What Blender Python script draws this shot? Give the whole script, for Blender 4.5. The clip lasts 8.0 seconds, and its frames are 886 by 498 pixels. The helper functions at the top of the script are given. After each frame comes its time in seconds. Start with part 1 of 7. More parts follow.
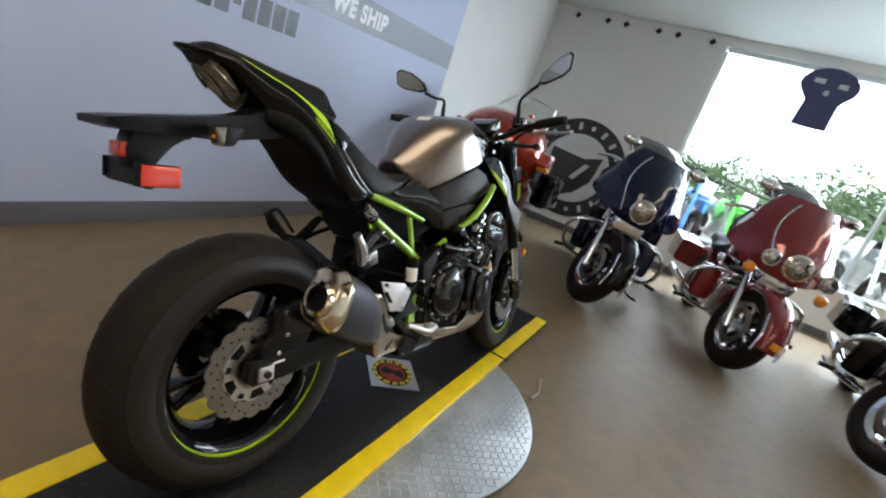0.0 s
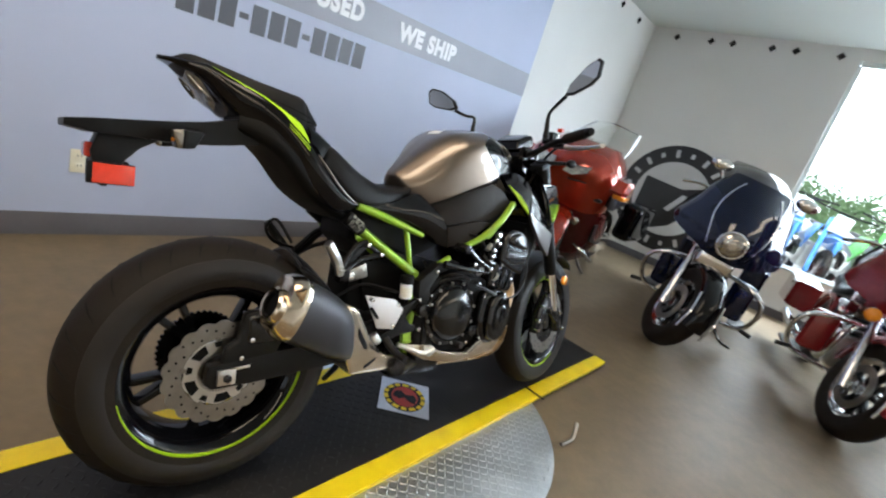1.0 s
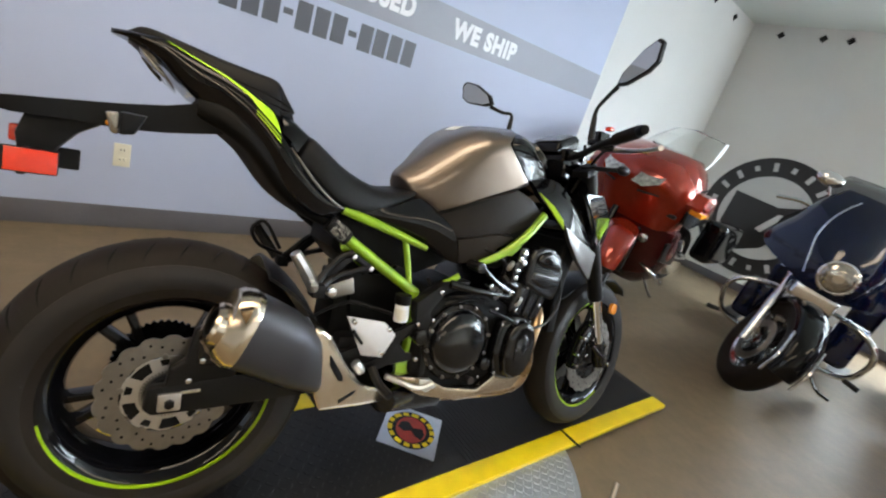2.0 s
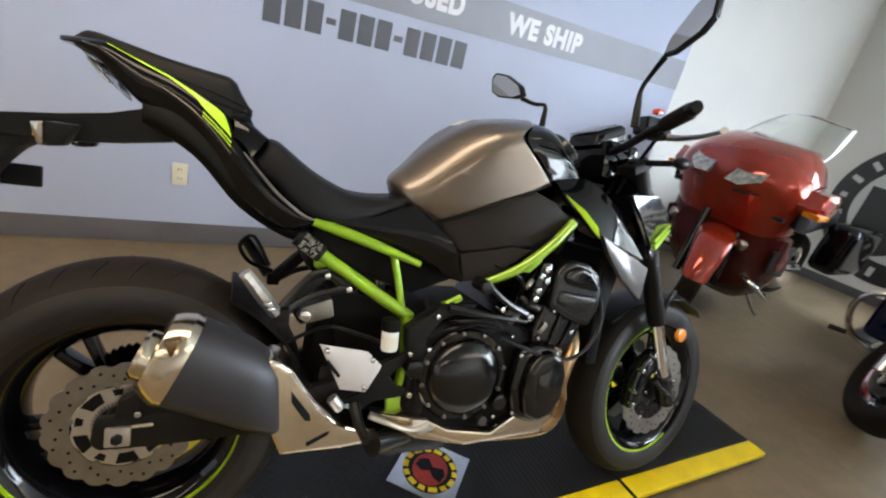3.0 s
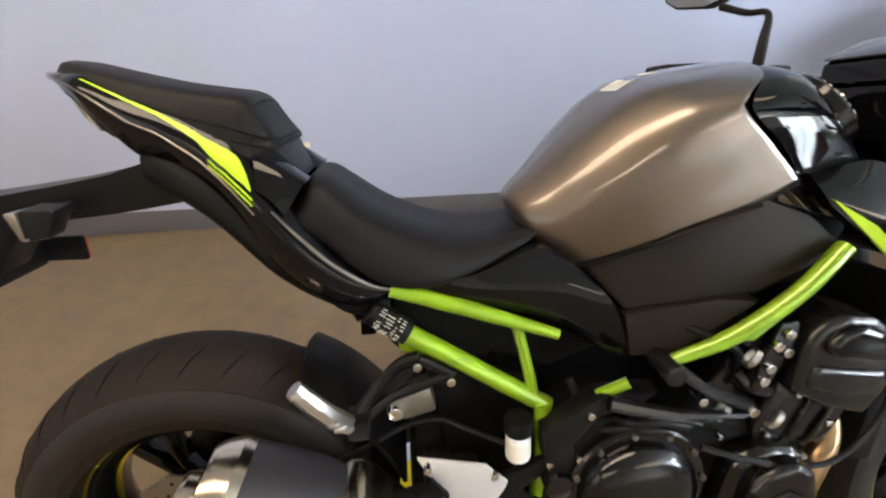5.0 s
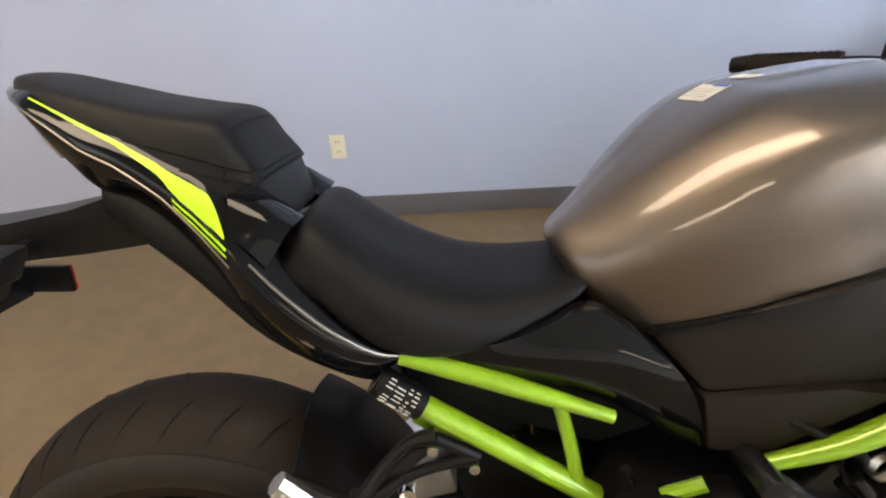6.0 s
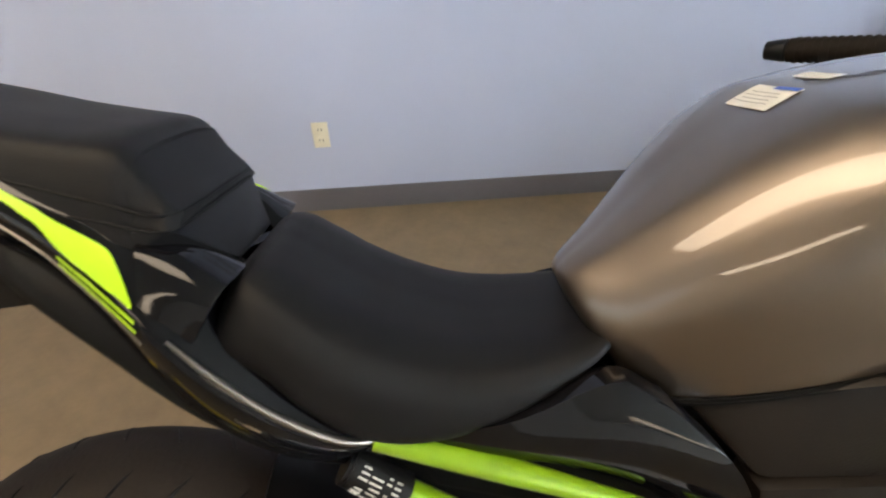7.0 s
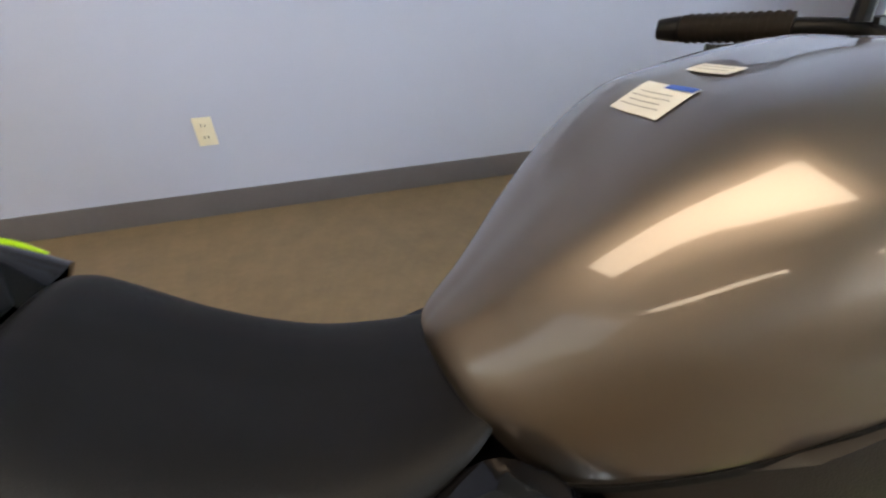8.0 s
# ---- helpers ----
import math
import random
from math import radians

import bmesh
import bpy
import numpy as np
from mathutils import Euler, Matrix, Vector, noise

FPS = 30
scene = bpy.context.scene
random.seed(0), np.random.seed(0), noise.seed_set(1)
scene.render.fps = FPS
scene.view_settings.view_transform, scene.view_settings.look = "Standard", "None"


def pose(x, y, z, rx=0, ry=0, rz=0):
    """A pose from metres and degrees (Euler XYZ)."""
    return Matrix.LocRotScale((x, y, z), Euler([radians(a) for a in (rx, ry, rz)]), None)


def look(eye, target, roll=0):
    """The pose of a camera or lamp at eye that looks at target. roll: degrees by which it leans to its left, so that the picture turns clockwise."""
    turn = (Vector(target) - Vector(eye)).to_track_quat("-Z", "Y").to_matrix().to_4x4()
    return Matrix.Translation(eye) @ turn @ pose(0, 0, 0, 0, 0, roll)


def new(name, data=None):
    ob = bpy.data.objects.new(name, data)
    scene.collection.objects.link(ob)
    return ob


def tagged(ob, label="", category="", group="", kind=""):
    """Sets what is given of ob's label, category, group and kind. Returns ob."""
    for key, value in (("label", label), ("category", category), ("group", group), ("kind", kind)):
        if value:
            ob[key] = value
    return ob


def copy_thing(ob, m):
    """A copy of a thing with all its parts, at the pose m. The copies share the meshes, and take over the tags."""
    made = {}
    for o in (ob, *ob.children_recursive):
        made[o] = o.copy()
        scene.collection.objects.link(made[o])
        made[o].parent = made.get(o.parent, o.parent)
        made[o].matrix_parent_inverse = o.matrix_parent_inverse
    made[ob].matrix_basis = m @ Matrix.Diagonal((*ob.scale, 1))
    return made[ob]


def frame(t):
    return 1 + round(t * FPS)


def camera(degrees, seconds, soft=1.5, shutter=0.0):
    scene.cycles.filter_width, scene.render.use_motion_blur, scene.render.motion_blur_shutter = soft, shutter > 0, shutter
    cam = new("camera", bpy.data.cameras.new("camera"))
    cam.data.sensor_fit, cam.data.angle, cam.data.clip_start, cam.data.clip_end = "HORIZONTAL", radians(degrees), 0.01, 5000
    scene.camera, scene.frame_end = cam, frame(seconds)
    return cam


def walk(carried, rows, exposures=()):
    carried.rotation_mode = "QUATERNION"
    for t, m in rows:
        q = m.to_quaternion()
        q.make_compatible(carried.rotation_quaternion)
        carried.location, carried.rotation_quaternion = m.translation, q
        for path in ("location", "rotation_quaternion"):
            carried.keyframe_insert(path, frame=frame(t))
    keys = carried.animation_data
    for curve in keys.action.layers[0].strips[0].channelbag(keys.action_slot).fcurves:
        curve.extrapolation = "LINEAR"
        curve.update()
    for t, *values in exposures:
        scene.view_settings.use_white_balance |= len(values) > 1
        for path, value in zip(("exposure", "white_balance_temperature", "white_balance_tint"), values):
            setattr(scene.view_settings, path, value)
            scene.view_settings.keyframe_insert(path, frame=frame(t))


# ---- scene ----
cam = camera(87.8, 8.0, soft=2.1, shutter=0.4)
PATH = [
    (0, (-0.714, -0.803, 1.077), (1.021, 0.03, 0.534), 18.9),
    (0.5, (-0.589, -0.931, 1.095), (1.037, 0.097, 0.547), 18.6),
    (1, (-0.467, -1.016, 1.103), (1.025, 0.2, 0.56), 17.6),
    (1.5, (-0.324, -1.01, 1.105), (1.047, 0.332, 0.539), 17.5),
    (1.7, (-0.266, -0.995, 1.108), (1.071, 0.371, 0.52), 18.2),
    (2.8, (0.055, -0.935, 1.114), (1.073, 0.662, 0.475), 14.8),
    (3, (0.11, -0.931, 1.12), (1.057, 0.699, 0.452), 13.9),
    (3.5, (0.194, -0.867, 1.129), (0.952, 0.826, 0.381), 11.0),
    (4, (0.244, -0.747, 1.148), (0.81, 0.971, 0.295), 7.5),
    (4.5, (0.259, -0.659, 1.165), (0.675, 1.053, 0.219), 4.0),
    (5, (0.29, -0.548, 1.176), (0.62, 1.126, 0.132), 1.7),
    (5.2, (0.312, -0.496, 1.188), (0.598, 1.156, 0.098), 1.2),
    (6.3, (0.338, -0.366, 1.173), (0.454, 1.288, 0.054), -1.1),
    (6.5, (0.339, -0.336, 1.173), (0.451, 1.309, 0.041), -1.2),
    (7, (0.357, -0.269, 1.166), (0.518, 1.335, -0.018), -0.9),
    (7.5, (0.404, -0.211, 1.153), (0.686, 1.341, -0.076), -0.3),
    (8, (0.45, -0.162, 1.148), (0.883, 1.337, -0.103), 0.5),
]
EXPOSURES = [(0.0, -0.54, 6000, 10), (0.5, -0.35, 6000, 10), (1.0, -0.17, 6000, 10), (1.5, -0.11, 6100, 10), (3.0, -0.08, 6200, 11), (4.5, 0.22, 6300, 14), (6.5, 0.14, 6300, 12), (8.0, 0.06, 6300, 11)]
walk(cam, [(t, look(eye, target, roll)) for t, eye, target, roll in PATH], EXPOSURES)

# ---- light ----
world = bpy.data.worlds.new("sky")
scene.world = world
world.use_nodes = True
wn = world.node_tree
bg = wn.nodes["Background"]
sky = wn.nodes.new("ShaderNodeTexSky")
sky.sky_type = "NISHITA"
sky.sun_disc = False
sky.sun_elevation = radians(60)
sky.sun_rotation = radians(320)
wn.links.new(sky.outputs[0], bg.inputs[0])
bg.inputs[1].default_value = 0.15
sun_data = bpy.data.lights.new("sun", "SUN")
sun_data.energy = 5.0
sun_data.angle = radians(0.53)
sun_data.color = (1.0, 0.95, 0.88)
sun = new("sun", sun_data)
sun.matrix_world = look((0, 0, 20), (7.4, -8.9, 0))


def window_lamp(name, centre, aim, wide, high, watts, colour):
    """Daylight that enters through one of the window openings."""
    data = bpy.data.lights.new(name, "AREA")
    data.shape, data.size, data.size_y = "RECTANGLE", wide, high
    data.energy, data.color = watts, colour
    ob = new(name, data)
    ob.matrix_world = look(centre, aim)
    return ob


window_lamp("daylight_east", (6.40, -4.6, 1.8), (0, -3.0, 0.6), 2.9, 2.2, 460, (0.84, 0.93, 1.0))
window_lamp("daylight_high", (7.05, -2.3, 3.55), (3.2, -1.5, 0), 5.0, 1.0, 820, (0.88, 0.95, 1.0))


window_lamp("daylight_west", (-6.86, -2.9, 1.9), (0, -2.6, 1.0), 3.4, 1.7, 13, (1.0, 0.86, 0.66))


LAMP_GLOW = 9.4


# ---- materials ----
def material(name, colour, rough=0.5, metal=0.0, coat=0.0, vary=0.12, scale=6.0, bump=0.0, bump_scale=60.0, rough_vary=0.1, second=None, spec=0.5):
    """A painted, metal, plastic or mineral surface with variation at two scales and fine relief."""
    m = bpy.data.materials.new(name)
    m.use_nodes = True
    nt = m.node_tree
    b = nt.nodes["Principled BSDF"]
    co = nt.nodes.new("ShaderNodeTexCoord")
    big = nt.nodes.new("ShaderNodeTexNoise")
    big.inputs["Scale"].default_value = scale
    big.inputs["Detail"].default_value = 5
    fine = nt.nodes.new("ShaderNodeTexNoise")
    fine.inputs["Scale"].default_value = bump_scale
    fine.inputs["Detail"].default_value = 3
    nt.links.new(co.outputs["Object"], big.inputs["Vector"])
    nt.links.new(co.outputs["Object"], fine.inputs["Vector"])
    add = nt.nodes.new("ShaderNodeMath")
    add.operation = "MULTIPLY_ADD"
    add.inputs[1].default_value = 0.35
    nt.links.new(fine.outputs["Fac"], add.inputs[0])
    nt.links.new(big.outputs["Fac"], add.inputs[2])
    ramp = nt.nodes.new("ShaderNodeValToRGB")
    lo = second or tuple(c * (1 - vary) for c in colour)
    hi = tuple(min(1, c * (1 + vary)) for c in colour)
    ramp.color_ramp.elements[0].position, ramp.color_ramp.elements[0].color = 0.45, (*lo, 1)
    ramp.color_ramp.elements[1].position, ramp.color_ramp.elements[1].color = 0.9, (*hi, 1)
    nt.links.new(add.outputs[0], ramp.inputs[0])
    nt.links.new(ramp.outputs[0], b.inputs["Base Color"])
    rr = nt.nodes.new("ShaderNodeMapRange")
    rr.inputs["To Min"].default_value = max(0.02, rough * (1 - rough_vary * 2))
    rr.inputs["To Max"].default_value = min(1, rough * (1 + rough_vary * 2))
    nt.links.new(big.outputs["Fac"], rr.inputs["Value"])
    nt.links.new(rr.outputs[0], b.inputs["Roughness"])
    b.inputs["Metallic"].default_value = metal
    b.inputs["Coat Weight"].default_value = coat
    b.inputs["Coat Roughness"].default_value = 0.04
    b.inputs["Specular IOR Level"].default_value = spec
    if bump:
        bn = nt.nodes.new("ShaderNodeBump")
        bn.inputs["Strength"].default_value = bump
        bn.inputs["Distance"].default_value = 0.002
        nt.links.new(fine.outputs["Fac"], bn.inputs["Height"])
        nt.links.new(bn.outputs[0], b.inputs["Normal"])
    return m


def glass(name, colour=(0.9, 0.95, 0.95), rough=0.02):
    m = bpy.data.materials.new(name)
    m.use_nodes = True
    b = m.node_tree.nodes["Principled BSDF"]
    b.inputs["Base Color"].default_value = (*colour, 1)
    b.inputs["Roughness"].default_value = rough
    b.inputs["Transmission Weight"].default_value = 1.0
    b.inputs["IOR"].default_value = 1.45
    return m


def floor_material():
    """Polished tan concrete: large clouds, blotches and pale scuffs."""
    m = material("polished_concrete", (0.192, 0.146, 0.090), 0.52, vary=0.1, scale=1.1, bump=0.05, bump_scale=35, rough_vary=0.12, spec=0.34)
    nt = m.node_tree
    b = nt.nodes["Principled BSDF"]
    src = b.inputs["Base Color"].links[0].from_socket
    co = nt.nodes.new("ShaderNodeTexCoord")
    sp = nt.nodes.new("ShaderNodeTexNoise")
    sp.inputs["Scale"].default_value, sp.inputs["Detail"].default_value, sp.inputs["Roughness"].default_value = 9, 8, 0.7
    nt.links.new(co.outputs["Object"], sp.inputs["Vector"])
    rp = nt.nodes.new("ShaderNodeValToRGB")
    rp.color_ramp.elements[0].position, rp.color_ramp.elements[0].color = 0.35, (0.78, 0.78, 0.78, 1)
    rp.color_ramp.elements[1].position, rp.color_ramp.elements[1].color = 0.65, (1.12, 1.1, 1.06, 1)
    nt.links.new(sp.outputs["Fac"], rp.inputs[0])
    mx = nt.nodes.new("ShaderNodeMix")
    mx.data_type, mx.blend_type = "RGBA", "MULTIPLY"
    mx.inputs["Factor"].default_value = 0.6
    nt.links.new(src, mx.inputs[6])
    nt.links.new(rp.outputs[0], mx.inputs[7])
    nt.links.new(mx.outputs[2], b.inputs["Base Color"])
    return m


M_FLOOR = floor_material()
M_WALL = material("lilac_grey_wall_paint", (0.418, 0.463, 0.615), 0.55, vary=0.03, scale=1.5, bump=0.06, bump_scale=220)
M_WHITE = material("white_wall_paint", (0.72, 0.72, 0.70), 0.6, vary=0.03, scale=1.5, bump=0.06, bump_scale=220)
M_CREAM = material("cream_wall_paint", (0.60, 0.54, 0.45), 0.6, vary=0.05, scale=1.5, bump=0.06, bump_scale=220)
M_CEIL = material("ceiling_paint", (0.62, 0.66, 0.63), 0.7, vary=0.03, scale=1.0, bump=0.08, bump_scale=90)
M_BASE = material("grey_vinyl_base", (0.105, 0.10, 0.11), 0.45, vary=0.1, scale=4)
M_BAND = material("grey_vinyl_band", (0.25, 0.265, 0.32), 0.45, vary=0.05, scale=3)
M_LETTER = material("dark_grey_vinyl", (0.075, 0.08, 0.10), 0.45, vary=0.08, scale=5)
M_LETTER_W = material("white_vinyl", (0.78, 0.79, 0.83), 0.45, vary=0.03, scale=5)
M_FRAME = material("window_frame_paint", (0.6, 0.66, 0.66), 0.4, vary=0.05)
M_GLOSSBLACK = material("gloss_black_paint", (0.003, 0.003, 0.0038), 0.07, coat=0.0, vary=0.3, scale=14, rough_vary=0.3, spec=0.32)
M_SATIN = material("satin_black_plastic", (0.0055, 0.0053, 0.0056), 0.40, vary=0.2, scale=12, bump=0.12, bump_scale=500, spec=0.22)
M_BROWNBLACK = material("warm_black_moulded_plastic", (0.013, 0.010, 0.008), 0.45, vary=0.15, scale=9, bump=0.15, bump_scale=650, spec=0.22)
M_MATTE = material("matte_black", (0.0035, 0.0035, 0.0036), 0.6, vary=0.25, scale=15, bump=0.1, bump_scale=300, spec=0.15)
M_SEAT = material("seat_vinyl", (0.0045, 0.0043, 0.0047), 0.5, vary=0.15, scale=8, bump=0.25, bump_scale=900, spec=0.22)
M_TANK = material("graphite_grey_metallic_paint_with_gold_flake", (0.185, 0.150, 0.122), 0.37, metal=0.95, coat=1.0, vary=0.06, scale=5, bump_scale=1500, rough_vary=0.02)
M_GRAPHITE = material("graphite_metallic_paint", (0.07, 0.064, 0.06), 0.45, metal=0.6, coat=0.6, vary=0.08, scale=6)
M_LIME = material("lime_metallic_paint", (0.24, 0.42, 0.008), 0.3, metal=0.25, coat=0.8, vary=0.12, scale=30, bump_scale=900)
M_LIMEDECAL = material("lime_decal", (0.42, 0.68, 0.01), 0.35, vary=0.06, scale=20)
M_TYRE = material("tyre_rubber", (0.0125, 0.0092, 0.0070), 0.68, vary=0.3, scale=9, bump=0.3, bump_scale=160, rough_vary=0.15, spec=0.2)
M_ALU = material("brushed_aluminium", (0.62, 0.60, 0.57), 0.30, metal=1.0, vary=0.12, scale=10, bump=0.08, bump_scale=400)
M_CHROME = material("chrome", (0.75, 0.75, 0.76), 0.08, metal=1.0, vary=0.05, scale=8)
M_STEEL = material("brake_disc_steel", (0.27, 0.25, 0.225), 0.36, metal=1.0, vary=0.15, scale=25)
M_BRONZE = material("heat_tinted_steel", (0.40, 0.27, 0.15), 0.28, metal=1.0, vary=0.25, scale=9)
M_TITAN = material("muffler_cap_steel", (0.68, 0.59, 0.47), 0.19, metal=1.0, vary=0.15, scale=9)
M_MUFFLER = material("dark_muffler_sleeve", (0.040, 0.039, 0.044), 0.40, metal=0.5, vary=0.1, scale=8, bump=0.05, bump_scale=400)
M_ENGINE = material("engine_black", (0.004, 0.004, 0.0045), 0.12, metal=0.0, coat=0.0, vary=0.3, scale=14, bump=0.1, bump_scale=220)
M_ENGINESATIN = material("engine_satin_grey", (0.007, 0.007, 0.0082), 0.22, metal=0.0, vary=0.25, scale=12, bump=0.12, bump_scale=260, spec=0.5)
M_YELLOW = material("yellow_safety_border", (0.84, 0.62, 0.0), 0.38, vary=0.08, scale=14, bump=0.1, bump_scale=200, second=(0.77, 0.56, 0.0))
M_MAT = material("black_rubber_mat", (0.013, 0.0125, 0.013), 0.5, vary=0.3, scale=7, bump=0.3, bump_scale=120, spec=0.3)
M_PLATE = material("diamond_plate_aluminium", (0.62, 0.63, 0.65), 0.34, metal=1.0, vary=0.18, scale=7, bump=0.1, bump_scale=120, rough_vary=0.25)
M_RED = material("red_reflector", (0.62, 0.035, 0.012), 0.2, coat=0.8, vary=0.15, scale=40)
M_AMBER = material("amber_lens", (0.75, 0.26, 0.01), 0.2, coat=0.8, vary=0.12, scale=40)
M_LENS = material("clear_lens_over_reflector", (0.42, 0.40, 0.37), 0.16, metal=0.9, vary=0.3, scale=45)
M_MIRROR = material("mirror_glass", (0.55, 0.56, 0.55), 0.02, metal=1.0, vary=0.02)
M_PAPER = material("paper_label", (0.74, 0.73, 0.66), 0.6, vary=0.06, scale=40)
M_TAILLENS = material("smoky_faceted_lens", (0.22, 0.205, 0.175), 0.15, metal=0.5, coat=0.5, vary=0.6, scale=60, bump=0.6, bump_scale=90)
M_HEEL = material("brushed_silver_plate", (0.74, 0.74, 0.76), 0.45, metal=0.6, vary=0.06, scale=20, bump=0.1, bump_scale=500)
M_CLEARLAMP = material("clear_lamp_cover", (0.42, 0.41, 0.36), 0.16, metal=0.4, coat=0.8, vary=0.45, scale=30)
M_CARDRED = material("dark_red_print", (0.36, 0.022, 0.010), 0.4, vary=0.15, scale=30)
M_SIDEWALL = material("smooth_tyre_sidewall", (0.0115, 0.0095, 0.0085), 0.5, vary=0.2, scale=12, bump=0.1, bump_scale=300, spec=0.35)
M_INK = material("printed_ink", (0.2, 0.19, 0.17), 0.6, vary=0.1, scale=40)
M_BLUE = material("blue_print", (0.03, 0.09, 0.42), 0.5, vary=0.1, scale=40)
M_OUTLET = material("ivory_plastic", (0.70, 0.66, 0.52), 0.35, vary=0.04, scale=20)
M_NAVY = material("navy_gloss_paint", (0.002, 0.006, 0.032), 0.08, metal=0.0, coat=0.1, vary=0.2, scale=10)
M_WINE = material("wine_red_gloss_paint", (0.22, 0.012, 0.014), 0.13, metal=0.3, coat=1.0, vary=0.15, scale=10)
M_CANDY = material("orange_red_gloss_paint", (0.36, 0.028, 0.008), 0.13, metal=0.5, coat=1.0, vary=0.15, scale=10)
M_DARKWINE = material("dark_wine_plastic", (0.06, 0.006, 0.006), 0.25, vary=0.15, scale=10)
M_SMOKE = material("smoked_screen", (0.05, 0.045, 0.045), 0.1, vary=0.1, spec=0.6)
M_PEARL = material("silver_white_panel", (0.42, 0.45, 0.50), 0.12, metal=0.95, coat=0.8, vary=0.1, scale=12)
M_SIGNGREY = material("pale_grey_print", (0.55, 0.56, 0.56), 0.5, vary=0.04, scale=4)
M_SIGNDARK = material("black_print", (0.02, 0.02, 0.022), 0.45, vary=0.2, scale=4)
M_VIOLET = material("dark_blue_film", (0.03, 0.035, 0.10), 0.5, vary=0.2, scale=6)
M_ASPHALT = material("outdoor_concrete", (0.58, 0.58, 0.56), 0.8, vary=0.2, scale=2, bump=0.3, bump_scale=80)
M_LEAF = material("leaf_green", (0.20, 0.33, 0.14), 0.6, vary=0.4, scale=12)
M_BARK = material("bark", (0.10, 0.07, 0.05), 0.8, vary=0.3, scale=12, bump=0.4)
M_DBLUE = material("blue_plastic", (0.08, 0.26, 0.66), 0.3, vary=0.1, scale=9)
M_DGREEN = material("green_plastic", (0.12, 0.58, 0.08), 0.3, vary=0.1, scale=9)
M_DWHITE = material("white_plastic", (0.80, 0.82, 0.84), 0.3, vary=0.05, scale=9)
M_GLASS = glass("window_glass", (0.96, 0.99, 0.98), 0.0)


# ---- mesh helpers ----
def part(name, bm, mat, parent=None, label="", sharp=35):
    """Links a bmesh as one mesh object, under a thing or a part."""
    bmesh.ops.recalc_face_normals(bm, faces=bm.faces)
    me = bpy.data.meshes.new(name)
    bm.to_mesh(me)
    bm.free()
    for p in me.polygons:
        p.use_smooth = True
    me.set_sharp_from_angle(angle=radians(sharp))
    me.materials.append(mat)
    ob = new(name, me)
    if parent is not None:
        ob.parent = parent
    if label:
        ob["label"] = label
    return ob


def thing(name, m, label, category, group=""):
    ob = new(name)
    ob.empty_display_size = 0.1
    ob.matrix_world = m
    return tagged(ob, label, category, group)


def moved(bm, m):
    bmesh.ops.transform(bm, matrix=m, verts=bm.verts)
    return bm


def joined(*bms):
    out = bms[0]
    for other in bms[1:]:
        me = bpy.data.meshes.new("tmp")
        other.to_mesh(me)
        other.free()
        out.from_mesh(me)
        bpy.data.meshes.remove(me)
    return out


def bm_box(c, s, bevel=0.004, seg=2):
    bm = bmesh.new()
    bmesh.ops.create_cube(bm, size=1.0)
    bmesh.ops.scale(bm, vec=s, verts=bm.verts)
    bmesh.ops.translate(bm, vec=c, verts=bm.verts)
    if bevel:
        bmesh.ops.bevel(bm, geom=bm.edges[:], offset=bevel, segments=seg, profile=0.6, affect="EDGES", clamp_overlap=True)
    return bm


def bm_cyl(p0, p1, r0, r1=None, seg=20, bevel=0.0):
    p0, p1 = Vector(p0), Vector(p1)
    bm = bmesh.new()
    bmesh.ops.create_cone(bm, cap_ends=True, segments=seg, radius1=r0, radius2=r0 if r1 is None else r1, depth=(p1 - p0).length)
    if bevel:
        caps = [e for f in bm.faces if len(f.verts) > 4 for e in f.edges]
        bmesh.ops.bevel(bm, geom=list(set(caps)), offset=bevel, segments=2, profile=0.6, affect="EDGES", clamp_overlap=True)
    turn = (p1 - p0).to_track_quat("Z", "Y").to_matrix().to_4x4()
    return moved(bm, Matrix.Translation((p0 + p1) / 2) @ turn)


def spline(pts, n=8):
    """Points along a Catmull-Rom curve; each point may carry further values, such as a radius."""
    a = np.array(pts, float)
    a = np.vstack([2 * a[0] - a[1], a, 2 * a[-1] - a[-2]])
    out = []
    for i in range(1, len(a) - 2):
        for k in range(n):
            t = k / n
            out.append(0.5 * (2 * a[i] + (a[i + 1] - a[i - 1]) * t + (2 * a[i - 1] - 5 * a[i] + 4 * a[i + 1] - a[i + 2]) * t * t
                              + (3 * a[i] - a[i - 1] - 3 * a[i + 1] + a[i + 2]) * t ** 3))
    out.append(a[-2])
    return np.array(out)


def bm_loft(rings, caps=True, closed=True):
    bm = bmesh.new()
    rows = [[bm.verts.new(p) for p in ring] for ring in rings]
    n = len(rows[0])
    for a, b in zip(rows, rows[1:]):
        for i in range(n if closed else n - 1):
            bm.faces.new((a[i], a[(i + 1) % n], b[(i + 1) % n], b[i]))
    if caps:
        bm.faces.new(rows[0][::-1])
        bm.faces.new(rows[-1])
    return bm


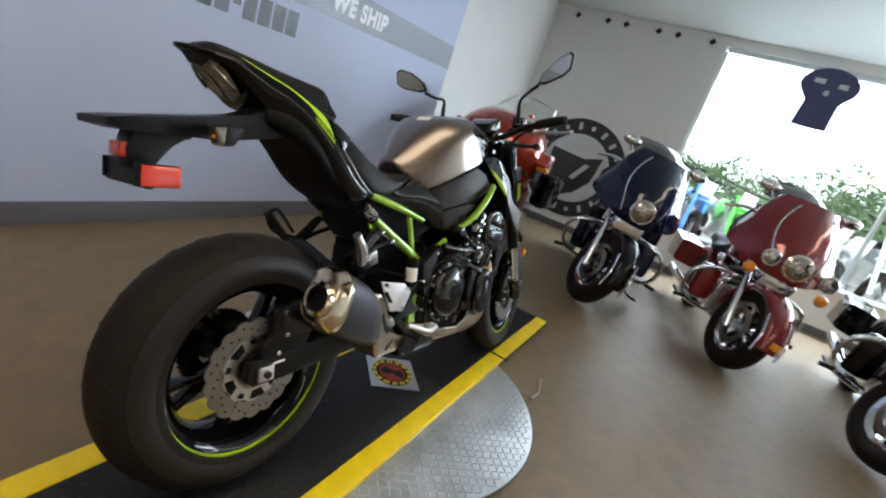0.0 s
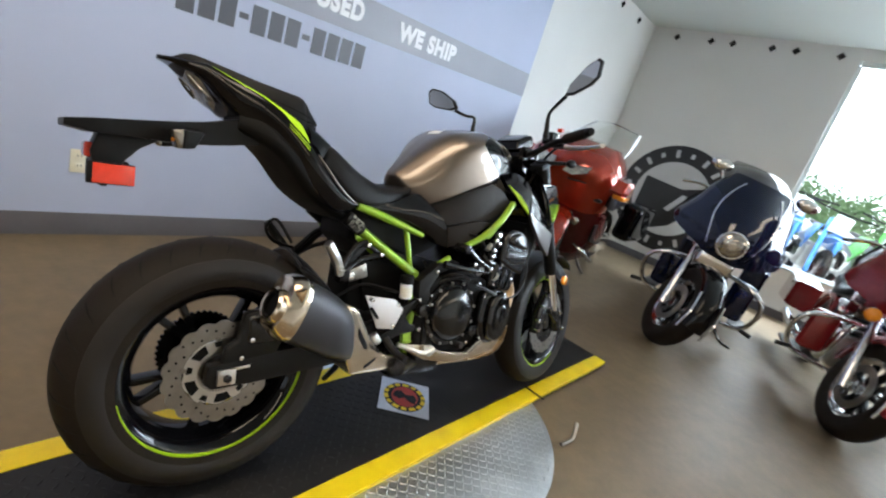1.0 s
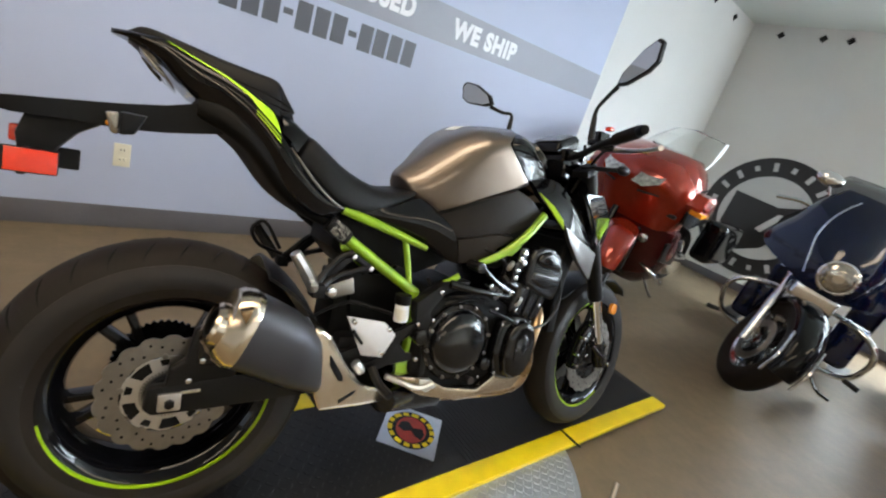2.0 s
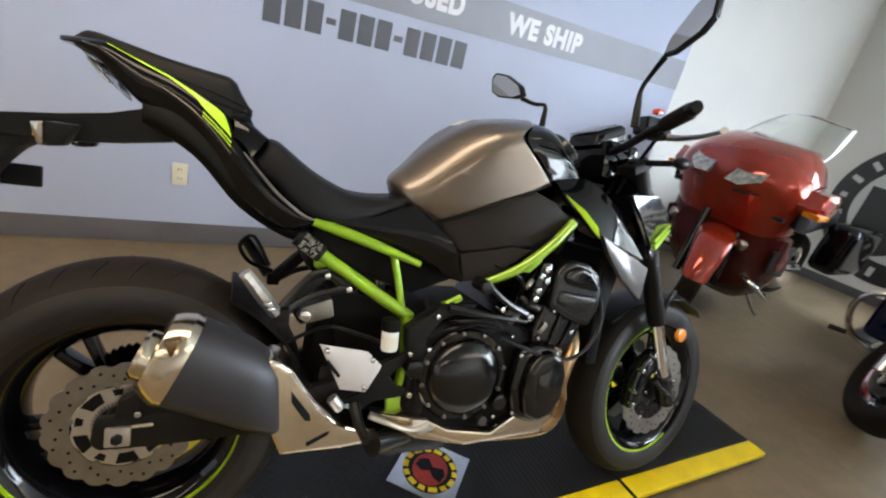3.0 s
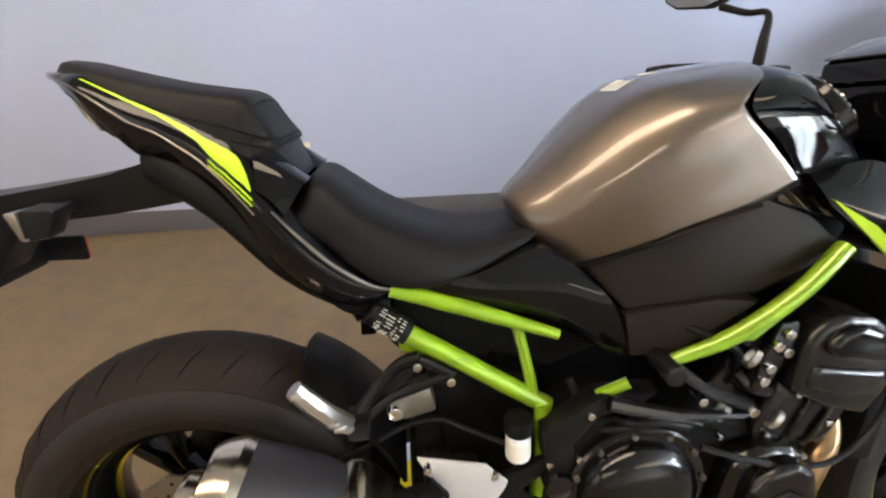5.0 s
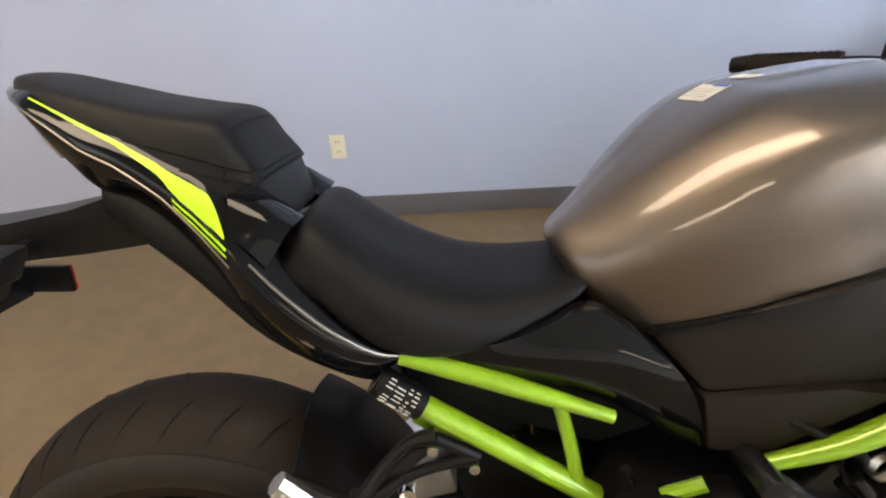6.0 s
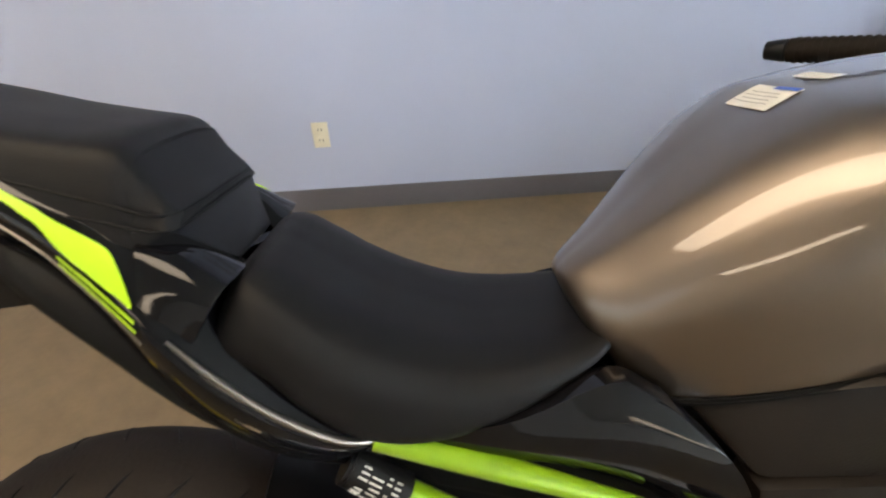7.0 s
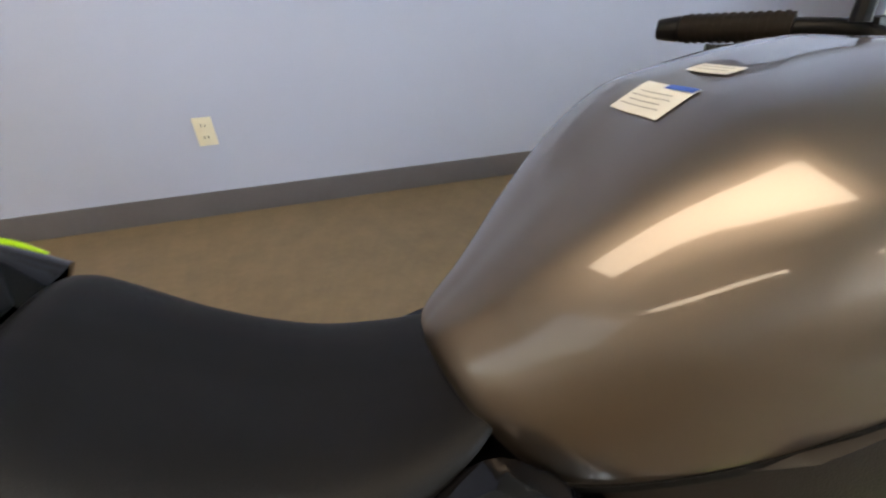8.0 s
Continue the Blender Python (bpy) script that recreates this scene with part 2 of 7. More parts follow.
def bm_tube(pts, r, seg=12, smooth=6):
    """A round tube along a curve; r is a radius, or one for each point."""
    rr = [r] * len(pts) if isinstance(r, (int, float)) else list(r)
    a = spline([(*p, q) for p, q in zip(pts, rr)], smooth) if smooth > 1 and len(pts) > 2 else np.array([(*p, q) for p, q in zip(pts, rr)], float)
    rings, up = [], None
    for i in range(len(a)):
        d = Vector(a[min(i + 1, len(a) - 1)][:3] - a[max(i - 1, 0)][:3]).normalized()
        if up is None:
            up = d.orthogonal().normalized()
        up = (up - d * up.dot(d)).normalized()
        side = d.cross(up)
        c = Vector(a[i][:3])
        rings.append([c + float(a[i][3]) * (math.cos(2 * math.pi * k / seg) * up + math.sin(2 * math.pi * k / seg) * side) for k in range(seg)])
    return bm_loft(rings)


def bm_prism(poly, y0, y1, bevel=0.004, seg=2):
    """A plate with the outline poly in x and z, from y0 to y1."""
    bm = bmesh.new()
    f = bm.faces.new([bm.verts.new((x, y0, z)) for x, z in poly])
    ext = bmesh.ops.extrude_face_region(bm, geom=[f])
    bmesh.ops.translate(bm, vec=(0, y1 - y0, 0), verts=[v for v in ext["geom"] if isinstance(v, bmesh.types.BMVert)])
    if bevel:
        bmesh.ops.bevel(bm, geom=bm.edges[:], offset=bevel, segments=seg, profile=0.6, affect="EDGES", clamp_overlap=True)
    return bm


def bm_shell(pts, thick, bevel=0.003):
    """A bent plate through points in space, thickened along y."""
    bm = bmesh.new()
    s = 1 if pts[0][1] > 0 else -1
    f = bm.faces.new([bm.verts.new(p) for p in pts])
    ext = bmesh.ops.extrude_face_region(bm, geom=[f])
    bmesh.ops.translate(bm, vec=(0, -s * thick, 0), verts=[v for v in ext["geom"] if isinstance(v, bmesh.types.BMVert)])
    if bevel:
        bmesh.ops.bevel(bm, geom=bm.edges[:], offset=bevel, segments=2, profile=0.6, affect="EDGES", clamp_overlap=True)
    return bm


def bm_sheet(rows, thick, n=5):
    """A curved panel through rows of points, rounded both ways, with a thickness along y and a turned-in edge."""
    s = 1 if rows[0][0][1] > 0 else -1
    lines = [spline(r, n) for r in rows]
    grid = np.array([spline([ln[i] for ln in lines], n) for i in range(len(lines[0]))])
    a, b = grid.shape[:2]
    bm = bmesh.new()
    front = [[bm.verts.new(grid[i, j]) for j in range(b)] for i in range(a)]
    back = [[bm.verts.new(grid[i, j] - np.array((0, s * thick, 0))) for j in range(b)] for i in range(a)]
    for i in range(a - 1):
        for j in range(b - 1):
            bm.faces.new((front[i][j], front[i + 1][j], front[i + 1][j + 1], front[i][j + 1]))
            bm.faces.new((back[i][j], back[i][j + 1], back[i + 1][j + 1], back[i + 1][j]))
    for i in range(a - 1):
        for j in (0, b - 1):
            bm.faces.new((front[i][j], front[i + 1][j], back[i + 1][j], back[i][j]))
    for j in range(b - 1):
        for i in (0, a - 1):
            bm.faces.new((front[i][j], front[i][j + 1], back[i][j + 1], back[i][j]))
    return bm


def bm_lathe(profile, seg=64, c=(0, 0, 0)):
    """Revolves (radius, y) pairs about the y axis; the profile closes on itself."""
    rings = []
    for k in range(seg):
        a = 2 * math.pi * k / seg
        rings.append([(c[0] + r * math.cos(a), c[1] + y, c[2] + r * math.sin(a)) for r, y in profile])
    return bm_loft(rings + [rings[0]], caps=False)


def clean(bm, d=1e-5):
    bmesh.ops.remove_doubles(bm, verts=bm.verts, dist=d)
    return bm


def bm_body(stations, prof, shear=0.0, n=4, m=4):
    """A symmetric body lofted along x. Stations: x, z of the lower edge, z of the top, half width. prof: half section as fractions of width and height."""
    st = spline(stations, n)
    half = spline(prof, m)
    rings = []
    for x, zb, zt, w in st:
        right = [(x - shear * v * (zt - zb), -u * w, zb + v * (zt - zb)) for u, v in half]
        left = [(px, -py, pz) for px, py, pz in right[1:-1]][::-1]
        rings.append(right + left)
    return bm_loft(rings)


def bm_ball(c, r, scale=(1, 1, 1), seg=20):
    bm = bmesh.new()
    bmesh.ops.create_uvsphere(bm, u_segments=seg, v_segments=max(8, seg // 2), radius=r)
    bmesh.ops.scale(bm, vec=scale, verts=bm.verts)
    bmesh.ops.translate(bm, vec=c, verts=bm.verts)
    return bm


def bm_hull(pts, bevel=0.003):
    """A faceted solid round a handful of corners, with softened edges."""
    bm = bmesh.new()
    bmesh.ops.convex_hull(bm, input=[bm.verts.new(p) for p in pts])
    bmesh.ops.dissolve_limit(bm, angle_limit=0.05, verts=bm.verts[:], edges=bm.edges[:])
    bmesh.ops.bevel(bm, geom=bm.edges[:], offset=bevel, segments=2, profile=0.6, affect="EDGES", clamp_overlap=True)
    return bm


# ---- the room ----
X_FAR, Y_WALL, Y_BACK, Z_CEIL = 6.28, 1.705, 2.07, 3.06
X_NEAR, Y_SOUTH = -7.0, -8.0


def slab(name, lo, hi, mat, label, category="wall"):
    c = [(a + b) / 2 for a, b in zip(lo, hi)]
    s = [b - a for a, b in zip(lo, hi)]
    return tagged(part(name, bm_box(c, s, 0), mat), label, category, kind="structure")


slab("floor", (X_NEAR - 0.2, Y_SOUTH - 0.2, -0.15), (X_FAR + 0.25, Y_BACK + 0.2, 0.0), M_FLOOR, "polished tan concrete showroom floor with faint stains", "floor")
slab("ceiling", (X_NEAR - 0.2, Y_SOUTH - 0.2, Z_CEIL), (X_FAR + 0.25, Y_BACK + 0.2, Z_CEIL + 0.15), M_CEIL, "plain pale painted ceiling", "ceiling")
slab("wall_north", (X_NEAR, Y_WALL, 0), (3.31, Y_BACK + 0.15, Z_CEIL), M_WALL, "smooth lilac-grey painted wall with lettering")
slab("wall_north_recess", (3.31, Y_BACK, 0), (X_FAR, Y_BACK + 0.15, Z_CEIL), M_WHITE, "white painted wall set back beside the lettered wall")
W0, W1, WS, WH = -4.7, -1.1, 1.0, 2.8
slab("wall_west_south", (X_NEAR - 0.15, Y_SOUTH, 0), (X_NEAR, W0, Z_CEIL), M_CREAM, "plain cream painted wall")
slab("wall_west_north", (X_NEAR - 0.15, W1, 0), (X_NEAR, Y_BACK, Z_CEIL), M_CREAM, "plain cream painted wall")
slab("wall_west_sill", (X_NEAR - 0.15, W0, 0), (X_NEAR, W1, WS), M_CREAM, "cream wall under a window")
slab("wall_west_head", (X_NEAR - 0.15, W0, WH), (X_NEAR, W1, Z_CEIL), M_CREAM, "cream wall strip over a window")
Y_WIN0, Y_WIN1, Z_SILL, Z_HEAD = -0.285, -6.1, 0.58, 2.94
slab("wall_east_solid", (X_FAR, Y_WIN0, 0), (X_FAR + 0.2, Y_BACK + 0.15, Z_CEIL), M_WHITE, "white painted wall beside the shop window")
slab("wall_east_sill", (X_FAR, Y_WIN1, 0), (X_FAR + 0.2, Y_WIN0, Z_SILL), M_WHITE, "low white wall under the shop window")
slab("wall_east_head", (X_FAR, Y_WIN1, Z_HEAD), (X_FAR + 0.2, Y_WIN0, Z_CEIL), M_WHITE, "narrow wall strip over the shop window")
slab("wall_east_end", (X_FAR, Y_SOUTH, 0), (X_FAR + 0.2, Y_WIN1, Z_CEIL), M_WHITE, "white painted wall at the end of the window")
slab("wall_south", (X_NEAR, Y_SOUTH - 0.2, 0), (X_FAR, Y_SOUTH, Z_CEIL), M_WHITE, "plain white painted wall")


M_DIFFUSER = bpy.data.materials.new("lamp_diffuser")
M_DIFFUSER.use_nodes = True
M_DIFFUSER.node_tree.nodes["Principled BSDF"].inputs["Emission Color"].default_value = (1.0, 0.80, 0.56, 1)
M_DIFFUSER.node_tree.nodes["Principled BSDF"].inputs["Emission Strength"].default_value = LAMP_GLOW


def ceiling_light(m):
    t = thing("ceiling_light", m, "white rectangular ceiling light with a frosted panel", "ceiling light", "ceiling lights")
    part("diffuser", bm_box((0, 0, -0.012), (4.40, 0.72, 0.02), 0.004), M_DIFFUSER, t)
    for s in (-1, 1):
        part("trim", bm_box((0, s * 0.38, -0.015), (4.48, 0.035, 0.03), 0.003), M_WHITE, t)
        part("trim", bm_box((s * 2.2225, 0, -0.015), (0.035, 0.724, 0.03), 0.003), M_WHITE, t)
    return t


lamp = ceiling_light(pose(-1.62, -0.42, Z_CEIL))
# two further ceiling lights, unseen, added to brighten the room and the tank
for x, y in ((-3.8, -4.5), (3.4, -5.8)):
    copy_thing(lamp, pose(x, y, Z_CEIL))


def baseboard(lo, hi):
    c = [(a + b) / 2 for a, b in zip(lo, hi)]
    s = [b - a for a, b in zip(lo, hi)]
    return tagged(part("baseboard", bm_box(c, s, 0.003), M_BASE), "dark grey rubber wall base along the floor", "baseboard", kind="structure")


baseboard((X_NEAR, Y_WALL - 0.008, 0.0), (3.318, Y_WALL, 0.115))
baseboard((3.318, Y_BACK - 0.008, 0.0), (X_FAR - 0.008, Y_BACK, 0.115))
baseboard((X_FAR - 0.008, Y_WIN1, 0.0), (X_FAR, Y_BACK, 0.10))


def window(name, cells, along, fixed, z0, z1, label):
    """A shop window: aluminium frame bars and one pane for each cell."""
    w = tagged(new(name), label, "window", kind="structure")
    def bar(n, a0, a1, b0, b1, d=0.05):
        if along == "y":
            ob = bm_box((fixed + 0.06, (a0 + a1) / 2, (b0 + b1) / 2), (d, abs(a1 - a0), b1 - b0), 0.004)
        else:
            ob = bm_box(((a0 + a1) / 2, fixed - 0.06, (b0 + b1) / 2), (abs(a1 - a0), d, b1 - b0), 0.004)
        return part(n, ob, M_FRAME, w)
    lo, hi = min(cells), max(cells)
    bar("window_frame", lo, hi, z0, z0 + 0.045, 0.07)
    bar("window_frame", lo, hi, z1 - 0.05, z1, 0.07)
    for c in cells:
        bar("mullion", c - 0.022, c + 0.022, z0 + 0.045, z1 - 0.05)
    for a, b in zip(cells, cells[1:]):
        a, b = min(a, b) + 0.022, max(a, b) - 0.022
        if along == "y":
            g = bm_box((fixed + 0.06, (a + b) / 2, (z0 + z1) / 2), (0.006, b - a, z1 - z0 - 0.095), 0)
        else:
            g = bm_box(((a + b) / 2, fixed - 0.06, (z0 + z1) / 2), (b - a, 0.006, z1 - z0 - 0.095), 0)
        p = part("pane", g, M_GLASS, w)
        p.visible_shadow = False
    return w


window("window_1", [Y_WIN0 - 0.022, -2.55, -4.3, Y_WIN1 + 0.022], "y", X_FAR, Z_SILL, Z_HEAD, "large clear shop window in a pale aluminium frame")
tagged(part("window_sill", bm_box((X_FAR - 0.01, (Y_WIN0 + Y_WIN1) / 2, Z_SILL + 0.012), (0.14, Y_WIN0 - Y_WIN1, 0.024), 0.005), M_FRAME), "pale painted sill ledge of the shop window", "sill", kind="structure")

window("window_2", [W0 + 0.022, (W0 + W1) / 2, W1 - 0.022], "y", X_NEAR - 0.13, WS, WH, "wide clear window in a pale frame")

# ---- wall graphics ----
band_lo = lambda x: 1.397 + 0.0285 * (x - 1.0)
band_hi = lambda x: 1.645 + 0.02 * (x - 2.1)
bm = bmesh.new()
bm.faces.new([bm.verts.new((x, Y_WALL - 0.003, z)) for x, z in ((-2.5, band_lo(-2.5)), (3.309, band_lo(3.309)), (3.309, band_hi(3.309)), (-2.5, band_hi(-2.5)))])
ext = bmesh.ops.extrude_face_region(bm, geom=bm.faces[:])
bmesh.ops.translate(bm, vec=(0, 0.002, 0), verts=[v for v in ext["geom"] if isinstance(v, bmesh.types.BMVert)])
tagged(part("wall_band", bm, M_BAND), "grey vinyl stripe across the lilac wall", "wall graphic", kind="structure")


def lettering(text, x0, x1, z0, z1, tilt, mat, label, y):
    """A word in vinyl, fitted to its width and height on the wall."""
    cu = bpy.data.curves.new("word", "FONT")
    cu.body, cu.size, cu.extrude, cu.offset, cu.space_character = text, 1.0, 0.001, 0.055, 1.12
    tmp = new("word", cu)
    bpy.context.view_layer.update()
    me = bpy.data.meshes.new_from_object(tmp.evaluated_get(bpy.context.evaluated_depsgraph_get()))
    bpy.data.objects.remove(tmp)
    co = np.array([v.co[:2] for v in me.vertices])
    lo, hi = co.min(0), co.max(0)
    for v in me.vertices:
        u = (v.co.x - lo[0]) / (hi[0] - lo[0])
        w = (v.co.y - lo[1]) / (hi[1] - lo[1])
        v.co = (x0 + u * (x1 - x0), y - v.co.z, z0 + w * (z1 - z0) + tilt * u * (x1 - x0))
    me.materials.append(mat)
    return tagged(new("wall_lettering", me), label, "wall lettering", "words on the wall")


lettering("USED", 1.055, 1.395, 1.468, 1.595, 0.02, M_LETTER_W, "white block letters on the grey wall stripe", Y_WALL - 0.0055)
lettering("WE SHIP", 1.695, 2.29, 1.468, 1.592, 0.02, M_LETTER_W, "white block letters on the grey wall stripe", Y_WALL - 0.0055)
digits = thing("number_lettering", Matrix.Identity(4), "dark grey row of lettering bars under the wall stripe", "wall lettering")
x = 0.345
for k, ch in enumerate("111-111-1111"):
    wide = 0.05 if ch == "-" else 0.082
    zc = 1.264 + 0.016 * (x - 0.34)
    high = 0.03 if ch == "-" else 0.145
    part("bar", bm_box((x + wide / 2, Y_WALL - 0.0015, zc), (wide, 0.002, high), 0), M_LETTER, digits)
    x += wide + 0.0185

outlet = thing("wall_outlet", pose(0.024, Y_WALL, 0.38), "ivory duplex power outlet on the lilac wall", "outlet")
part("cover_plate", bm_box((0, -0.003, 0), (0.07, 0.006, 0.114), 0.002), M_OUTLET, outlet)
for s in (-1, 1):
    sock = part("socket", bm_box((0, -0.007, s * 0.024), (0.034, 0.003, 0.03), 0.0012), M_OUTLET, outlet)
    for d in (-0.007, 0.007):
        part("slot", bm_box((d, -0.0088, s * 0.024 + 0.003), (0.003, 0.001, 0.01), 0), M_SATIN, sock)


def wall_diamond(m):
    t = thing("wall_ornament", m, "small black diamond ornament near the ceiling", "ornament", "diamonds along the wall")
    bm = bmesh.new()
    bmesh.ops.create_cone(bm, cap_ends=True, segments=4, radius1=0.045, radius2=0.008, depth=0.03)
    part("stud", moved(bm, pose(0, -0.015, 0, 90, 0, 0)), M_SATIN, t)
    return t


stud = wall_diamond(pose(X_FAR, 1.72, 2.955, 0, 0, -90))
for y in (1.28, 1.02, 0.58, 0.33, -0.10):
    copy_thing(stud, pose(X_FAR, y, 2.955, 0, 0, -90))
for x in (5.75, 5.2, 4.85):
    copy_thing(stud, pose(x, Y_BACK, 2.955))

# round emblem on the far wall
emblem = thing("wall_emblem", pose(X_FAR, 0.95, 0.92, 0, 0, -90), "large round black and grey wall emblem behind the motorcycles", "emblem")
part("disc", moved(bm_cyl((0, 0, 0), (0, -0.012, 0), 0.72, seg=72), Matrix.Identity(4)), M_SIGNDARK, emblem)
part("field", bm_cyl((0, -0.012, 0), (0, -0.016, 0), 0.50, seg=64), M_SIGNGREY, emblem, "pale grey inner circle")
part("shield", bm_prism([(-0.40, 0.22), (0.10, 0.17), (0.36, 0.25), (0.30, -0.12), (0.12, -0.34), (-0.12, -0.46), (-0.42, -0.25)], -0.022, -0.016, 0.0015), M_SIGNDARK, emblem, "dark shield shape")
part("slash", bm_prism([(-0.02, -0.14), (0.05, -0.16), (0.22, 0.10), (0.14, 0.10)], -0.026, -0.0221, 0.001), M_SIGNGREY, emblem, "pale slanted stroke")
for k in range(20):
    a = radians(18 * k + 6)
    part("bar", moved(bm_box((0, -0.0135, 0.61), (0.05, 0.003, 0.10 if k % 3 else 0.06), 0), pose(0, 0, 0, 0, math.degrees(a), 0)), M_SIGNGREY, emblem)

# dark cut-out hanging in the window
cut = thing("window_cutout", pose(X_FAR - 0.03, -1.47, 2.55, 0, 0, -90), "dark blue film cut-out stuck to the window glass", "window film")
arc = [(0.29 * math.cos(radians(a)), 0.19 + 0.19 * math.sin(radians(a))) for a in range(-35, 216, 15)]
part("film", bm_prism([(-0.19, -0.30), (0.17, -0.30), (0.17, 0.0)] + arc + [(-0.17, 0.0)], -0.004, 0.0, 0), M_VIOLET, cut)
for px, pz, w in ((-0.11, 0.22, 0.11), (0.13, 0.20, 0.09), (0.0, 0.10, 0.05)):
    part("light_spot", bm_prism([(px - w / 2, pz - 0.02), (px + w / 2, pz - 0.028), (px + w / 2, pz + 0.03), (px - w / 2, pz + 0.03)], -0.007, -0.0042, 0), M_SIGNGREY, cut)

# ---- turntable and mat ----
turn_c = (0.75, -0.02)
table = thing("turntable", pose(turn_c[0], turn_c[1], 0), "round diamond-plate aluminium display turntable under the mat", "turntable")
R_T = 0.645
part("rim", bm_cyl((0, 0, 0), (0, 0, 0.022), R_T - 0.012, seg=96, bevel=0.003), M_STEEL, table, "dull steel edge")
part("deck", bm_cyl((0, 0, 0.022), (0, 0, 0.030), R_T, seg=96, bevel=0.002), M_PLATE, table)
part("handle", bm_tube([(0.47, -0.51, 0.02), (0.54, -0.52, 0.03), (0.585, -0.50, 0.075)], 0.008, 10), M_STEEL, table)


def lug_field(step, keep, z, size, high):
    """Raised lozenge treads in alternating directions, as one mesh."""
    verts, faces = [], []
    l, w = size
    n = int(2.2 / step)
    for i in range(-n, n + 1):
        for j in range(-n, n + 1):
            x, y = i * step, j * step
            if not keep(x, y):
                continue
            a = radians(45 if (i + j) % 2 else -45)
            c, s = math.cos(a), math.sin(a)
            b = len(verts)
            for u, v, h in ((-l, 0, 0), (0, -w, 0), (l, 0, 0), (0, w, 0), (-l * 0.55, 0, high), (l * 0.55, 0, high)):
                verts.append((x + u * c - v * s, y + u * s + v * c, z + h))
            faces += [(b, b + 1, b + 4), (b + 1, b + 5, b + 4), (b + 1, b + 2, b + 5), (b + 2, b + 3, b + 5), (b + 3, b + 4, b + 5), (b + 3, b, b + 4)]
    me = bpy.data.meshes.new("tread")
    me.from_pydata(verts, [], faces)
    return me


tread = new("tread", lug_field(0.0215, lambda x, y: x * x + y * y < (R_T - 0.015) ** 2 and (y < -0.26), 0.0298, (0.0135, 0.0042), 0.0022))
tread.data.materials.append(M_PLATE)
tread.parent = table
tagged(tread, kind="stuff")

MAT_TURN = 1.0
mat_thing = thing("display_mat", pose(0.62, -0.058, 0.0, 0, 0, MAT_TURN), "black rubber ramp mat with yellow safety borders", "mat")
HALF = 0.268
part("mat_sheet", bm_box((0, 0, 0.040), (3.06, 2 * HALF - 0.146, 0.018), 0.002), M_MAT, mat_thing)
part("under_board", bm_box((0, 0, 0.0158), (3.04, 2 * HALF - 0.03, 0.0300), 0.003), M_SATIN, mat_thing)
for s in (-1, 1):
    for x0, x1 in ((-1.53, 0.742), (0.752, 1.53)):
        part("border", bm_prism([(x0, -0.036), (x1, -0.036), (x1, 0.036), (x0, 0.036)], -0.0505, -0.0315, 0.003), M_YELLOW, mat_thing).matrix_local = pose(0, s * (HALF - 0.0365), 0, -90, 0, 0)
mt = new("mat_tread", lug_field(0.0255, lambda x, y: -1.5 < x < 0.2 and abs(y) < HALF - 0.09, 0.0488, (0.0125, 0.0035), 0.0016))
mt.data.materials.append(M_MAT)
mt.parent = mat_thing
tagged(mt, kind="stuff")
ridges = bmesh.new()
for k in range(70):
    x = 0.25 + k * 0.0178
    ridges = joined(ridges, bm_box((x, 0, 0.0493), (0.006, 2 * (HALF - 0.082), 0.0016), 0))
rg = part("ribs", ridges, M_MAT, mat_thing)
tagged(rg, kind="stuff")
part("strap", bm_box((0.747, -HALF + 0.03, 0.052), (0.010, 0.11, 0.004), 0.001), M_SATIN, mat_thing, "thin black strap end")

card = thing("label_card", pose(0.755, -0.06, 0.0512, 0, 0, 46), "square metal-look card with a red oval print on the mat", "card")
part("sheet", bm_box((0, 0, 0.001), (0.205, 0.195, 0.002), 0), M_PLATE, card)
part("ring", moved(bm_cyl((0, 0, 0.0021), (0, 0, 0.0026), 0.088, seg=48), Matrix.Diagonal((1.0, 0.93, 1, 1))), M_SATIN, card)
for k in range(14):
    a = radians(k * 360 / 14)
    part("bar", moved(bm_box((0.074, 0, 0.003), (0.016, 0.02 if k % 2 else 0.026, 0.0008), 0), pose(0, 0, 0, 0, 0, math.degrees(a))), M_YELLOW, card)
part("oval", moved(bm_cyl((0, 0, 0.0026), (0, 0, 0.0033), 0.062, seg=40), Matrix.Diagonal((1.0, 0.85, 1, 1))), M_CARDRED, card, "red oval")
part("figure", moved(bm_prism([(-0.034, -0.042), (-0.004, -0.048), (0.018, -0.036), (0.010, -0.006), (0.034, 0.018), (0.022, 0.040), (-0.006, 0.046), (-0.018, 0.022), (-0.006, 0.0), (-0.026, -0.018)], -0.0041, -0.0033, 0), pose(0, 0, 0, -90, 0, 0)), M_SATIN, card, "dark blot shape")

# ---- the sport motorcycle ----
from mathutils.bvhtree import BVHTree

BIKE = pose(0.00346, -0.07604, 0.0476, -12.5, 0, -4.5)
bike = thing("sport_motorcycle", BIKE, "black, bronze and lime naked sport motorcycle on its side stand", "motorcycle")
STEER = Matrix.Translation((1.10, 0, 0.95)) @ Matrix.Rotation(radians(8), 4, Vector((-0.407, 0, 0.914))) @ Matrix.Translation((-1.10, 0, -0.95))


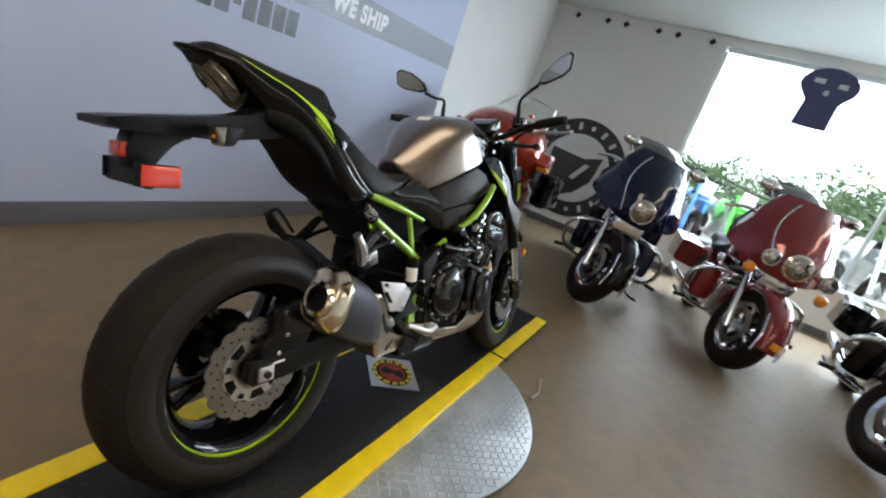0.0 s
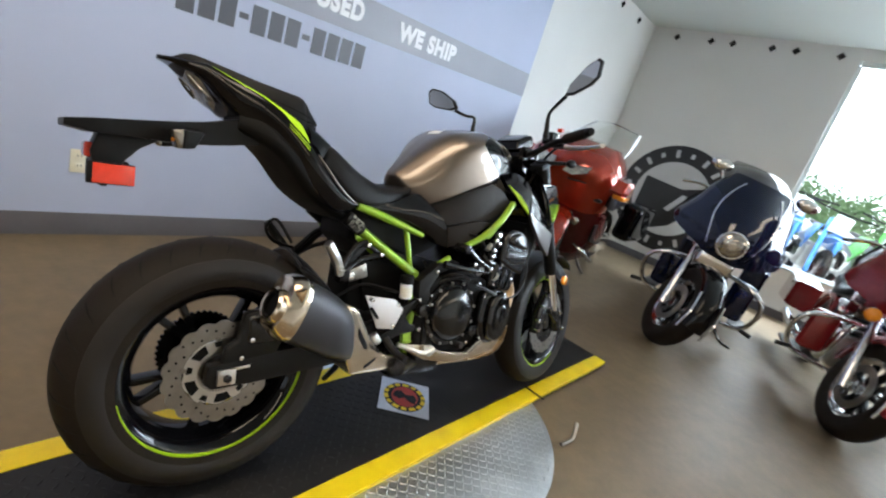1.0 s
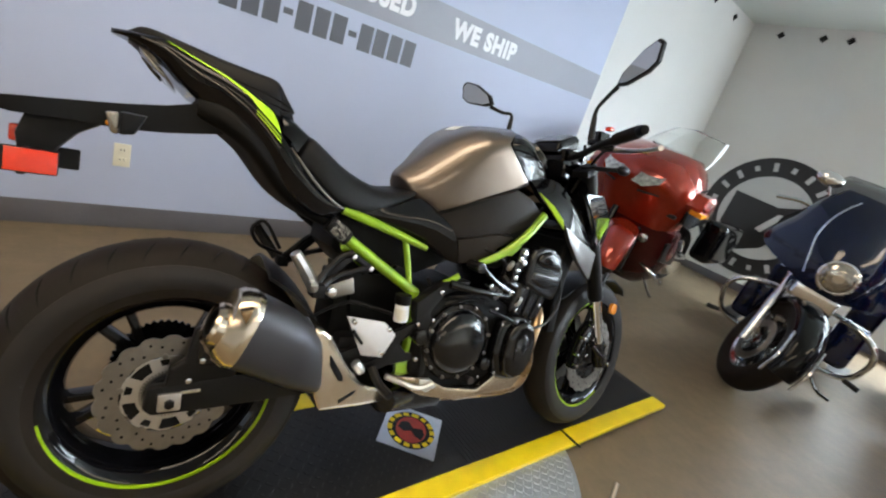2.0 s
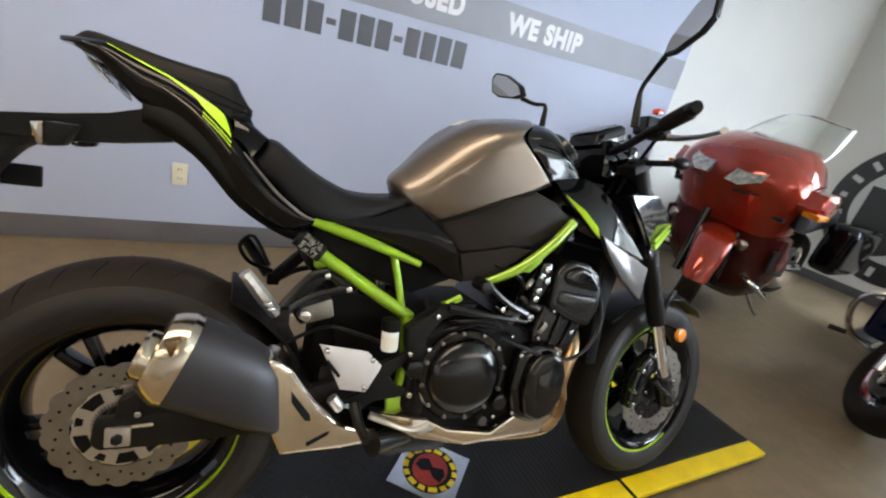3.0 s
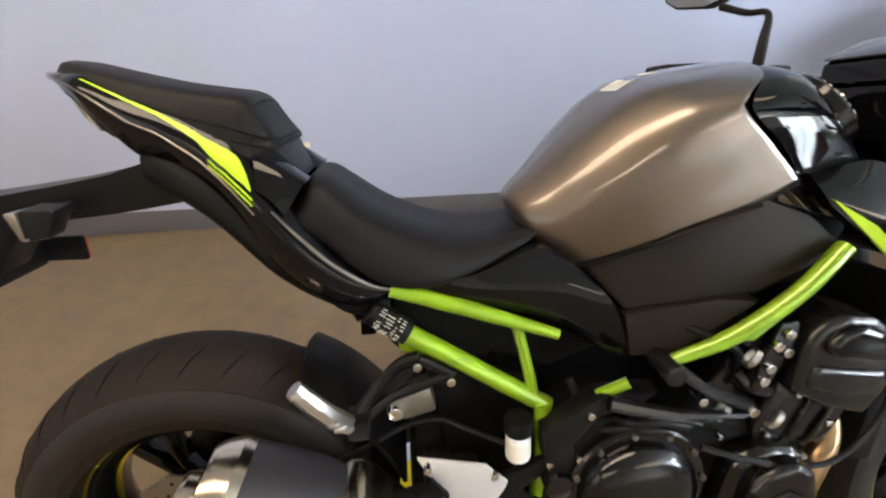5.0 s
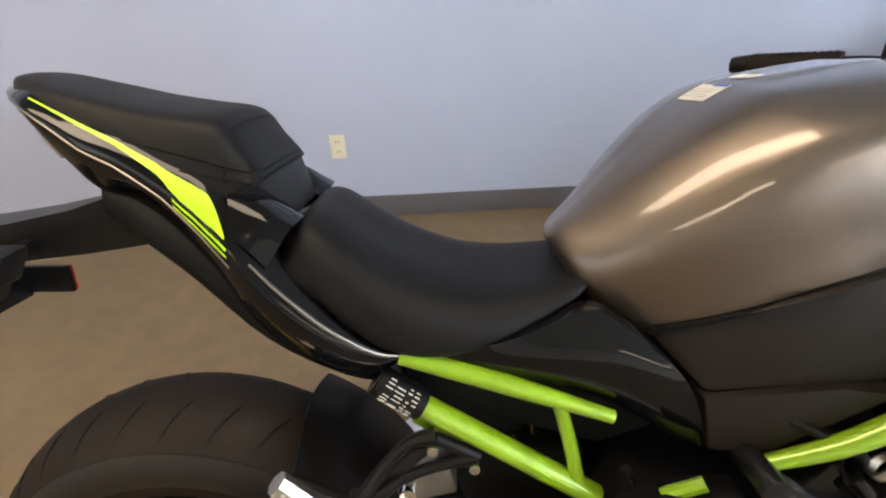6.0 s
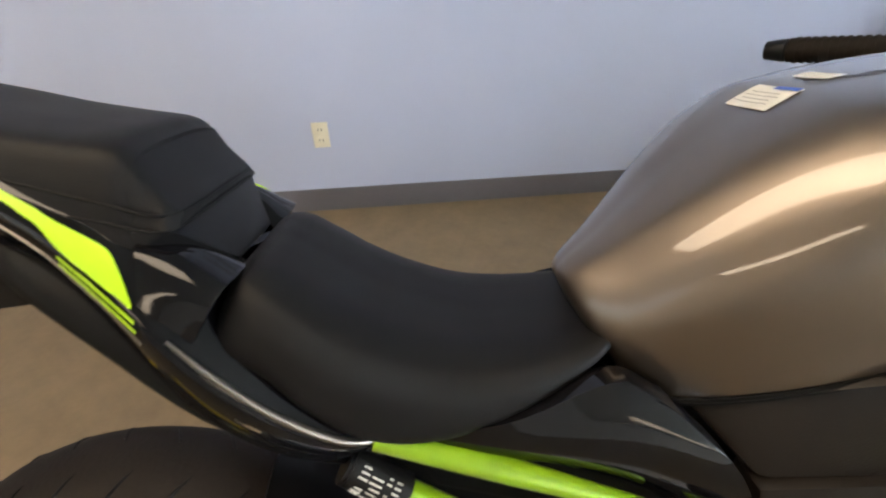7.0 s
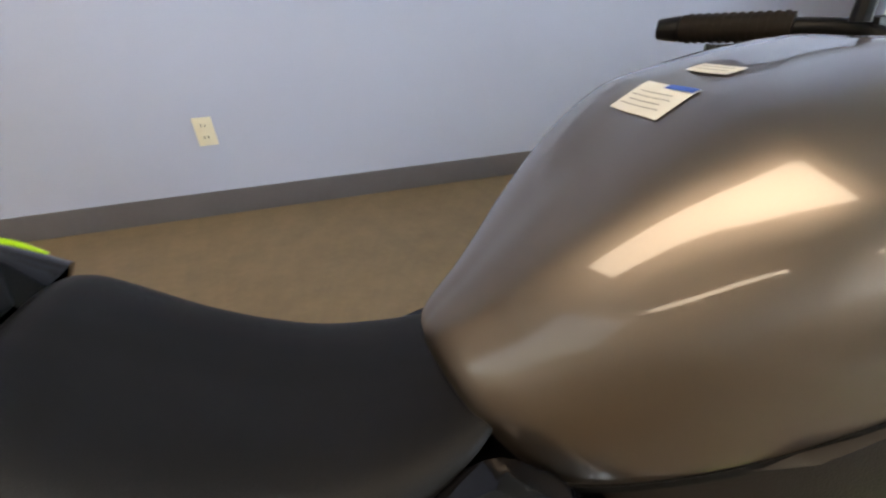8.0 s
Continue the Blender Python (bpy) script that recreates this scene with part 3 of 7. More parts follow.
def tyre_profile(r, w, rim):
    """Outer radius r, width w, rim radius rim: a round section."""
    pts = []
    for a in range(-100, 101, 10):
        t = radians(a)
        pts.append((r - w * 0.40 * (1 - math.cos(t)) - (0.018 if abs(a) > 95 else 0), w / 2 * math.sin(t) * (1.0 if abs(a) < 95 else 0.97)))
    side = [(rim + 0.018, w * 0.44), (rim - 0.004, w * 0.38)]
    return [(q, -y) for q, y in side[::-1]] + pts + side


def wavy_disc(r, r_in, y, thick, waves=14, amp=0.006):
    """A petal brake disc with slots for drilled holes."""
    bm = bmesh.new()
    n = waves * 8
    rings = []
    for yy in (y - thick / 2, y + thick / 2):
        rings.append(([bm.verts.new(((r - amp * (0.5 + 0.5 * math.cos(waves * 2 * math.pi * k / n)) ** 2) * math.cos(2 * math.pi * k / n), yy,
                                     (r - amp * (0.5 + 0.5 * math.cos(waves * 2 * math.pi * k / n)) ** 2) * math.sin(2 * math.pi * k / n))) for k in range(n)],
                      [bm.verts.new((r_in * math.cos(2 * math.pi * k / n), yy, r_in * math.sin(2 * math.pi * k / n))) for k in range(n)]))
    (o0, i0), (o1, i1) = rings
    for k in range(n):
        j = (k + 1) % n
        bm.faces.new((o0[k], o0[j], i0[j], i0[k]))
        bm.faces.new((o1[k], i1[k], i1[j], o1[j]))
        bm.faces.new((o0[k], o1[k], o1[j], o0[j]))
        bm.faces.new((i0[k], i0[j], i1[j], i1[k]))
    return bm


def spoke(a, r0, r1, w):
    """One forked wheel spoke at angle a."""
    bms = []
    for s in (-1, 1):
        poly = [(r0, -0.014 + s * 0.012), (r0 + (r1 - r0) * 0.45, -0.009 + s * 0.010), (r1, -0.009 + s * 0.030), (r1, 0.009 + s * 0.030), (r0 + (r1 - r0) * 0.45, 0.010 + s * 0.012), (r0, 0.014 + s * 0.012)]
        bms.append(moved(bm_prism(poly, -w / 2, w / 2, 0.004), pose(0, 0, 0, 0, a, 0)))
    return joined(*bms)


def arc_band(r0, r1, y0, y1, a0, a1, steps=48):
    """A flat band on a wheel rim between two angles."""
    rings = []
    for k in range(steps + 1):
        a = radians(a0 + (a1 - a0) * k / steps)
        rings.append([(r * math.cos(a), y, r * math.sin(a)) for r, y in ((r0, y0), (r1, y0), (r1, y1), (r0, y1))])
    return bm_loft(rings)


def road_wheel(name, parent, m, r, w, rim, stripe, disc_r, disc_sides, hub, arc, carrier, carrier_label):
    tyre = tyre_profile(r, w, rim)
    wheel = part(name, moved(clean(bm_lathe([(rim - 0.002, -w * 0.42), (rim + 0.003, -w * 0.425), (rim + 0.003, -w * 0.40), (rim - 0.016, -w * 0.34), (rim - 0.026, -w * 0.18), (rim - 0.028, 0), (rim - 0.026, w * 0.18),
                                            (rim - 0.016, w * 0.34), (rim + 0.003, w * 0.40), (rim + 0.003, w * 0.425), (rim - 0.002, w * 0.42), (rim - 0.02, w * 0.36), (rim - 0.038, w * 0.18), (rim - 0.040, 0),
                                            (rim - 0.038, -w * 0.18), (rim - 0.02, -w * 0.36)])), m), M_GLOSSBLACK, parent)
    part("tyre", moved(bm_lathe(tyre, 160), m), M_TYRE, wheel, "worn black rubber tyre")
    for s in (-1, 1):
        band = [(r - w * 0.40 * (1 - math.cos(radians(a))), s * (w / 2 * math.sin(radians(a)) + 0.0012)) for a in (62, 70, 78, 86)]
        part("sidewall", moved(clean(bm_lathe(band + [(rim + 0.018, s * w * 0.492), (rim + 0.004, s * w * 0.462), (rim + 0.004, s * w * 0.42), (band[0][0], band[0][1] - s * 0.008)], 140)), m), M_SIDEWALL, wheel, "smooth bluish sidewall band")
    for k in range(5):
        part("spoke", moved(spoke(90 + k * 72, 0.03, rim - 0.03, w * 0.2), m), M_GLOSSBLACK, wheel)
    part("hub", moved(bm_cyl((0, -hub, 0), (0, hub, 0), 0.036, seg=28, bevel=0.004), m), M_SATIN, wheel)
    for s in (-1, 1):
        part("rim_stripe", moved(arc_band(rim - 0.003, rim + 0.0045, s * w * 0.414, s * w * 0.432, *arc), m), stripe, wheel, "lime pinstripe")
    for s in disc_sides:
        d = part("brake_disc", moved(wavy_disc(disc_r, disc_r * 0.66, s * (hub - 0.006), 0.0045, waves=18, amp=0.007), m), M_STEEL, wheel)
        for k in range(36):
            a, r = 2 * math.pi * k / 36, disc_r * (0.75, 0.82, 0.885)[k % 3]
            part("disc_hole", moved(bm_cyl((r * math.cos(a), s * (hub - 0.0042), r * math.sin(a)), (r * math.cos(a), s * (hub - 0.003), r * math.sin(a)), 0.0030, seg=8), m), M_MATTE, d)
        part("disc_carrier", moved(wavy_disc(disc_r * 0.655, disc_r * 0.36, s * (hub - 0.008), 0.006, waves=10, amp=0.004), m), carrier, wheel, carrier_label)
        for k in range(5):
            for da, half, r0, r1 in ((0, 15, 0.45, 0.62), (36, 7, 0.50, 0.60)):
                arc_pts = [(disc_r * r1 * math.cos(radians(q)), disc_r * r1 * math.sin(radians(q))) for q in np.linspace(-half, half, 5)] + [(disc_r * r0 * math.cos(radians(q)), disc_r * r0 * math.sin(radians(q))) for q in np.linspace(half * 0.8, -half * 0.8, 5)]
                part("carrier_slot", moved(bm_prism(arc_pts, s * (hub - 0.0048), s * (hub - 0.0040), 0), m @ pose(0, 0, 0, 0, k * 72 + da + 10, 0)), M_MATTE, wheel)
        for k in range(5):
            part("rotor_button", moved(bm_cyl((disc_r * 0.66, s * (hub - 0.006), 0), (disc_r * 0.66, s * (hub - 0.001), 0), 0.0065, seg=12, bevel=0.001), m @ pose(0, 0, 0, 0, k * 72 + 46, 0)), M_STEEL, wheel)
    return wheel


rear = road_wheel("rear_wheel", bike, Matrix.Translation((0, 0, 0.315)), 0.315, 0.182, 0.212, M_LIMEDECAL, 0.128, (-1,), 0.085, (192, 352), M_ALU, "slotted alloy disc carrier")
sensor = []
for k in range(48):
    a = radians(k * 7.5)
    sensor.append(moved(bm_box((0.047, -0.0795, 0), (0.009, 0.002, 0.004), 0), pose(0, 0, 0.315, 0, k * 7.5, 0)))
tagged(part("sensor_ring", joined(*sensor), M_STEEL, rear), kind="stuff")
part("sprocket", moved(wavy_disc(0.105, 0.05, 0.083, 0.006, waves=43, amp=0.006), Matrix.Translation((0, 0, 0.315))), M_ENGINESATIN, rear)
grooves = []
for k in range(30):
    a = k * 12
    for s, tw in ((-1, 1), (1, 1)):
        aa = a + (6 if s > 0 else 0)
        pts = []
        for u in np.linspace(0.22, 0.8, 6):
            t = math.asin(u)
            r = 0.3152 - 0.182 * 0.40 * (1 - math.cos(t)) - 0.0006
            b = radians(aa + 9 * u)
            pts.append((r * math.cos(b), s * 0.091 * u, 0.315 + r * math.sin(b)))
        grooves.append(bm_tube(pts, [0.0006, 0.0022, 0.0024, 0.0022, 0.0016, 0.0005], 5, 1))
tagged(part("tread_groove", joined(*grooves), M_MATTE, rear), kind="stuff")

FA = Matrix.Translation((1.432, 0, 0.30))
front = road_wheel("front_wheel", bike, STEER @ FA, 0.300, 0.122, 0.212, M_LIMEDECAL, 0.150, (-1, 1), 0.068, (95, 305), M_ENGINESATIN, "slotted black disc carrier")

# swing arm, axle and chain side
for s in (-1, 1):
    sw = part("swingarm", bm_prism([(-0.045, 0.300), (-0.04, 0.345), (0.06, 0.357), (0.28, 0.375), (0.46, 0.43), (0.47, 0.37), (0.30, 0.300), (0.06, 0.287), (-0.03, 0.287)], s * 0.090, s * 0.117, 0.006), M_SATIN, bike)
    part("axle_plate", bm_box((0.0, s * 0.121, 0.316), (0.042, 0.010, 0.038), 0.004), M_ALU, sw, "square alloy chain adjuster plate")
    part("axle_nut", bm_cyl((0.0, s * 0.124, 0.315), (0.0, s * 0.134, 0.315), 0.010, seg=6, bevel=0.001), M_ENGINESATIN, sw)
    part("adjuster_bolt", bm_cyl((0.02, s * 0.115, 0.332), (0.055, s * 0.115, 0.334), 0.004, seg=8), M_ALU, sw)
part("swingarm_bridge", bm_box((0.40, 0, 0.40), (0.09, 0.20, 0.07), 0.015), M_SATIN, bike)
part("caliper_hanger", bm_prism([(-0.012, 0.335), (-0.004, 0.385), (0.022, 0.40), (0.035, 0.465), (0.105, 0.478), (0.145, 0.43), (0.12, 0.35), (0.06, 0.33)], -0.116, -0.092, 0.008, 3), M_SATIN, bike)
part("rear_caliper", bm_box((0.092, -0.092, 0.425), (0.100, 0.060, 0.075), 0.014, 3), M_ENGINESATIN, bike)
for bx, bz in ((0.052, 0.402), (0.118, 0.455), (0.03, 0.36)):
    part("bolt", bm_cyl((bx, -0.11, bz), (bx, -0.126, bz), 0.006, seg=10, bevel=0.001), M_CHROME, bike)
part("hugger", bm_loft([[(0.345 * math.cos(radians(a)) , y, 0.315 + (0.342 - 0.6 * abs(y) ** 1.5 * 2) * math.sin(radians(a))) for y in np.linspace(-0.10, 0.10, 9)] + [(0.338 * math.cos(radians(a)), y, 0.315 + (0.335 - 0.6 * abs(y) ** 1.5 * 2) * math.sin(radians(a))) for y in np.linspace(0.10, -0.10, 9)] for a in range(18, 66, 6)]), M_SATIN, bike)

# frame
for s in (-1, 1):
    part("frame_tube", bm_tube([(0.312, s * 0.104, 0.750), (0.43, s * 0.116, 0.716), (0.545, s * 0.126, 0.679)], [0.0122, 0.0115, 0.0078], 14, 4), M_LIME, bike, "lime trellis tube")
    low = part("frame_tube", bm_tube([(0.326, s * 0.104, 0.686), (0.43, s * 0.112, 0.622), (0.541, s * 0.121, 0.555)], 0.0142, 14, 4), M_LIME, bike, "lime trellis tube")
    part("gusset", bm_prism([(0.318, 0.675), (0.40, 0.622), (0.39, 0.606), (0.322, 0.655)], s * 0.098, s * 0.104, 0.001), M_LIME, low)
    part("frame_tube", bm_tube([(0.486, s * 0.114, 0.694), (0.502, s * 0.116, 0.640), (0.520, s * 0.120, 0.568)], 0.0085, 12, 4), M_LIME, bike, "thin lime brace tube")
    part("frame_cap", bm_tube([(0.282, s * 0.100, 0.715), (0.334, s * 0.105, 0.681)], 0.0182, 14, 1), M_SATIN, bike, "black end cover with printed label")
    sp = part("main_spar", bm_tube([(0.900, s * 0.175, 0.815), (0.838, s * 0.185, 0.754), (0.762, s * 0.182, 0.694), (0.688, s * 0.172, 0.656)], [0.0118, 0.0122, 0.0115, 0.0085], 14, 5), M_LIME, bike, "lime main frame spar")
    part("spar_bracket", bm_prism([(0.765, 0.688), (0.822, 0.735), (0.826, 0.716), (0.795, 0.688)], s * 0.176, s * 0.184, 0.002), M_LIME, sp)
    part("frame_tube", bm_tube([(0.600, s * 0.155, 0.594), (0.640, s * 0.162, 0.618)], 0.0085, 10, 1), M_LIME, bike, "short lime tube stub")
    part("frame_tube", bm_tube([(0.530, s * 0.128, 0.565), (0.538, s * 0.132, 0.47), (0.534, s * 0.134, 0.40), (0.528, s * 0.130, 0.31)], 0.014, 12, 4), M_LIME, bike, "lime down tube behind the footrest")
label = part("frame_label", bm_tube([(0.286, -0.1012, 0.7142), (0.330, -0.1062, 0.6852)], 0.0185, 14, 1), M_SATIN, bike, "small black printed label sleeve")
AL = (Vector((0.330, -0.1062, 0.6852)) - Vector((0.286, -0.1012, 0.7142))).normalized()
for k in range(9):
    q = radians(-62 + 15.5 * k)
    side = Vector((0, -math.cos(q), 0)) + Vector((-AL.z, 0, AL.x)) * math.sin(q)
    for j, (d0, d1) in enumerate(((0.0, 0.009), (0.011, 0.023), (0.0255, 0.031), (0.033, 0.040))):
        if (k * 3 + j) % 5:
            c0 = Vector((0.291, -0.1018, 0.7109)) + side * 0.0184
            part("bar", bm_tube([c0 + AL * (d0 + 0.001 * (k % 3)), c0 + AL * d1], 0.0007, 4, 1), M_PAPER, label)
part("engine_hanger", bm_prism([(0.52, 0.545), (0.60, 0.603), (0.685, 0.605), (0.66, 0.588), (0.60, 0.568), (0.566, 0.52), (0.585, 0.44), (0.582, 0.36), (0.575, 0.305), (0.562, 0.345), (0.558, 0.42), (0.525, 0.50)], -0.172, -0.135, 0.006), M_SATIN, bike, "black forged pivot plate")
part("engine_hanger", bm_prism([(0.52, 0.545), (0.60, 0.603), (0.685, 0.605), (0.60, 0.568), (0.566, 0.52), (0.562, 0.36), (0.505, 0.345), (0.508, 0.50)], 0.135, 0.172, 0.006), M_SATIN, bike)
part("engine_brace", bm_tube([(0.688, -0.19, 0.655), (0.74, -0.195, 0.618), (0.805, -0.19, 0.588)], [0.009, 0.008, 0.011], 8, 3), M_ENGINESATIN, bike)
part("engine_brace", bm_tube([(0.605, -0.18, 0.600), (0.70, -0.195, 0.585), (0.805, -0.19, 0.573)], [0.012, 0.009, 0.006], 8, 3), M_ENGINESATIN, bike)
part("pivot_boss", bm_cyl((0.680, -0.15, 0.652), (0.680, -0.205, 0.652), 0.015, seg=18, bevel=0.003), M_ENGINESATIN, bike)
part("pivot_boss", bm_cyl((0.548, -0.13, 0.455), (0.548, -0.182, 0.455), 0.021, seg=20, bevel=0.003), M_ENGINE, bike)

# engine
engine = part("engine", bm_prism([(0.545, 0.52), (0.60, 0.565), (0.78, 0.565), (0.93, 0.50), (0.945, 0.36), (0.86, 0.295), (0.58, 0.285), (0.53, 0.36)], -0.165, 0.165, 0.02, 3), M_MATTE, bike)
part("sump", bm_prism([(0.60, 0.30), (0.88, 0.30), (0.86, 0.235), (0.66, 0.225)], -0.11, 0.11, 0.015), M_ENGINESATIN, engine)
cl = (0.668, 0, 0.438)
part("clutch_flange", clean(bm_lathe([(0.0, -0.16), (0.108, -0.16), (0.110, -0.176), (0.106, -0.180), (0.0, -0.180)], 56, cl)), M_ENGINE, engine)
part("clutch_cover", clean(bm_lathe([(0.0, -0.17), (0.091, -0.17), (0.090, -0.188), (0.086, -0.196), (0.078, -0.203), (0.066, -0.209), (0.048, -0.2135), (0.030, -0.2155), (0.012, -0.2166), (0.0, -0.217)], 64, cl)), M_ENGINE, engine, "gloss black round clutch cover", sharp=50)
for k in range(12):
    a = radians(k * 30 + 10)
    bx, bz = cl[0] + 0.103 * math.cos(a), cl[2] + 0.103 * math.sin(a)
    part("bolt", bm_cyl((bx, -0.175, bz), (bx, -0.186, bz), 0.0044, seg=10, bevel=0.001), M_STEEL, engine)
part("generator_cover", bm_prism([(0.800, 0.50), (0.85, 0.518), (0.905, 0.508), (0.935, 0.46), (0.938, 0.39), (0.915, 0.335), (0.87, 0.312), (0.81, 0.328), (0.788, 0.40)], -0.202, -0.15, 0.024, 4), M_ENGINE, engine, "gloss black side cover", sharp=60)
part("cover_dome", bm_prism([(0.814, 0.462), (0.838, 0.497), (0.878, 0.508), (0.910, 0.490), (0.926, 0.448), (0.924, 0.390), (0.902, 0.345), (0.862, 0.328), (0.826, 0.346), (0.810, 0.400)], -0.226, -0.19, 0.020, 4), M_ENGINE, engine, "rounded gloss black cover", sharp=70)
part("cover_badge", bm_prism([(0.842, 0.452), (0.872, 0.466), (0.900, 0.450), (0.902, 0.395), (0.874, 0.372), (0.842, 0.392)], -0.229, -0.215, 0.004, 2), M_ENGINE, engine, sharp=50)
for bx, bz in ((0.803, 0.49), (0.91, 0.495), (0.925, 0.41), (0.90, 0.332), (0.805, 0.345)):
    part("bolt", bm_cyl((bx, -0.185, bz), (bx, -0.199, bz), 0.0052, seg=10, bevel=0.001), M_CHROME, engine)
part("cylinder_block", bm_prism([(0.76, 0.55), (0.85, 0.69), (0.98, 0.66), (0.95, 0.47), (0.86, 0.47)], -0.135, 0.15, 0.01), M_ENGINESATIN, engine)
head = part("cylinder_cover", bm_prism([(0.862, 0.690), (0.878, 0.714), (0.912, 0.728), (0.955, 0.722), (0.992, 0.697), (1.012, 0.656), (1.006, 0.604), (0.985, 0.562), (0.920, 0.580), (0.858, 0.610)], -0.200, 0.17, 0.040, 5), M_ENGINESATIN, engine, "ribbed grey cylinder head end cover", sharp=70)
part("cylinder_side", bm_prism([(0.860, 0.618), (0.990, 0.575), (0.960, 0.492), (0.834, 0.512)], -0.182, 0.15, 0.022, 4), M_ENGINESATIN, engine, sharp=60)
part("cover_dome", bm_prism([(0.880, 0.684), (0.895, 0.706), (0.925, 0.716), (0.958, 0.706), (0.985, 0.680), (0.990, 0.655), (0.900, 0.668)], -0.212, -0.18, 0.014, 4), M_ENGINE, head, "domed gloss upper half of the end cover", sharp=70)
part("cover_step", bm_prism([(0.878, 0.655), (0.992, 0.640), (0.986, 0.606), (0.930, 0.600), (0.872, 0.622)], -0.2065, -0.18, 0.010, 3), M_ENGINESATIN, head, sharp=60)
part("cover_rib", bm_tube([(0.905, -0.184, 0.588), (0.893, -0.186, 0.545), (0.885, -0.182, 0.510)], 0.004, 8, 4), M_ENGINE, head)
part("cover_rib", bm_tube([(0.945, -0.184, 0.574), (0.930, -0.186, 0.535), (0.918, -0.182, 0.503)], 0.004, 8, 4), M_ENGINE, head)
for bx, by, bz in ((0.838, -0.19, 0.700), (0.826, -0.19, 0.682), (0.842, -0.19, 0.672), (0.822, -0.19, 0.648), (0.818, -0.19, 0.628), (0.992, -0.176, 0.580), (0.805, -0.20, 0.586)):
    part("bolt", bm_cyl((bx, by + 0.02, bz), (bx, by - 0.005, bz), 0.0075, seg=12, bevel=0.0015), M_CHROME, engine)
part("head_bracket", bm_prism([(0.806, 0.612), (0.815, 0.668), (0.828, 0.714), (0.852, 0.716), (0.858, 0.690), (0.842, 0.640), (0.828, 0.610)], -0.188, -0.172, 0.004), M_ENGINESATIN, engine, "black bolted hanger bracket")
part("throttle_body", bm_tube([(0.84, -0.12, 0.64), (0.80, -0.165, 0.62), (0.845, -0.17, 0.60)], 0.014, 10, 4), M_ENGINESATIN, engine)
for dy in (-0.10, -0.03, 0.04, 0.11):
    part("throttle_body", bm_cyl((0.72, dy, 0.66), (0.85, dy, 0.66), 0.026, seg=16, bevel=0.003), M_MATTE, engine)
part("radiator", bm_box((1.045, 0, 0.60), (0.035, 0.34, 0.30), 0.006), M_MATTE, bike)
for s in (-1, 1):
    part("radiator_side", bm_prism([(1.03, 0.76), (1.09, 0.73), (1.065, 0.60), (1.035, 0.57), (1.02, 0.66)], s * 0.150, s * 0.165, 0.004), M_SATIN, bike)
part("inner_filler", bm_prism([(0.33, 0.73), (0.55, 0.77), (0.86, 0.85), (1.0, 0.82), (0.95, 0.72), (0.70, 0.66), (0.55, 0.60), (0.36, 0.66)], -0.085, 0.085, 0.01), M_MATTE, bike)
part("inner_filler", bm_prism([(0.305, 0.655), (0.36, 0.60), (0.46, 0.62), (0.42, 0.745), (0.315, 0.735)], -0.082, 0.082, 0.01), M_MATTE, bike)
part("inner_filler", bm_prism([(0.335, 0.33), (0.46, 0.33), (0.46, 0.60), (0.345, 0.58)], -0.06, 0.06, 0.01), M_MATTE, bike)
part("inner_filler", bm_prism([(0.36, 0.60), (0.54, 0.58), (0.54, 0.36), (0.40, 0.42)], -0.075, 0.075, 0.01), M_MATTE, bike)

for bx, by, bz, br in ((0.585, -0.174, 0.575, 0.006), (0.625, -0.174, 0.590, 0.005), (0.575, -0.174, 0.50, 0.0055), (0.583, -0.174, 0.405, 0.006), (0.578, -0.174, 0.335, 0.005), (0.735, -0.19, 0.60, 0.007), (0.775, -0.188, 0.535, 0.005),
                       (0.850, -0.186, 0.530, 0.005), (0.945, -0.186, 0.545, 0.0055), (0.880, -0.188, 0.600, 0.005), (0.985, -0.186, 0.62, 0.005), (0.70, -0.17, 0.335, 0.005), (0.77, -0.17, 0.325, 0.005), (0.64, -0.17, 0.56, 0.005)):
    part("bolt", bm_cyl((bx, by + 0.02, bz), (bx, by - 0.004, bz), br, seg=10, bevel=0.0012), M_CHROME, engine)
for x, z in ((0.775, 0.575), (0.80, 0.66), (0.86, 0.555)):
    part("hose_clamp", moved(clean(bm_lathe([(0.012, -0.004), (0.0155, -0.004), (0.0155, 0.004), (0.012, 0.004)], 20)), pose(x, -0.182, z, 30, 0, 55)), M_ALU, engine)
part("oil_filler", bm_cyl((0.765, -0.16, 0.375), (0.765, -0.20, 0.375), 0.019, seg=20, bevel=0.004), M_ENGINE, engine)
part("sight_glass", bm_cyl((0.735, -0.165, 0.322), (0.735, -0.187, 0.322), 0.012, seg=20, bevel=0.002), M_SMOKE, engine)

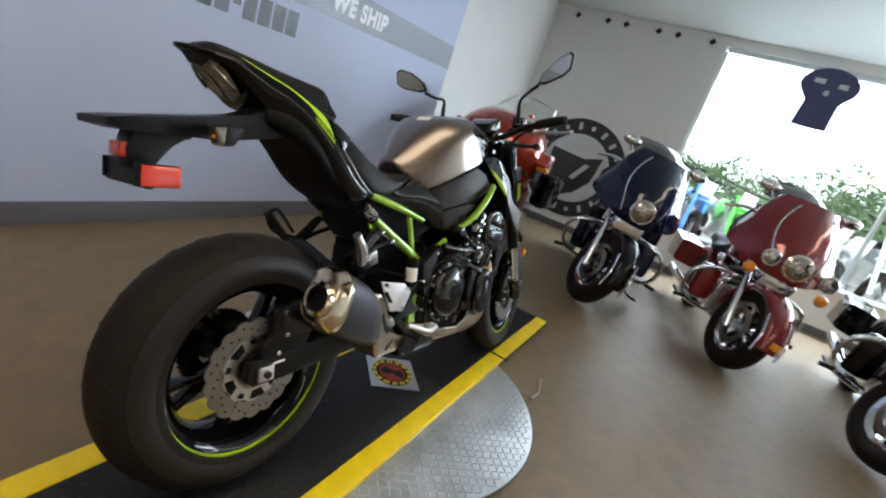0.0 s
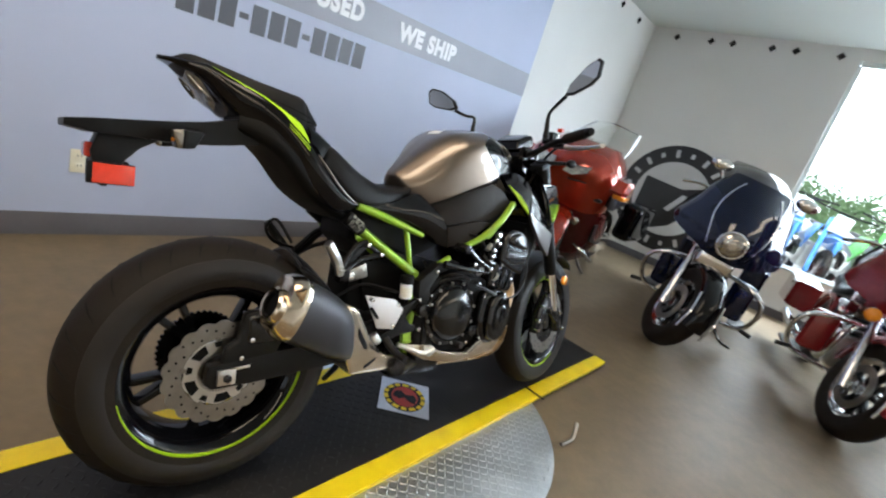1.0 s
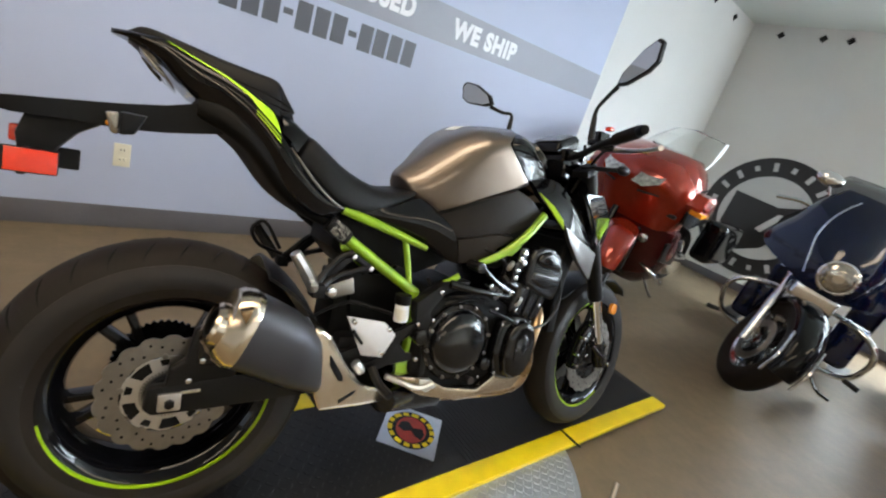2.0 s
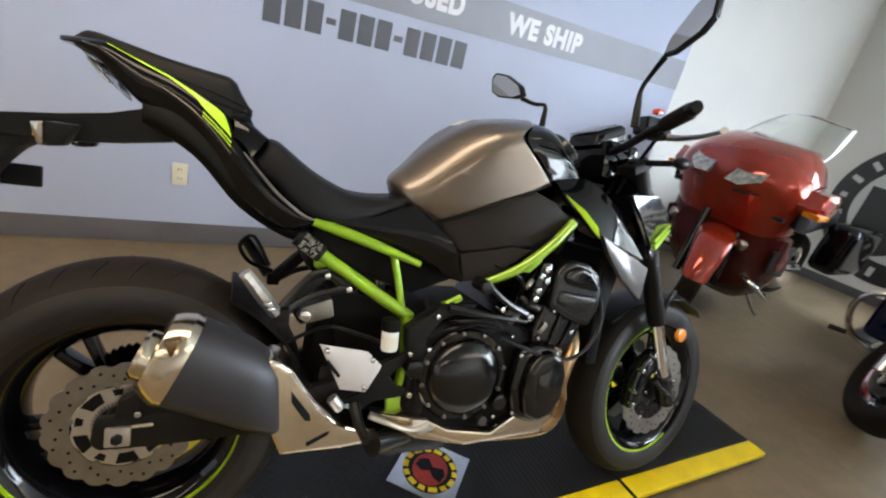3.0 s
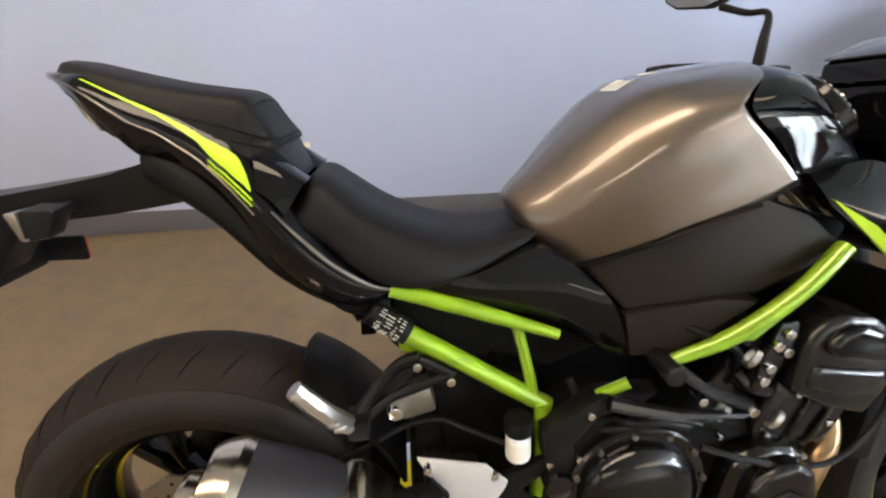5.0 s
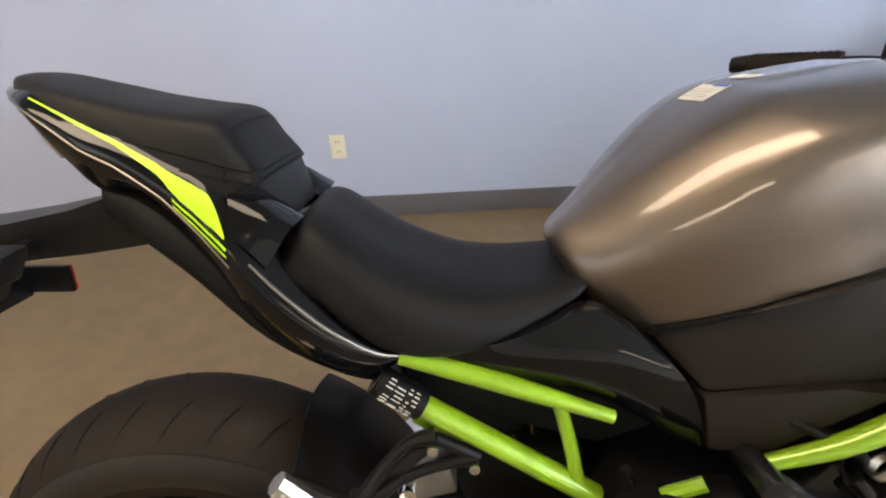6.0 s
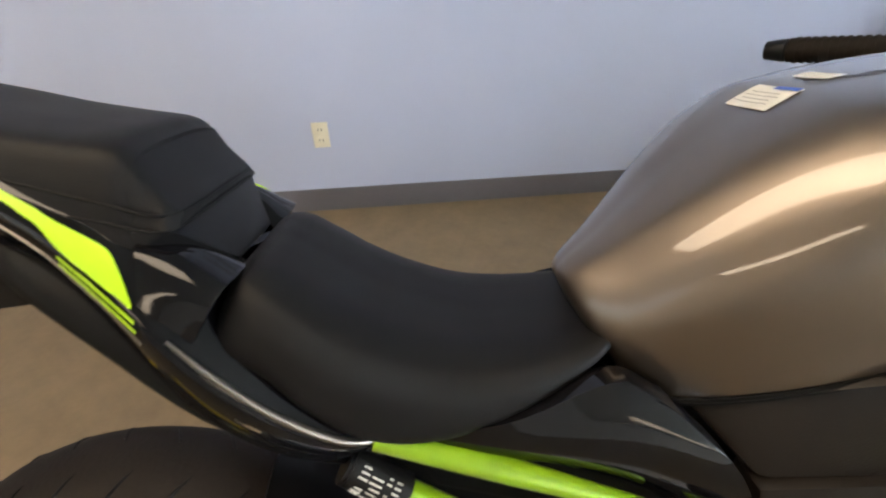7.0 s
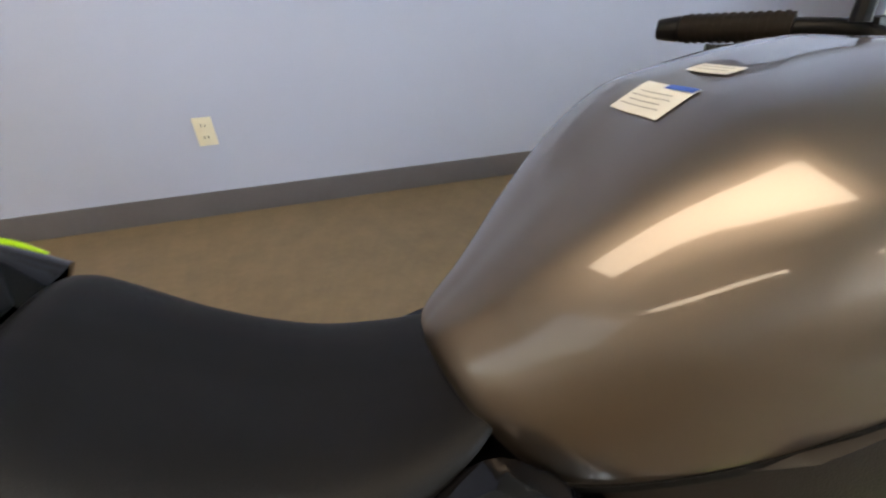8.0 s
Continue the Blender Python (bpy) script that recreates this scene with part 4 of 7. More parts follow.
# cables and hoses
for k, (pts, r) in enumerate((
        ([(0.735, -0.205, 0.535), (0.80, -0.212, 0.515), (0.87, -0.205, 0.49), (0.95, -0.20, 0.482), (1.01, -0.19, 0.515), (1.04, -0.18, 0.575), (1.04, -0.16, 0.66), (1.06, -0.14, 0.80)], 0.0045),
        ([(0.49, -0.145, 0.50), (0.43, -0.12, 0.515), (0.36, -0.09, 0.52), (0.25, -0.095, 0.47), (0.12, -0.095, 0.40)], 0.0045),
        ([(0.57, -0.12, 0.60), (0.60, -0.15, 0.54), (0.63, -0.175, 0.55), (0.68, -0.185, 0.565), (0.73, -0.18, 0.55)], 0.006),
        ([(0.62, -0.15, 0.555), (0.64, -0.19, 0.57), (0.70, -0.195, 0.575), (0.74, -0.19, 0.56)], 0.0045),
        ([(0.70, -0.14, 0.70), (0.74, -0.17, 0.69), (0.79, -0.17, 0.66), (0.80, -0.15, 0.60)], 0.006))):
    part("hose", bm_tube(pts, r, 8, 6), M_SATIN, bike)

# exhaust
part("header_pipe", bm_tube([(1.00, -0.10, 0.56), (0.985, -0.155, 0.50), (0.960, -0.172, 0.45), (0.952, -0.172, 0.40), (0.968, -0.165, 0.345), (0.955, -0.155, 0.285), (0.90, -0.14, 0.258), (0.78, -0.13, 0.256), (0.60, -0.12, 0.262)], 0.0195, 14, 6), M_BRONZE, bike, "heat-tinted header pipe")
for y in (-0.055, 0.035, 0.115):
    part("header_pipe", bm_tube([(1.01, y, 0.55), (1.01, y, 0.42), (0.98, y, 0.30), (0.90, y * 0.8, 0.25), (0.65, y * 0.5 - 0.05, 0.25)], 0.019, 12, 5), M_BRONZE, bike, "heat-tinted header pipe")
part("collector", bm_box((0.57, -0.06, 0.272), (0.20, 0.19, 0.075), 0.02), M_ENGINESATIN, bike)
part("exhaust_guard", bm_shell([(0.456, -0.178, 0.362), (0.533, -0.190, 0.351), (0.580, -0.194, 0.346), (0.640, -0.195, 0.315), (0.755, -0.195, 0.297), (0.815, -0.192, 0.333), (0.915, -0.185, 0.345), (0.945, -0.180, 0.312), (0.905, -0.182, 0.277), (0.69, -0.190, 0.268), (0.565, -0.190, 0.298), (0.505, -0.182, 0.328)], 0.03, 0.006), M_TITAN, bike, "bright steel exhaust guard")
part("guard_lip", bm_prism([(0.545, 0.352), (0.582, 0.348), (0.605, 0.325), (0.575, 0.312), (0.55, 0.325)], -0.203, -0.19, 0.004), M_ALU, bike)
def can_ring(c, up, half, wide, n=28, e=0.72):
    """A rounded section of the muffler: centre, its up direction in x and z, half height and half width."""
    u = Vector((up[0], 0, up[1])).normalized()
    ring = []
    for k in range(n):
        q = 2 * math.pi * k / n
        cu, cs = math.cos(q), math.sin(q)
        ring.append(Vector(c) + u * half * math.copysign(abs(cu) ** e, cu) + Vector((0, 1, 0)) * wide * math.copysign(abs(cs) ** e, cs))
    return ring


REAR_C, REAR_UP = Vector((0.098, -0.202, 0.503)), (0.40, 0.92)
AXIS = Vector((-0.905, 0.0, 0.425))
muffler = part("muffler", bm_loft([can_ring(REAR_C, REAR_UP, 0.077, 0.063), can_ring((0.15, -0.202, 0.480), (0.30, 0.95), 0.078, 0.064), can_ring((0.21, -0.202, 0.452), (0.08, 0.99), 0.081, 0.062), can_ring((0.258, -0.202, 0.430), (-0.11, 0.99), 0.079, 0.058), can_ring((0.266, -0.202, 0.426), (-0.11, 0.99), 0.072, 0.052)]), M_MUFFLER, bike, "dark sleeve of a short muffler", sharp=40)
cap_rings = [can_ring(REAR_C + AXIS * d, REAR_UP, 0.079 * k, 0.065 * k, 28, e) for d, k, e in ((-0.006, 1.0, 0.72), (0.008, 1.01, 0.70), (0.012, 0.985, 0.70), (0.026, 0.93, 0.76), (0.038, 0.82, 0.82), (0.041, 0.74, 0.9))]
cap = part("muffler_end", bm_loft(cap_rings), M_TITAN, muffler, "bright steel muffler end cap", sharp=28)
BORE = pose(0.060, -0.211, 0.510, 0, 0, -90) @ pose(0, 0, 0, -22, 0, 0)
part("outlet", moved(clean(bm_lathe([(0.0305, -0.020), (0.036, -0.022), (0.042, -0.016), (0.044, 0.02), (0.0305, 0.02)], 32)), BORE), M_TITAN, cap, "round polished tailpipe ring")
part("outlet_bore", moved(clean(bm_lathe([(0.0, -0.004), (0.0302, -0.004), (0.0302, -0.018), (0.0270, -0.018), (0.0270, -0.008), (0.0, -0.008)], 28)), BORE), M_MATTE, cap)
part("cap_plate", bm_box((0.064, -0.215, 0.452), (0.010, 0.024, 0.016), 0.002), M_STEEL, cap)
part("cap_vent", bm_prism([(0.080, 0.556), (0.104, 0.562), (0.092, 0.530)], -0.2690, -0.250, 0.002), M_BRONZE, cap)
nose = part("muffler_nose", bm_prism([(0.240, 0.512), (0.262, 0.508), (0.284, 0.492), (0.318, 0.443), (0.351, 0.401), (0.385, 0.368), (0.42, 0.349), (0.495, 0.327), (0.493, 0.300), (0.40, 0.304), (0.277, 0.318), (0.258, 0.36)], -0.246, -0.155, 0.016, 4), M_TITAN, bike, "bright steel front shroud of the muffler", sharp=40)
part("nose_vent", bm_prism([(0.288, 0.448), (0.327, 0.396), (0.330, 0.382), (0.318, 0.385), (0.290, 0.425)], -0.2475, -0.235, 0.001), M_MATTE, nose)
part("nose_vent", bm_prism([(0.325, 0.336), (0.372, 0.352), (0.368, 0.344), (0.328, 0.328)], -0.2475, -0.235, 0.001), M_MATTE, nose)
part("lime_bracket", bm_prism([(0.499, 0.382), (0.552, 0.382), (0.555, 0.335), (0.508, 0.319)], -0.152, -0.136, 0.002), M_LIME, bike, "small lime frame bracket")
part("link_pipe", bm_tube([(0.47, -0.18, 0.290), (0.56, -0.13, 0.275)], 0.028, 16, 1), M_ENGINESATIN, bike)

# the muffler splays: its tail stands out, its front tucks in under the engine
SPLAY = Matrix(((1, 0, 0, 0), (0.13, 1, 0, -0.0156), (-0.05, 0, 1, 0.006), (0, 0, 0, 1)))
for ob in [muffler, nose] + list(muffler.children_recursive) + list(nose.children_recursive):
    ob.data.transform(SPLAY)
for ob in [nose] + list(nose.children_recursive):
    for v in ob.data.vertices:
        v.co.y += 0.15 * max(0.0, v.co.x - 0.275)


# footrests and small fittings on the right side
part("heel_guard", bm_shell([(0.341, -0.158, 0.507), (0.441, -0.165, 0.492), (0.474, -0.168, 0.462), (0.470, -0.168, 0.45), (0.446, -0.166, 0.402), (0.392, -0.160, 0.408)], 0.006, 0.002), M_HEEL, bike, "flat silver heel guard")
part("guard_slot", bm_prism([(0.361, 0.476), (0.388, 0.443), (0.384, 0.438), (0.357, 0.468)], -0.1685, -0.160, 0), M_MATTE, bike)
for bx, bz in ((0.356, 0.497), (0.452, 0.476), (0.44, 0.415)):
    part("bolt", bm_cyl((bx, -0.150, bz), (bx, -0.174, bz), 0.006, seg=10, bevel=0.001), M_CHROME, bike)
part("footrest_bracket", bm_prism([(0.450, 0.450), (0.53, 0.487), (0.565, 0.502), (0.562, 0.485), (0.497, 0.432), (0.520, 0.406), (0.555, 0.402), (0.552, 0.385), (0.47, 0.375), (0.43, 0.358), (0.405, 0.382), (0.454, 0.405)], -0.158, -0.143, 0.004), M_SATIN, bike, "black forged footrest bracket")
part("footrest", bm_tube([(0.425, -0.165, 0.375), (0.43, -0.205, 0.350), (0.436, -0.250, 0.342)], [0.012, 0.011, 0.010], 10, 3), M_SATIN, bike, "folding rider footrest")
part("footrest_spring", bm_cyl((0.375, -0.168, 0.395), (0.395, -0.168, 0.37), 0.012, seg=12, bevel=0.002), M_ALU, bike)
part("brake_pedal", bm_tube([(0.455, -0.185, 0.36), (0.50, -0.20, 0.345), (0.545, -0.205, 0.33), (0.585, -0.205, 0.338)], [0.008, 0.007, 0.007, 0.009], 8, 4), M_ALU, bike)
for bx, bz in ((0.535, 0.488), (0.545, 0.392), (0.545, 0.437), (0.345, 0.645), (0.392, 0.618)):
    part("bolt", bm_cyl((bx, -0.14, bz), (bx, -0.172 if bz < 0.6 else -0.136, bz), 0.0065, seg=10, bevel=0.0012), M_CHROME, bike)
reservoir = part("brake_reservoir", bm_cyl((0.492, -0.148, 0.490), (0.490, -0.148, 0.535), 0.0185, seg=24, bevel=0.003), M_DWHITE, bike, "white plastic brake fluid bottle")
part("reservoir_cap", bm_cyl((0.490, -0.148, 0.535), (0.489, -0.148, 0.560), 0.021, seg=24, bevel=0.003), M_MATTE, reservoir)
part("bottle_label", bm_cyl((0.4922, -0.1482, 0.496), (0.4905, -0.1482, 0.525), 0.0188, seg=24), M_PAPER, reservoir)
for s in (-1, 1):
    br = part("pillion_bracket", bm_tube([(0.258, s * 0.140, 0.568), (0.285, s * 0.126, 0.605), (0.318, s * 0.120, 0.640), (0.348, s * 0.118, 0.648)], [0.011, 0.008, 0.008, 0.011], 10, 4), M_SATIN, bike, "forged black footrest bracket")
    part("bracket_arm", bm_tube([(0.262, s * 0.138, 0.562), (0.31, s * 0.124, 0.592), (0.36, s * 0.119, 0.608), (0.396, s * 0.118, 0.617)], [0.011, 0.0075, 0.0075, 0.010], 10, 4), M_SATIN, br)
    part("bracket_arm", bm_tube([(0.348, s * 0.118, 0.646), (0.398, s * 0.118, 0.617)], 0.0075, 10, 1), M_SATIN, br)
    part("bracket_web", bm_prism([(0.268, 0.575), (0.300, 0.612), (0.322, 0.636), (0.352, 0.640), (0.330, 0.618), (0.306, 0.594)], s * 0.121, s * 0.126, 0.002), M_SATIN, br)
    peg = part("pillion_footrest", bm_tube([(0.250, s * 0.155, 0.572), (0.222, s * 0.178, 0.612), (0.190, s * 0.185, 0.655)], [0.013, 0.014, 0.012], 8, 3), M_ALU if s < 0 else M_SATIN, bike, "folded pillion footrest")
    for k in range(7):
        f = k / 6
        part("grip_rib", bm_box((0.242 - 0.048 * f, s * (0.178 + 0.012 * f), 0.585 + 0.062 * f), (0.016, 0.012, 0.0035), 0.001), M_ALU if s < 0 else M_SATIN, peg)
    part("footrest_joint", bm_box((0.262, s * 0.145, 0.566), (0.03, 0.04, 0.03), 0.005), M_SATIN, br)
part("left_hook", bm_tube([(0.25, 0.13, 0.60), (0.21, 0.16, 0.665), (0.18, 0.165, 0.64), (0.205, 0.16, 0.60), (0.26, 0.14, 0.585)], 0.005, 8, 4), M_SATIN, bike)
shock = part("rear_shock", bm_cyl((0.30, -0.07, 0.545), (0.47, -0.02, 0.605), 0.027, seg=24, bevel=0.004), M_MATTE, bike)
part("shock_mount", bm_prism([(0.298, 0.545), (0.305, 0.568), (0.365, 0.590), (0.375, 0.548), (0.32, 0.533)], -0.108, -0.05, 0.006), M_STEEL, shock, "cast alloy shock mount")
part("bolt", bm_cyl((0.313, -0.10, 0.553), (0.313, -0.118, 0.553), 0.011, seg=14, bevel=0.002), M_CHROME, shock)
coil = [(0.365 + 0.135 * u / 40, -0.045 + 0.028 * math.cos(u * 0.9), 0.59 + 0.045 * u / 40 + 0.034 * math.sin(u * 0.9)) for u in range(41)]
part("shock_spring", bm_tube(coil, 0.0055, 6, 1), M_ENGINE, shock)
part("side_stand", bm_tube([(0.56, 0.13, 0.30), (0.53, 0.20, 0.16), (0.50, 0.262, 0.062)], [0.014, 0.012, 0.010], 10, 2), M_SATIN, bike)

# tank
TANK_ST = [(0.530, 0.782, 0.836, 0.052), (0.544, 0.772, 0.851, 0.072), (0.566, 0.767, 0.866, 0.090), (0.602, 0.781, 0.893, 0.112), (0.660, 0.810, 0.942, 0.137), (0.720, 0.841, 0.988, 0.152), (0.780, 0.867, 1.022, 0.158), (0.812, 0.884, 1.036, 0.1592), (0.838, 0.898, 1.044, 0.1598)]
TANK_REAR = [(0.0, 0.0), (0.55, 0.0), (0.92, 0.0), (0.985, 0.035), (0.975, 0.20), (0.925, 0.40), (0.82, 0.60), (0.61, 0.79), (0.37, 0.925), (0.25, 0.975), (0.12, 1.0), (0.0, 1.0)]
TANK_FRONT = [(0.0, 0.0), (0.55, 0.0), (0.92, 0.0), (0.965, 0.035), (0.97, 0.24), (0.985, 0.47), (0.965, 0.63), (0.88, 0.77), (0.69, 0.90), (0.50, 0.968), (0.25, 1.0), (0.0, 1.0)]


def tank_ring(x, zb, zt, w, k=1.0, ahead=0.0, shear=0.75, m=4):
    """One section of the tank. Near the front the sides sweep back into a hollow edge; k draws the ring in."""
    rear, fore = spline(TANK_REAR, m), spline(TANK_FRONT, m)
    f = min(1, max(0, (x - 0.56) / 0.22))
    f = f * f * (3 - 2 * f)
    g = min(1, max(0, (x - 0.775) / 0.063))
    q = min(1, max(0, (x - 0.70) / 0.138)) ** 1.5
    right = []
    for u, v in rear + (fore - rear) * f:
        lead = v - g * max(0, v - 0.62) * 1.5
        hollow = q * np.interp(v, [0, 0.12, 0.3, 0.5, 0.62, 0.75, 0.87, 1.0], [0.012, 0.015, 0.024, 0.037, 0.041, 0.031, 0.008, 0.0])
        mid = 0.45
        right.append((x - shear * lead * (zt - zb) - hollow + ahead, -u * w * k, zb + (mid + (v - mid) * k) * (zt - zb)))
    return right + [(px, -py, pz) for px, py, pz in right[1:-1]][::-1]


def bm_tank(stations, n=5):
    """The fuel tank: a peaked section at the seat that opens into broad shoulders at the front, with a rolled front lip."""
    rings = [tank_ring(*st) for st in spline(stations, n)]
    for k, ahead in ((0.993, 0.0035), (0.978, 0.0055), (0.960, 0.0045), (0.945, -0.004), (0.940, -0.014)):
        rings.append(tank_ring(*stations[-1], k, ahead))
    return bm_loft(rings)


bm = bm_tank(TANK_ST)
bmesh.ops.recalc_face_normals(bm, faces=bm.faces)
tank_tree = BVHTree.FromBMesh(bm)
tank = part("fuel_tank", bm, M_TANK, bike, "bronze-grey metallic fuel tank", sharp=60)
part("tank_seam", bm_body([(x - 0.004, zb - 0.006, zb + 0.004, w * 0.95 + 0.002) for x, zb, zt, w in TANK_ST], [(0, 0), (0.9, 0), (1, 0.3), (1, 0.7), (0.9, 1), (0, 1)], 0.75, 4, 2), M_MATTE, tank)
part("tank_gasket", bm_loft([tank_ring(*TANK_ST[-1], 0.938, d) for d in (-0.016, -0.002)] + [tank_ring(*TANK_ST[-1], 0.90, 0.0)]), M_MATTE, tank, "black rubber gasket")
# cover: x at the lower edge and at the top, z below and above, half width
COVER_ST = [(0.834, 0.790, 0.906, 1.036, 0.148, 1.0), (0.850, 0.826, 0.902, 1.040, 0.147, 0.75), (0.880, 0.868, 0.896, 1.030, 0.141, 0.45), (0.915, 0.905, 0.886, 1.000, 0.130, 0.2), (0.955, 0.940, 0.874, 0.958, 0.115, 0.0), (1.000, 0.975, 0.860, 0.910, 0.098, 0.0), (1.030, 1.000, 0.850, 0.875, 0.080, 0.0)]
rings = []
for xb, xt, zb, zt, w, hol in spline(COVER_ST, 5):
    right = []
    for u, v in spline(TANK_FRONT, 4):
        hollow = hol * np.interp(v, [0, 0.12, 0.3, 0.5, 0.62, 0.75, 0.87, 1.0], [0.0, 0.004, 0.020, 0.046, 0.054, 0.040, 0.012, 0.0])
        right.append((xb + v * (xt - xb) - hollow, -u * w, zb + v * (zt - zb)))
    rings.append(right + [(px, -py, pz) for px, py, pz in right[1:-1]][::-1])
part("tank_front_cover", bm_loft(rings), M_GLOSSBLACK, bike, "gloss black cover round the filler", sharp=60)
FILL = pose(0.928, -0.058, 0.981, 14, 46, 0)
filler = part("filler_cap", moved(clean(bm_lathe([(0.0, -0.012), (0.044, -0.012), (0.044, 0.008), (0.040, 0.013), (0.026, 0.015), (0.022, 0.010), (0.0, 0.010)], 40)), FILL @ pose(0, 0, 0, 90, 0, 0)), M_GLOSSBLACK, bike, "round gloss black fuel filler cap")
part("filler_ring", moved(clean(bm_lathe([(0.045, -0.012), (0.058, -0.012), (0.058, 0.005), (0.054, 0.009), (0.045, 0.006)], 40)), FILL @ pose(0, 0, 0, 90, 0, 0)), M_ENGINE, filler)
for k in range(14):
    part("bar", moved(bm_box((0.0515, 0, 0.0085), (0.006, 0.0048 + 0.0018 * (k % 3), 0.003), 0.0006), FILL @ pose(0, 0, 0, 0, 0, 105 + k * 12.5)), M_STEEL, filler)
for k in range(6):
    part("ring_bolt", moved(bm_cyl((0.034, 0, 0.010), (0.034, 0, 0.0165), 0.0035, seg=8), FILL @ pose(0, 0, 0, 0, 0, k * 60)), M_CHROME, filler)


def tank_label(name, x, y, w, h, turn, mat, label, lift):
    """A paper sticker laid on top of the tank."""
    bm = bmesh.new()
    rows = []
    for i in range(7):
        row = []
        for j in range(7):
            u, v = (i / 6 - 0.5) * w, (j / 6 - 0.5) * h
            px, py = x + u * math.cos(turn) - v * math.sin(turn), y + u * math.sin(turn) + v * math.cos(turn)
            hit, normal, _, _ = tank_tree.ray_cast(Vector((px, py, 1.3)), Vector((0, 0, -1)))
            row.append(bm.verts.new(hit + Vector((0, 0, lift))))
        rows.append(row)
    for p, q in zip(rows, rows[1:]):
        for a in range(6):
            bm.faces.new((p[a], p[a + 1], q[a + 1], q[a]))
    return part(name, bm, mat, tank, label)


tank_label("warning_sticker", 0.645, -0.006, 0.028, 0.054, 0.0, M_PAPER, "white warning sticker with a blue corner", 0.0012)
tank_label("sticker_corner", 0.6562, -0.018, 0.005, 0.028, 0.0, M_BLUE, "blue printed strip", 0.0018)
for k in range(4):
    tank_label("bar", 0.6365 + 0.004 * k, -0.004, 0.0006, 0.042 - 0.008 * (k % 2), 0.0, M_INK, "", 0.0018)
tank_label("warning_sticker", 0.689, -0.004, 0.015, 0.040, 0.0, M_PAPER, "narrow white sticker", 0.0012)
for k in range(2):
    tank_label("bar", 0.686 + 0.005 * k, -0.004, 0.0006, 0.030, 0.0, M_INK, "", 0.0018)

# seats
SEAT_PR = [(0.0, 0.0), (0.6, 0.0), (0.93, 0.0), (1.0, 0.10), (1.0, 0.32), (0.95, 0.62), (0.82, 0.86), (0.55, 0.97), (0.25, 0.985), (0.0, 0.98)]
part("rider_seat", bm_body([(0.189, 0.832, 0.855, 0.097), (0.198, 0.830, 0.878, 0.102), (0.212, 0.826, 0.898, 0.105), (0.232, 0.814, 0.898, 0.110), (0.26, 0.788, 0.880, 0.117), (0.30, 0.762, 0.853, 0.121), (0.345, 0.752, 0.831, 0.120), (0.395, 0.757, 0.815, 0.114), (0.45, 0.776, 0.812, 0.102), (0.50, 0.799, 0.818, 0.084), (0.528, 0.813, 0.827, 0.064)], SEAT_PR, 0.0, 5, 4), M_SEAT, bike, "black vinyl rider seat", sharp=60)
PILL_PR = [(0.0, 0.0), (0.7, 0.0), (1.0, 0.05), (1.0, 0.25), (0.93, 0.66), (0.80, 0.90), (0.4, 0.99), (0.0, 1.0)]
pad = bm_body([(-0.122, 1.010, 1.030, 0.028), (-0.095, 0.998, 1.041, 0.054), (-0.04, 0.984, 1.030, 0.080), (0.03, 0.960, 1.016, 0.0905), (0.09, 0.938, 1.008, 0.095), (0.135, 0.920, 1.003, 0.092), (0.152, 0.912, 0.992, 0.086)], PILL_PR, 0.0, 5, 4)
lip = bm_body([(0.150, 0.935, 0.992, 0.0865), (0.162, 0.935, 0.972, 0.084), (0.173, 0.934, 0.955, 0.086), (0.180, 0.936, 0.947, 0.078)], PILL_PR, 0.0, 4, 4)
pad_trees = [BVHTree.FromBMesh(pad), BVHTree.FromBMesh(lip)]
pill = part("pillion_seat", pad, M_SEAT, bike, "black vinyl pillion pad", sharp=45)
part("pillion_front", lip, M_SEAT, pill, "stitched front lip", sharp=45)
for dz in (0.0, 0.016):
    pts = []
    for x, y, z in ((0.04, -0.12, 0.985), (0.09, -0.12, 0.974), (0.135, -0.12, 0.965), (0.175, -0.10, 0.958), (0.21, -0.05, 0.955), (0.22, 0.0, 0.955), (0.21, 0.05, 0.955), (0.175, 0.10, 0.958), (0.135, 0.12, 0.965)):
        hit = min((t.find_nearest(Vector((x, y, z - dz)))[0] for t in pad_trees), key=lambda h: (h - Vector((x, y, z - dz))).length)
        pts.append(tuple(hit))
    part("seam", bm_tube(pts, 0.0013, 6, 4), M_MATTE, pill)
WEDGE = [(x, k * y, z) for k in (-1, 1) for x, y, z in ((0.173, 0.087, 0.939), (0.202, 0.041, 0.894), (0.120, 0.092, 0.935), (0.130, 0.092, 0.905), (0.170, 0.041, 0.872))]
bm = bmesh.new()
bmesh.ops.convex_hull(bm, input=[bm.verts.new(v) for v in WEDGE])
bmesh.ops.dissolve_limit(bm, angle_limit=0.05, verts=bm.verts[:], edges=bm.edges[:])
bmesh.ops.bevel(bm, geom=bm.edges[:], offset=0.003, segments=2, profile=0.6, affect="EDGES", clamp_overlap=True)
part("pillion_base", bm, M_SATIN, pill, "satin black plastic front of the seat base", sharp=40)

# tail
TAIL_PR = [(0.0, 0.0), (0.5, 0.0), (0.84, 0.03), (0.95, 0.25), (1.0, 0.48), (0.995, 0.64), (0.93, 0.77), (0.86, 0.87), (0.78, 0.95), (0.68, 1.0), (0.4, 1.0), (0.0, 1.0)]
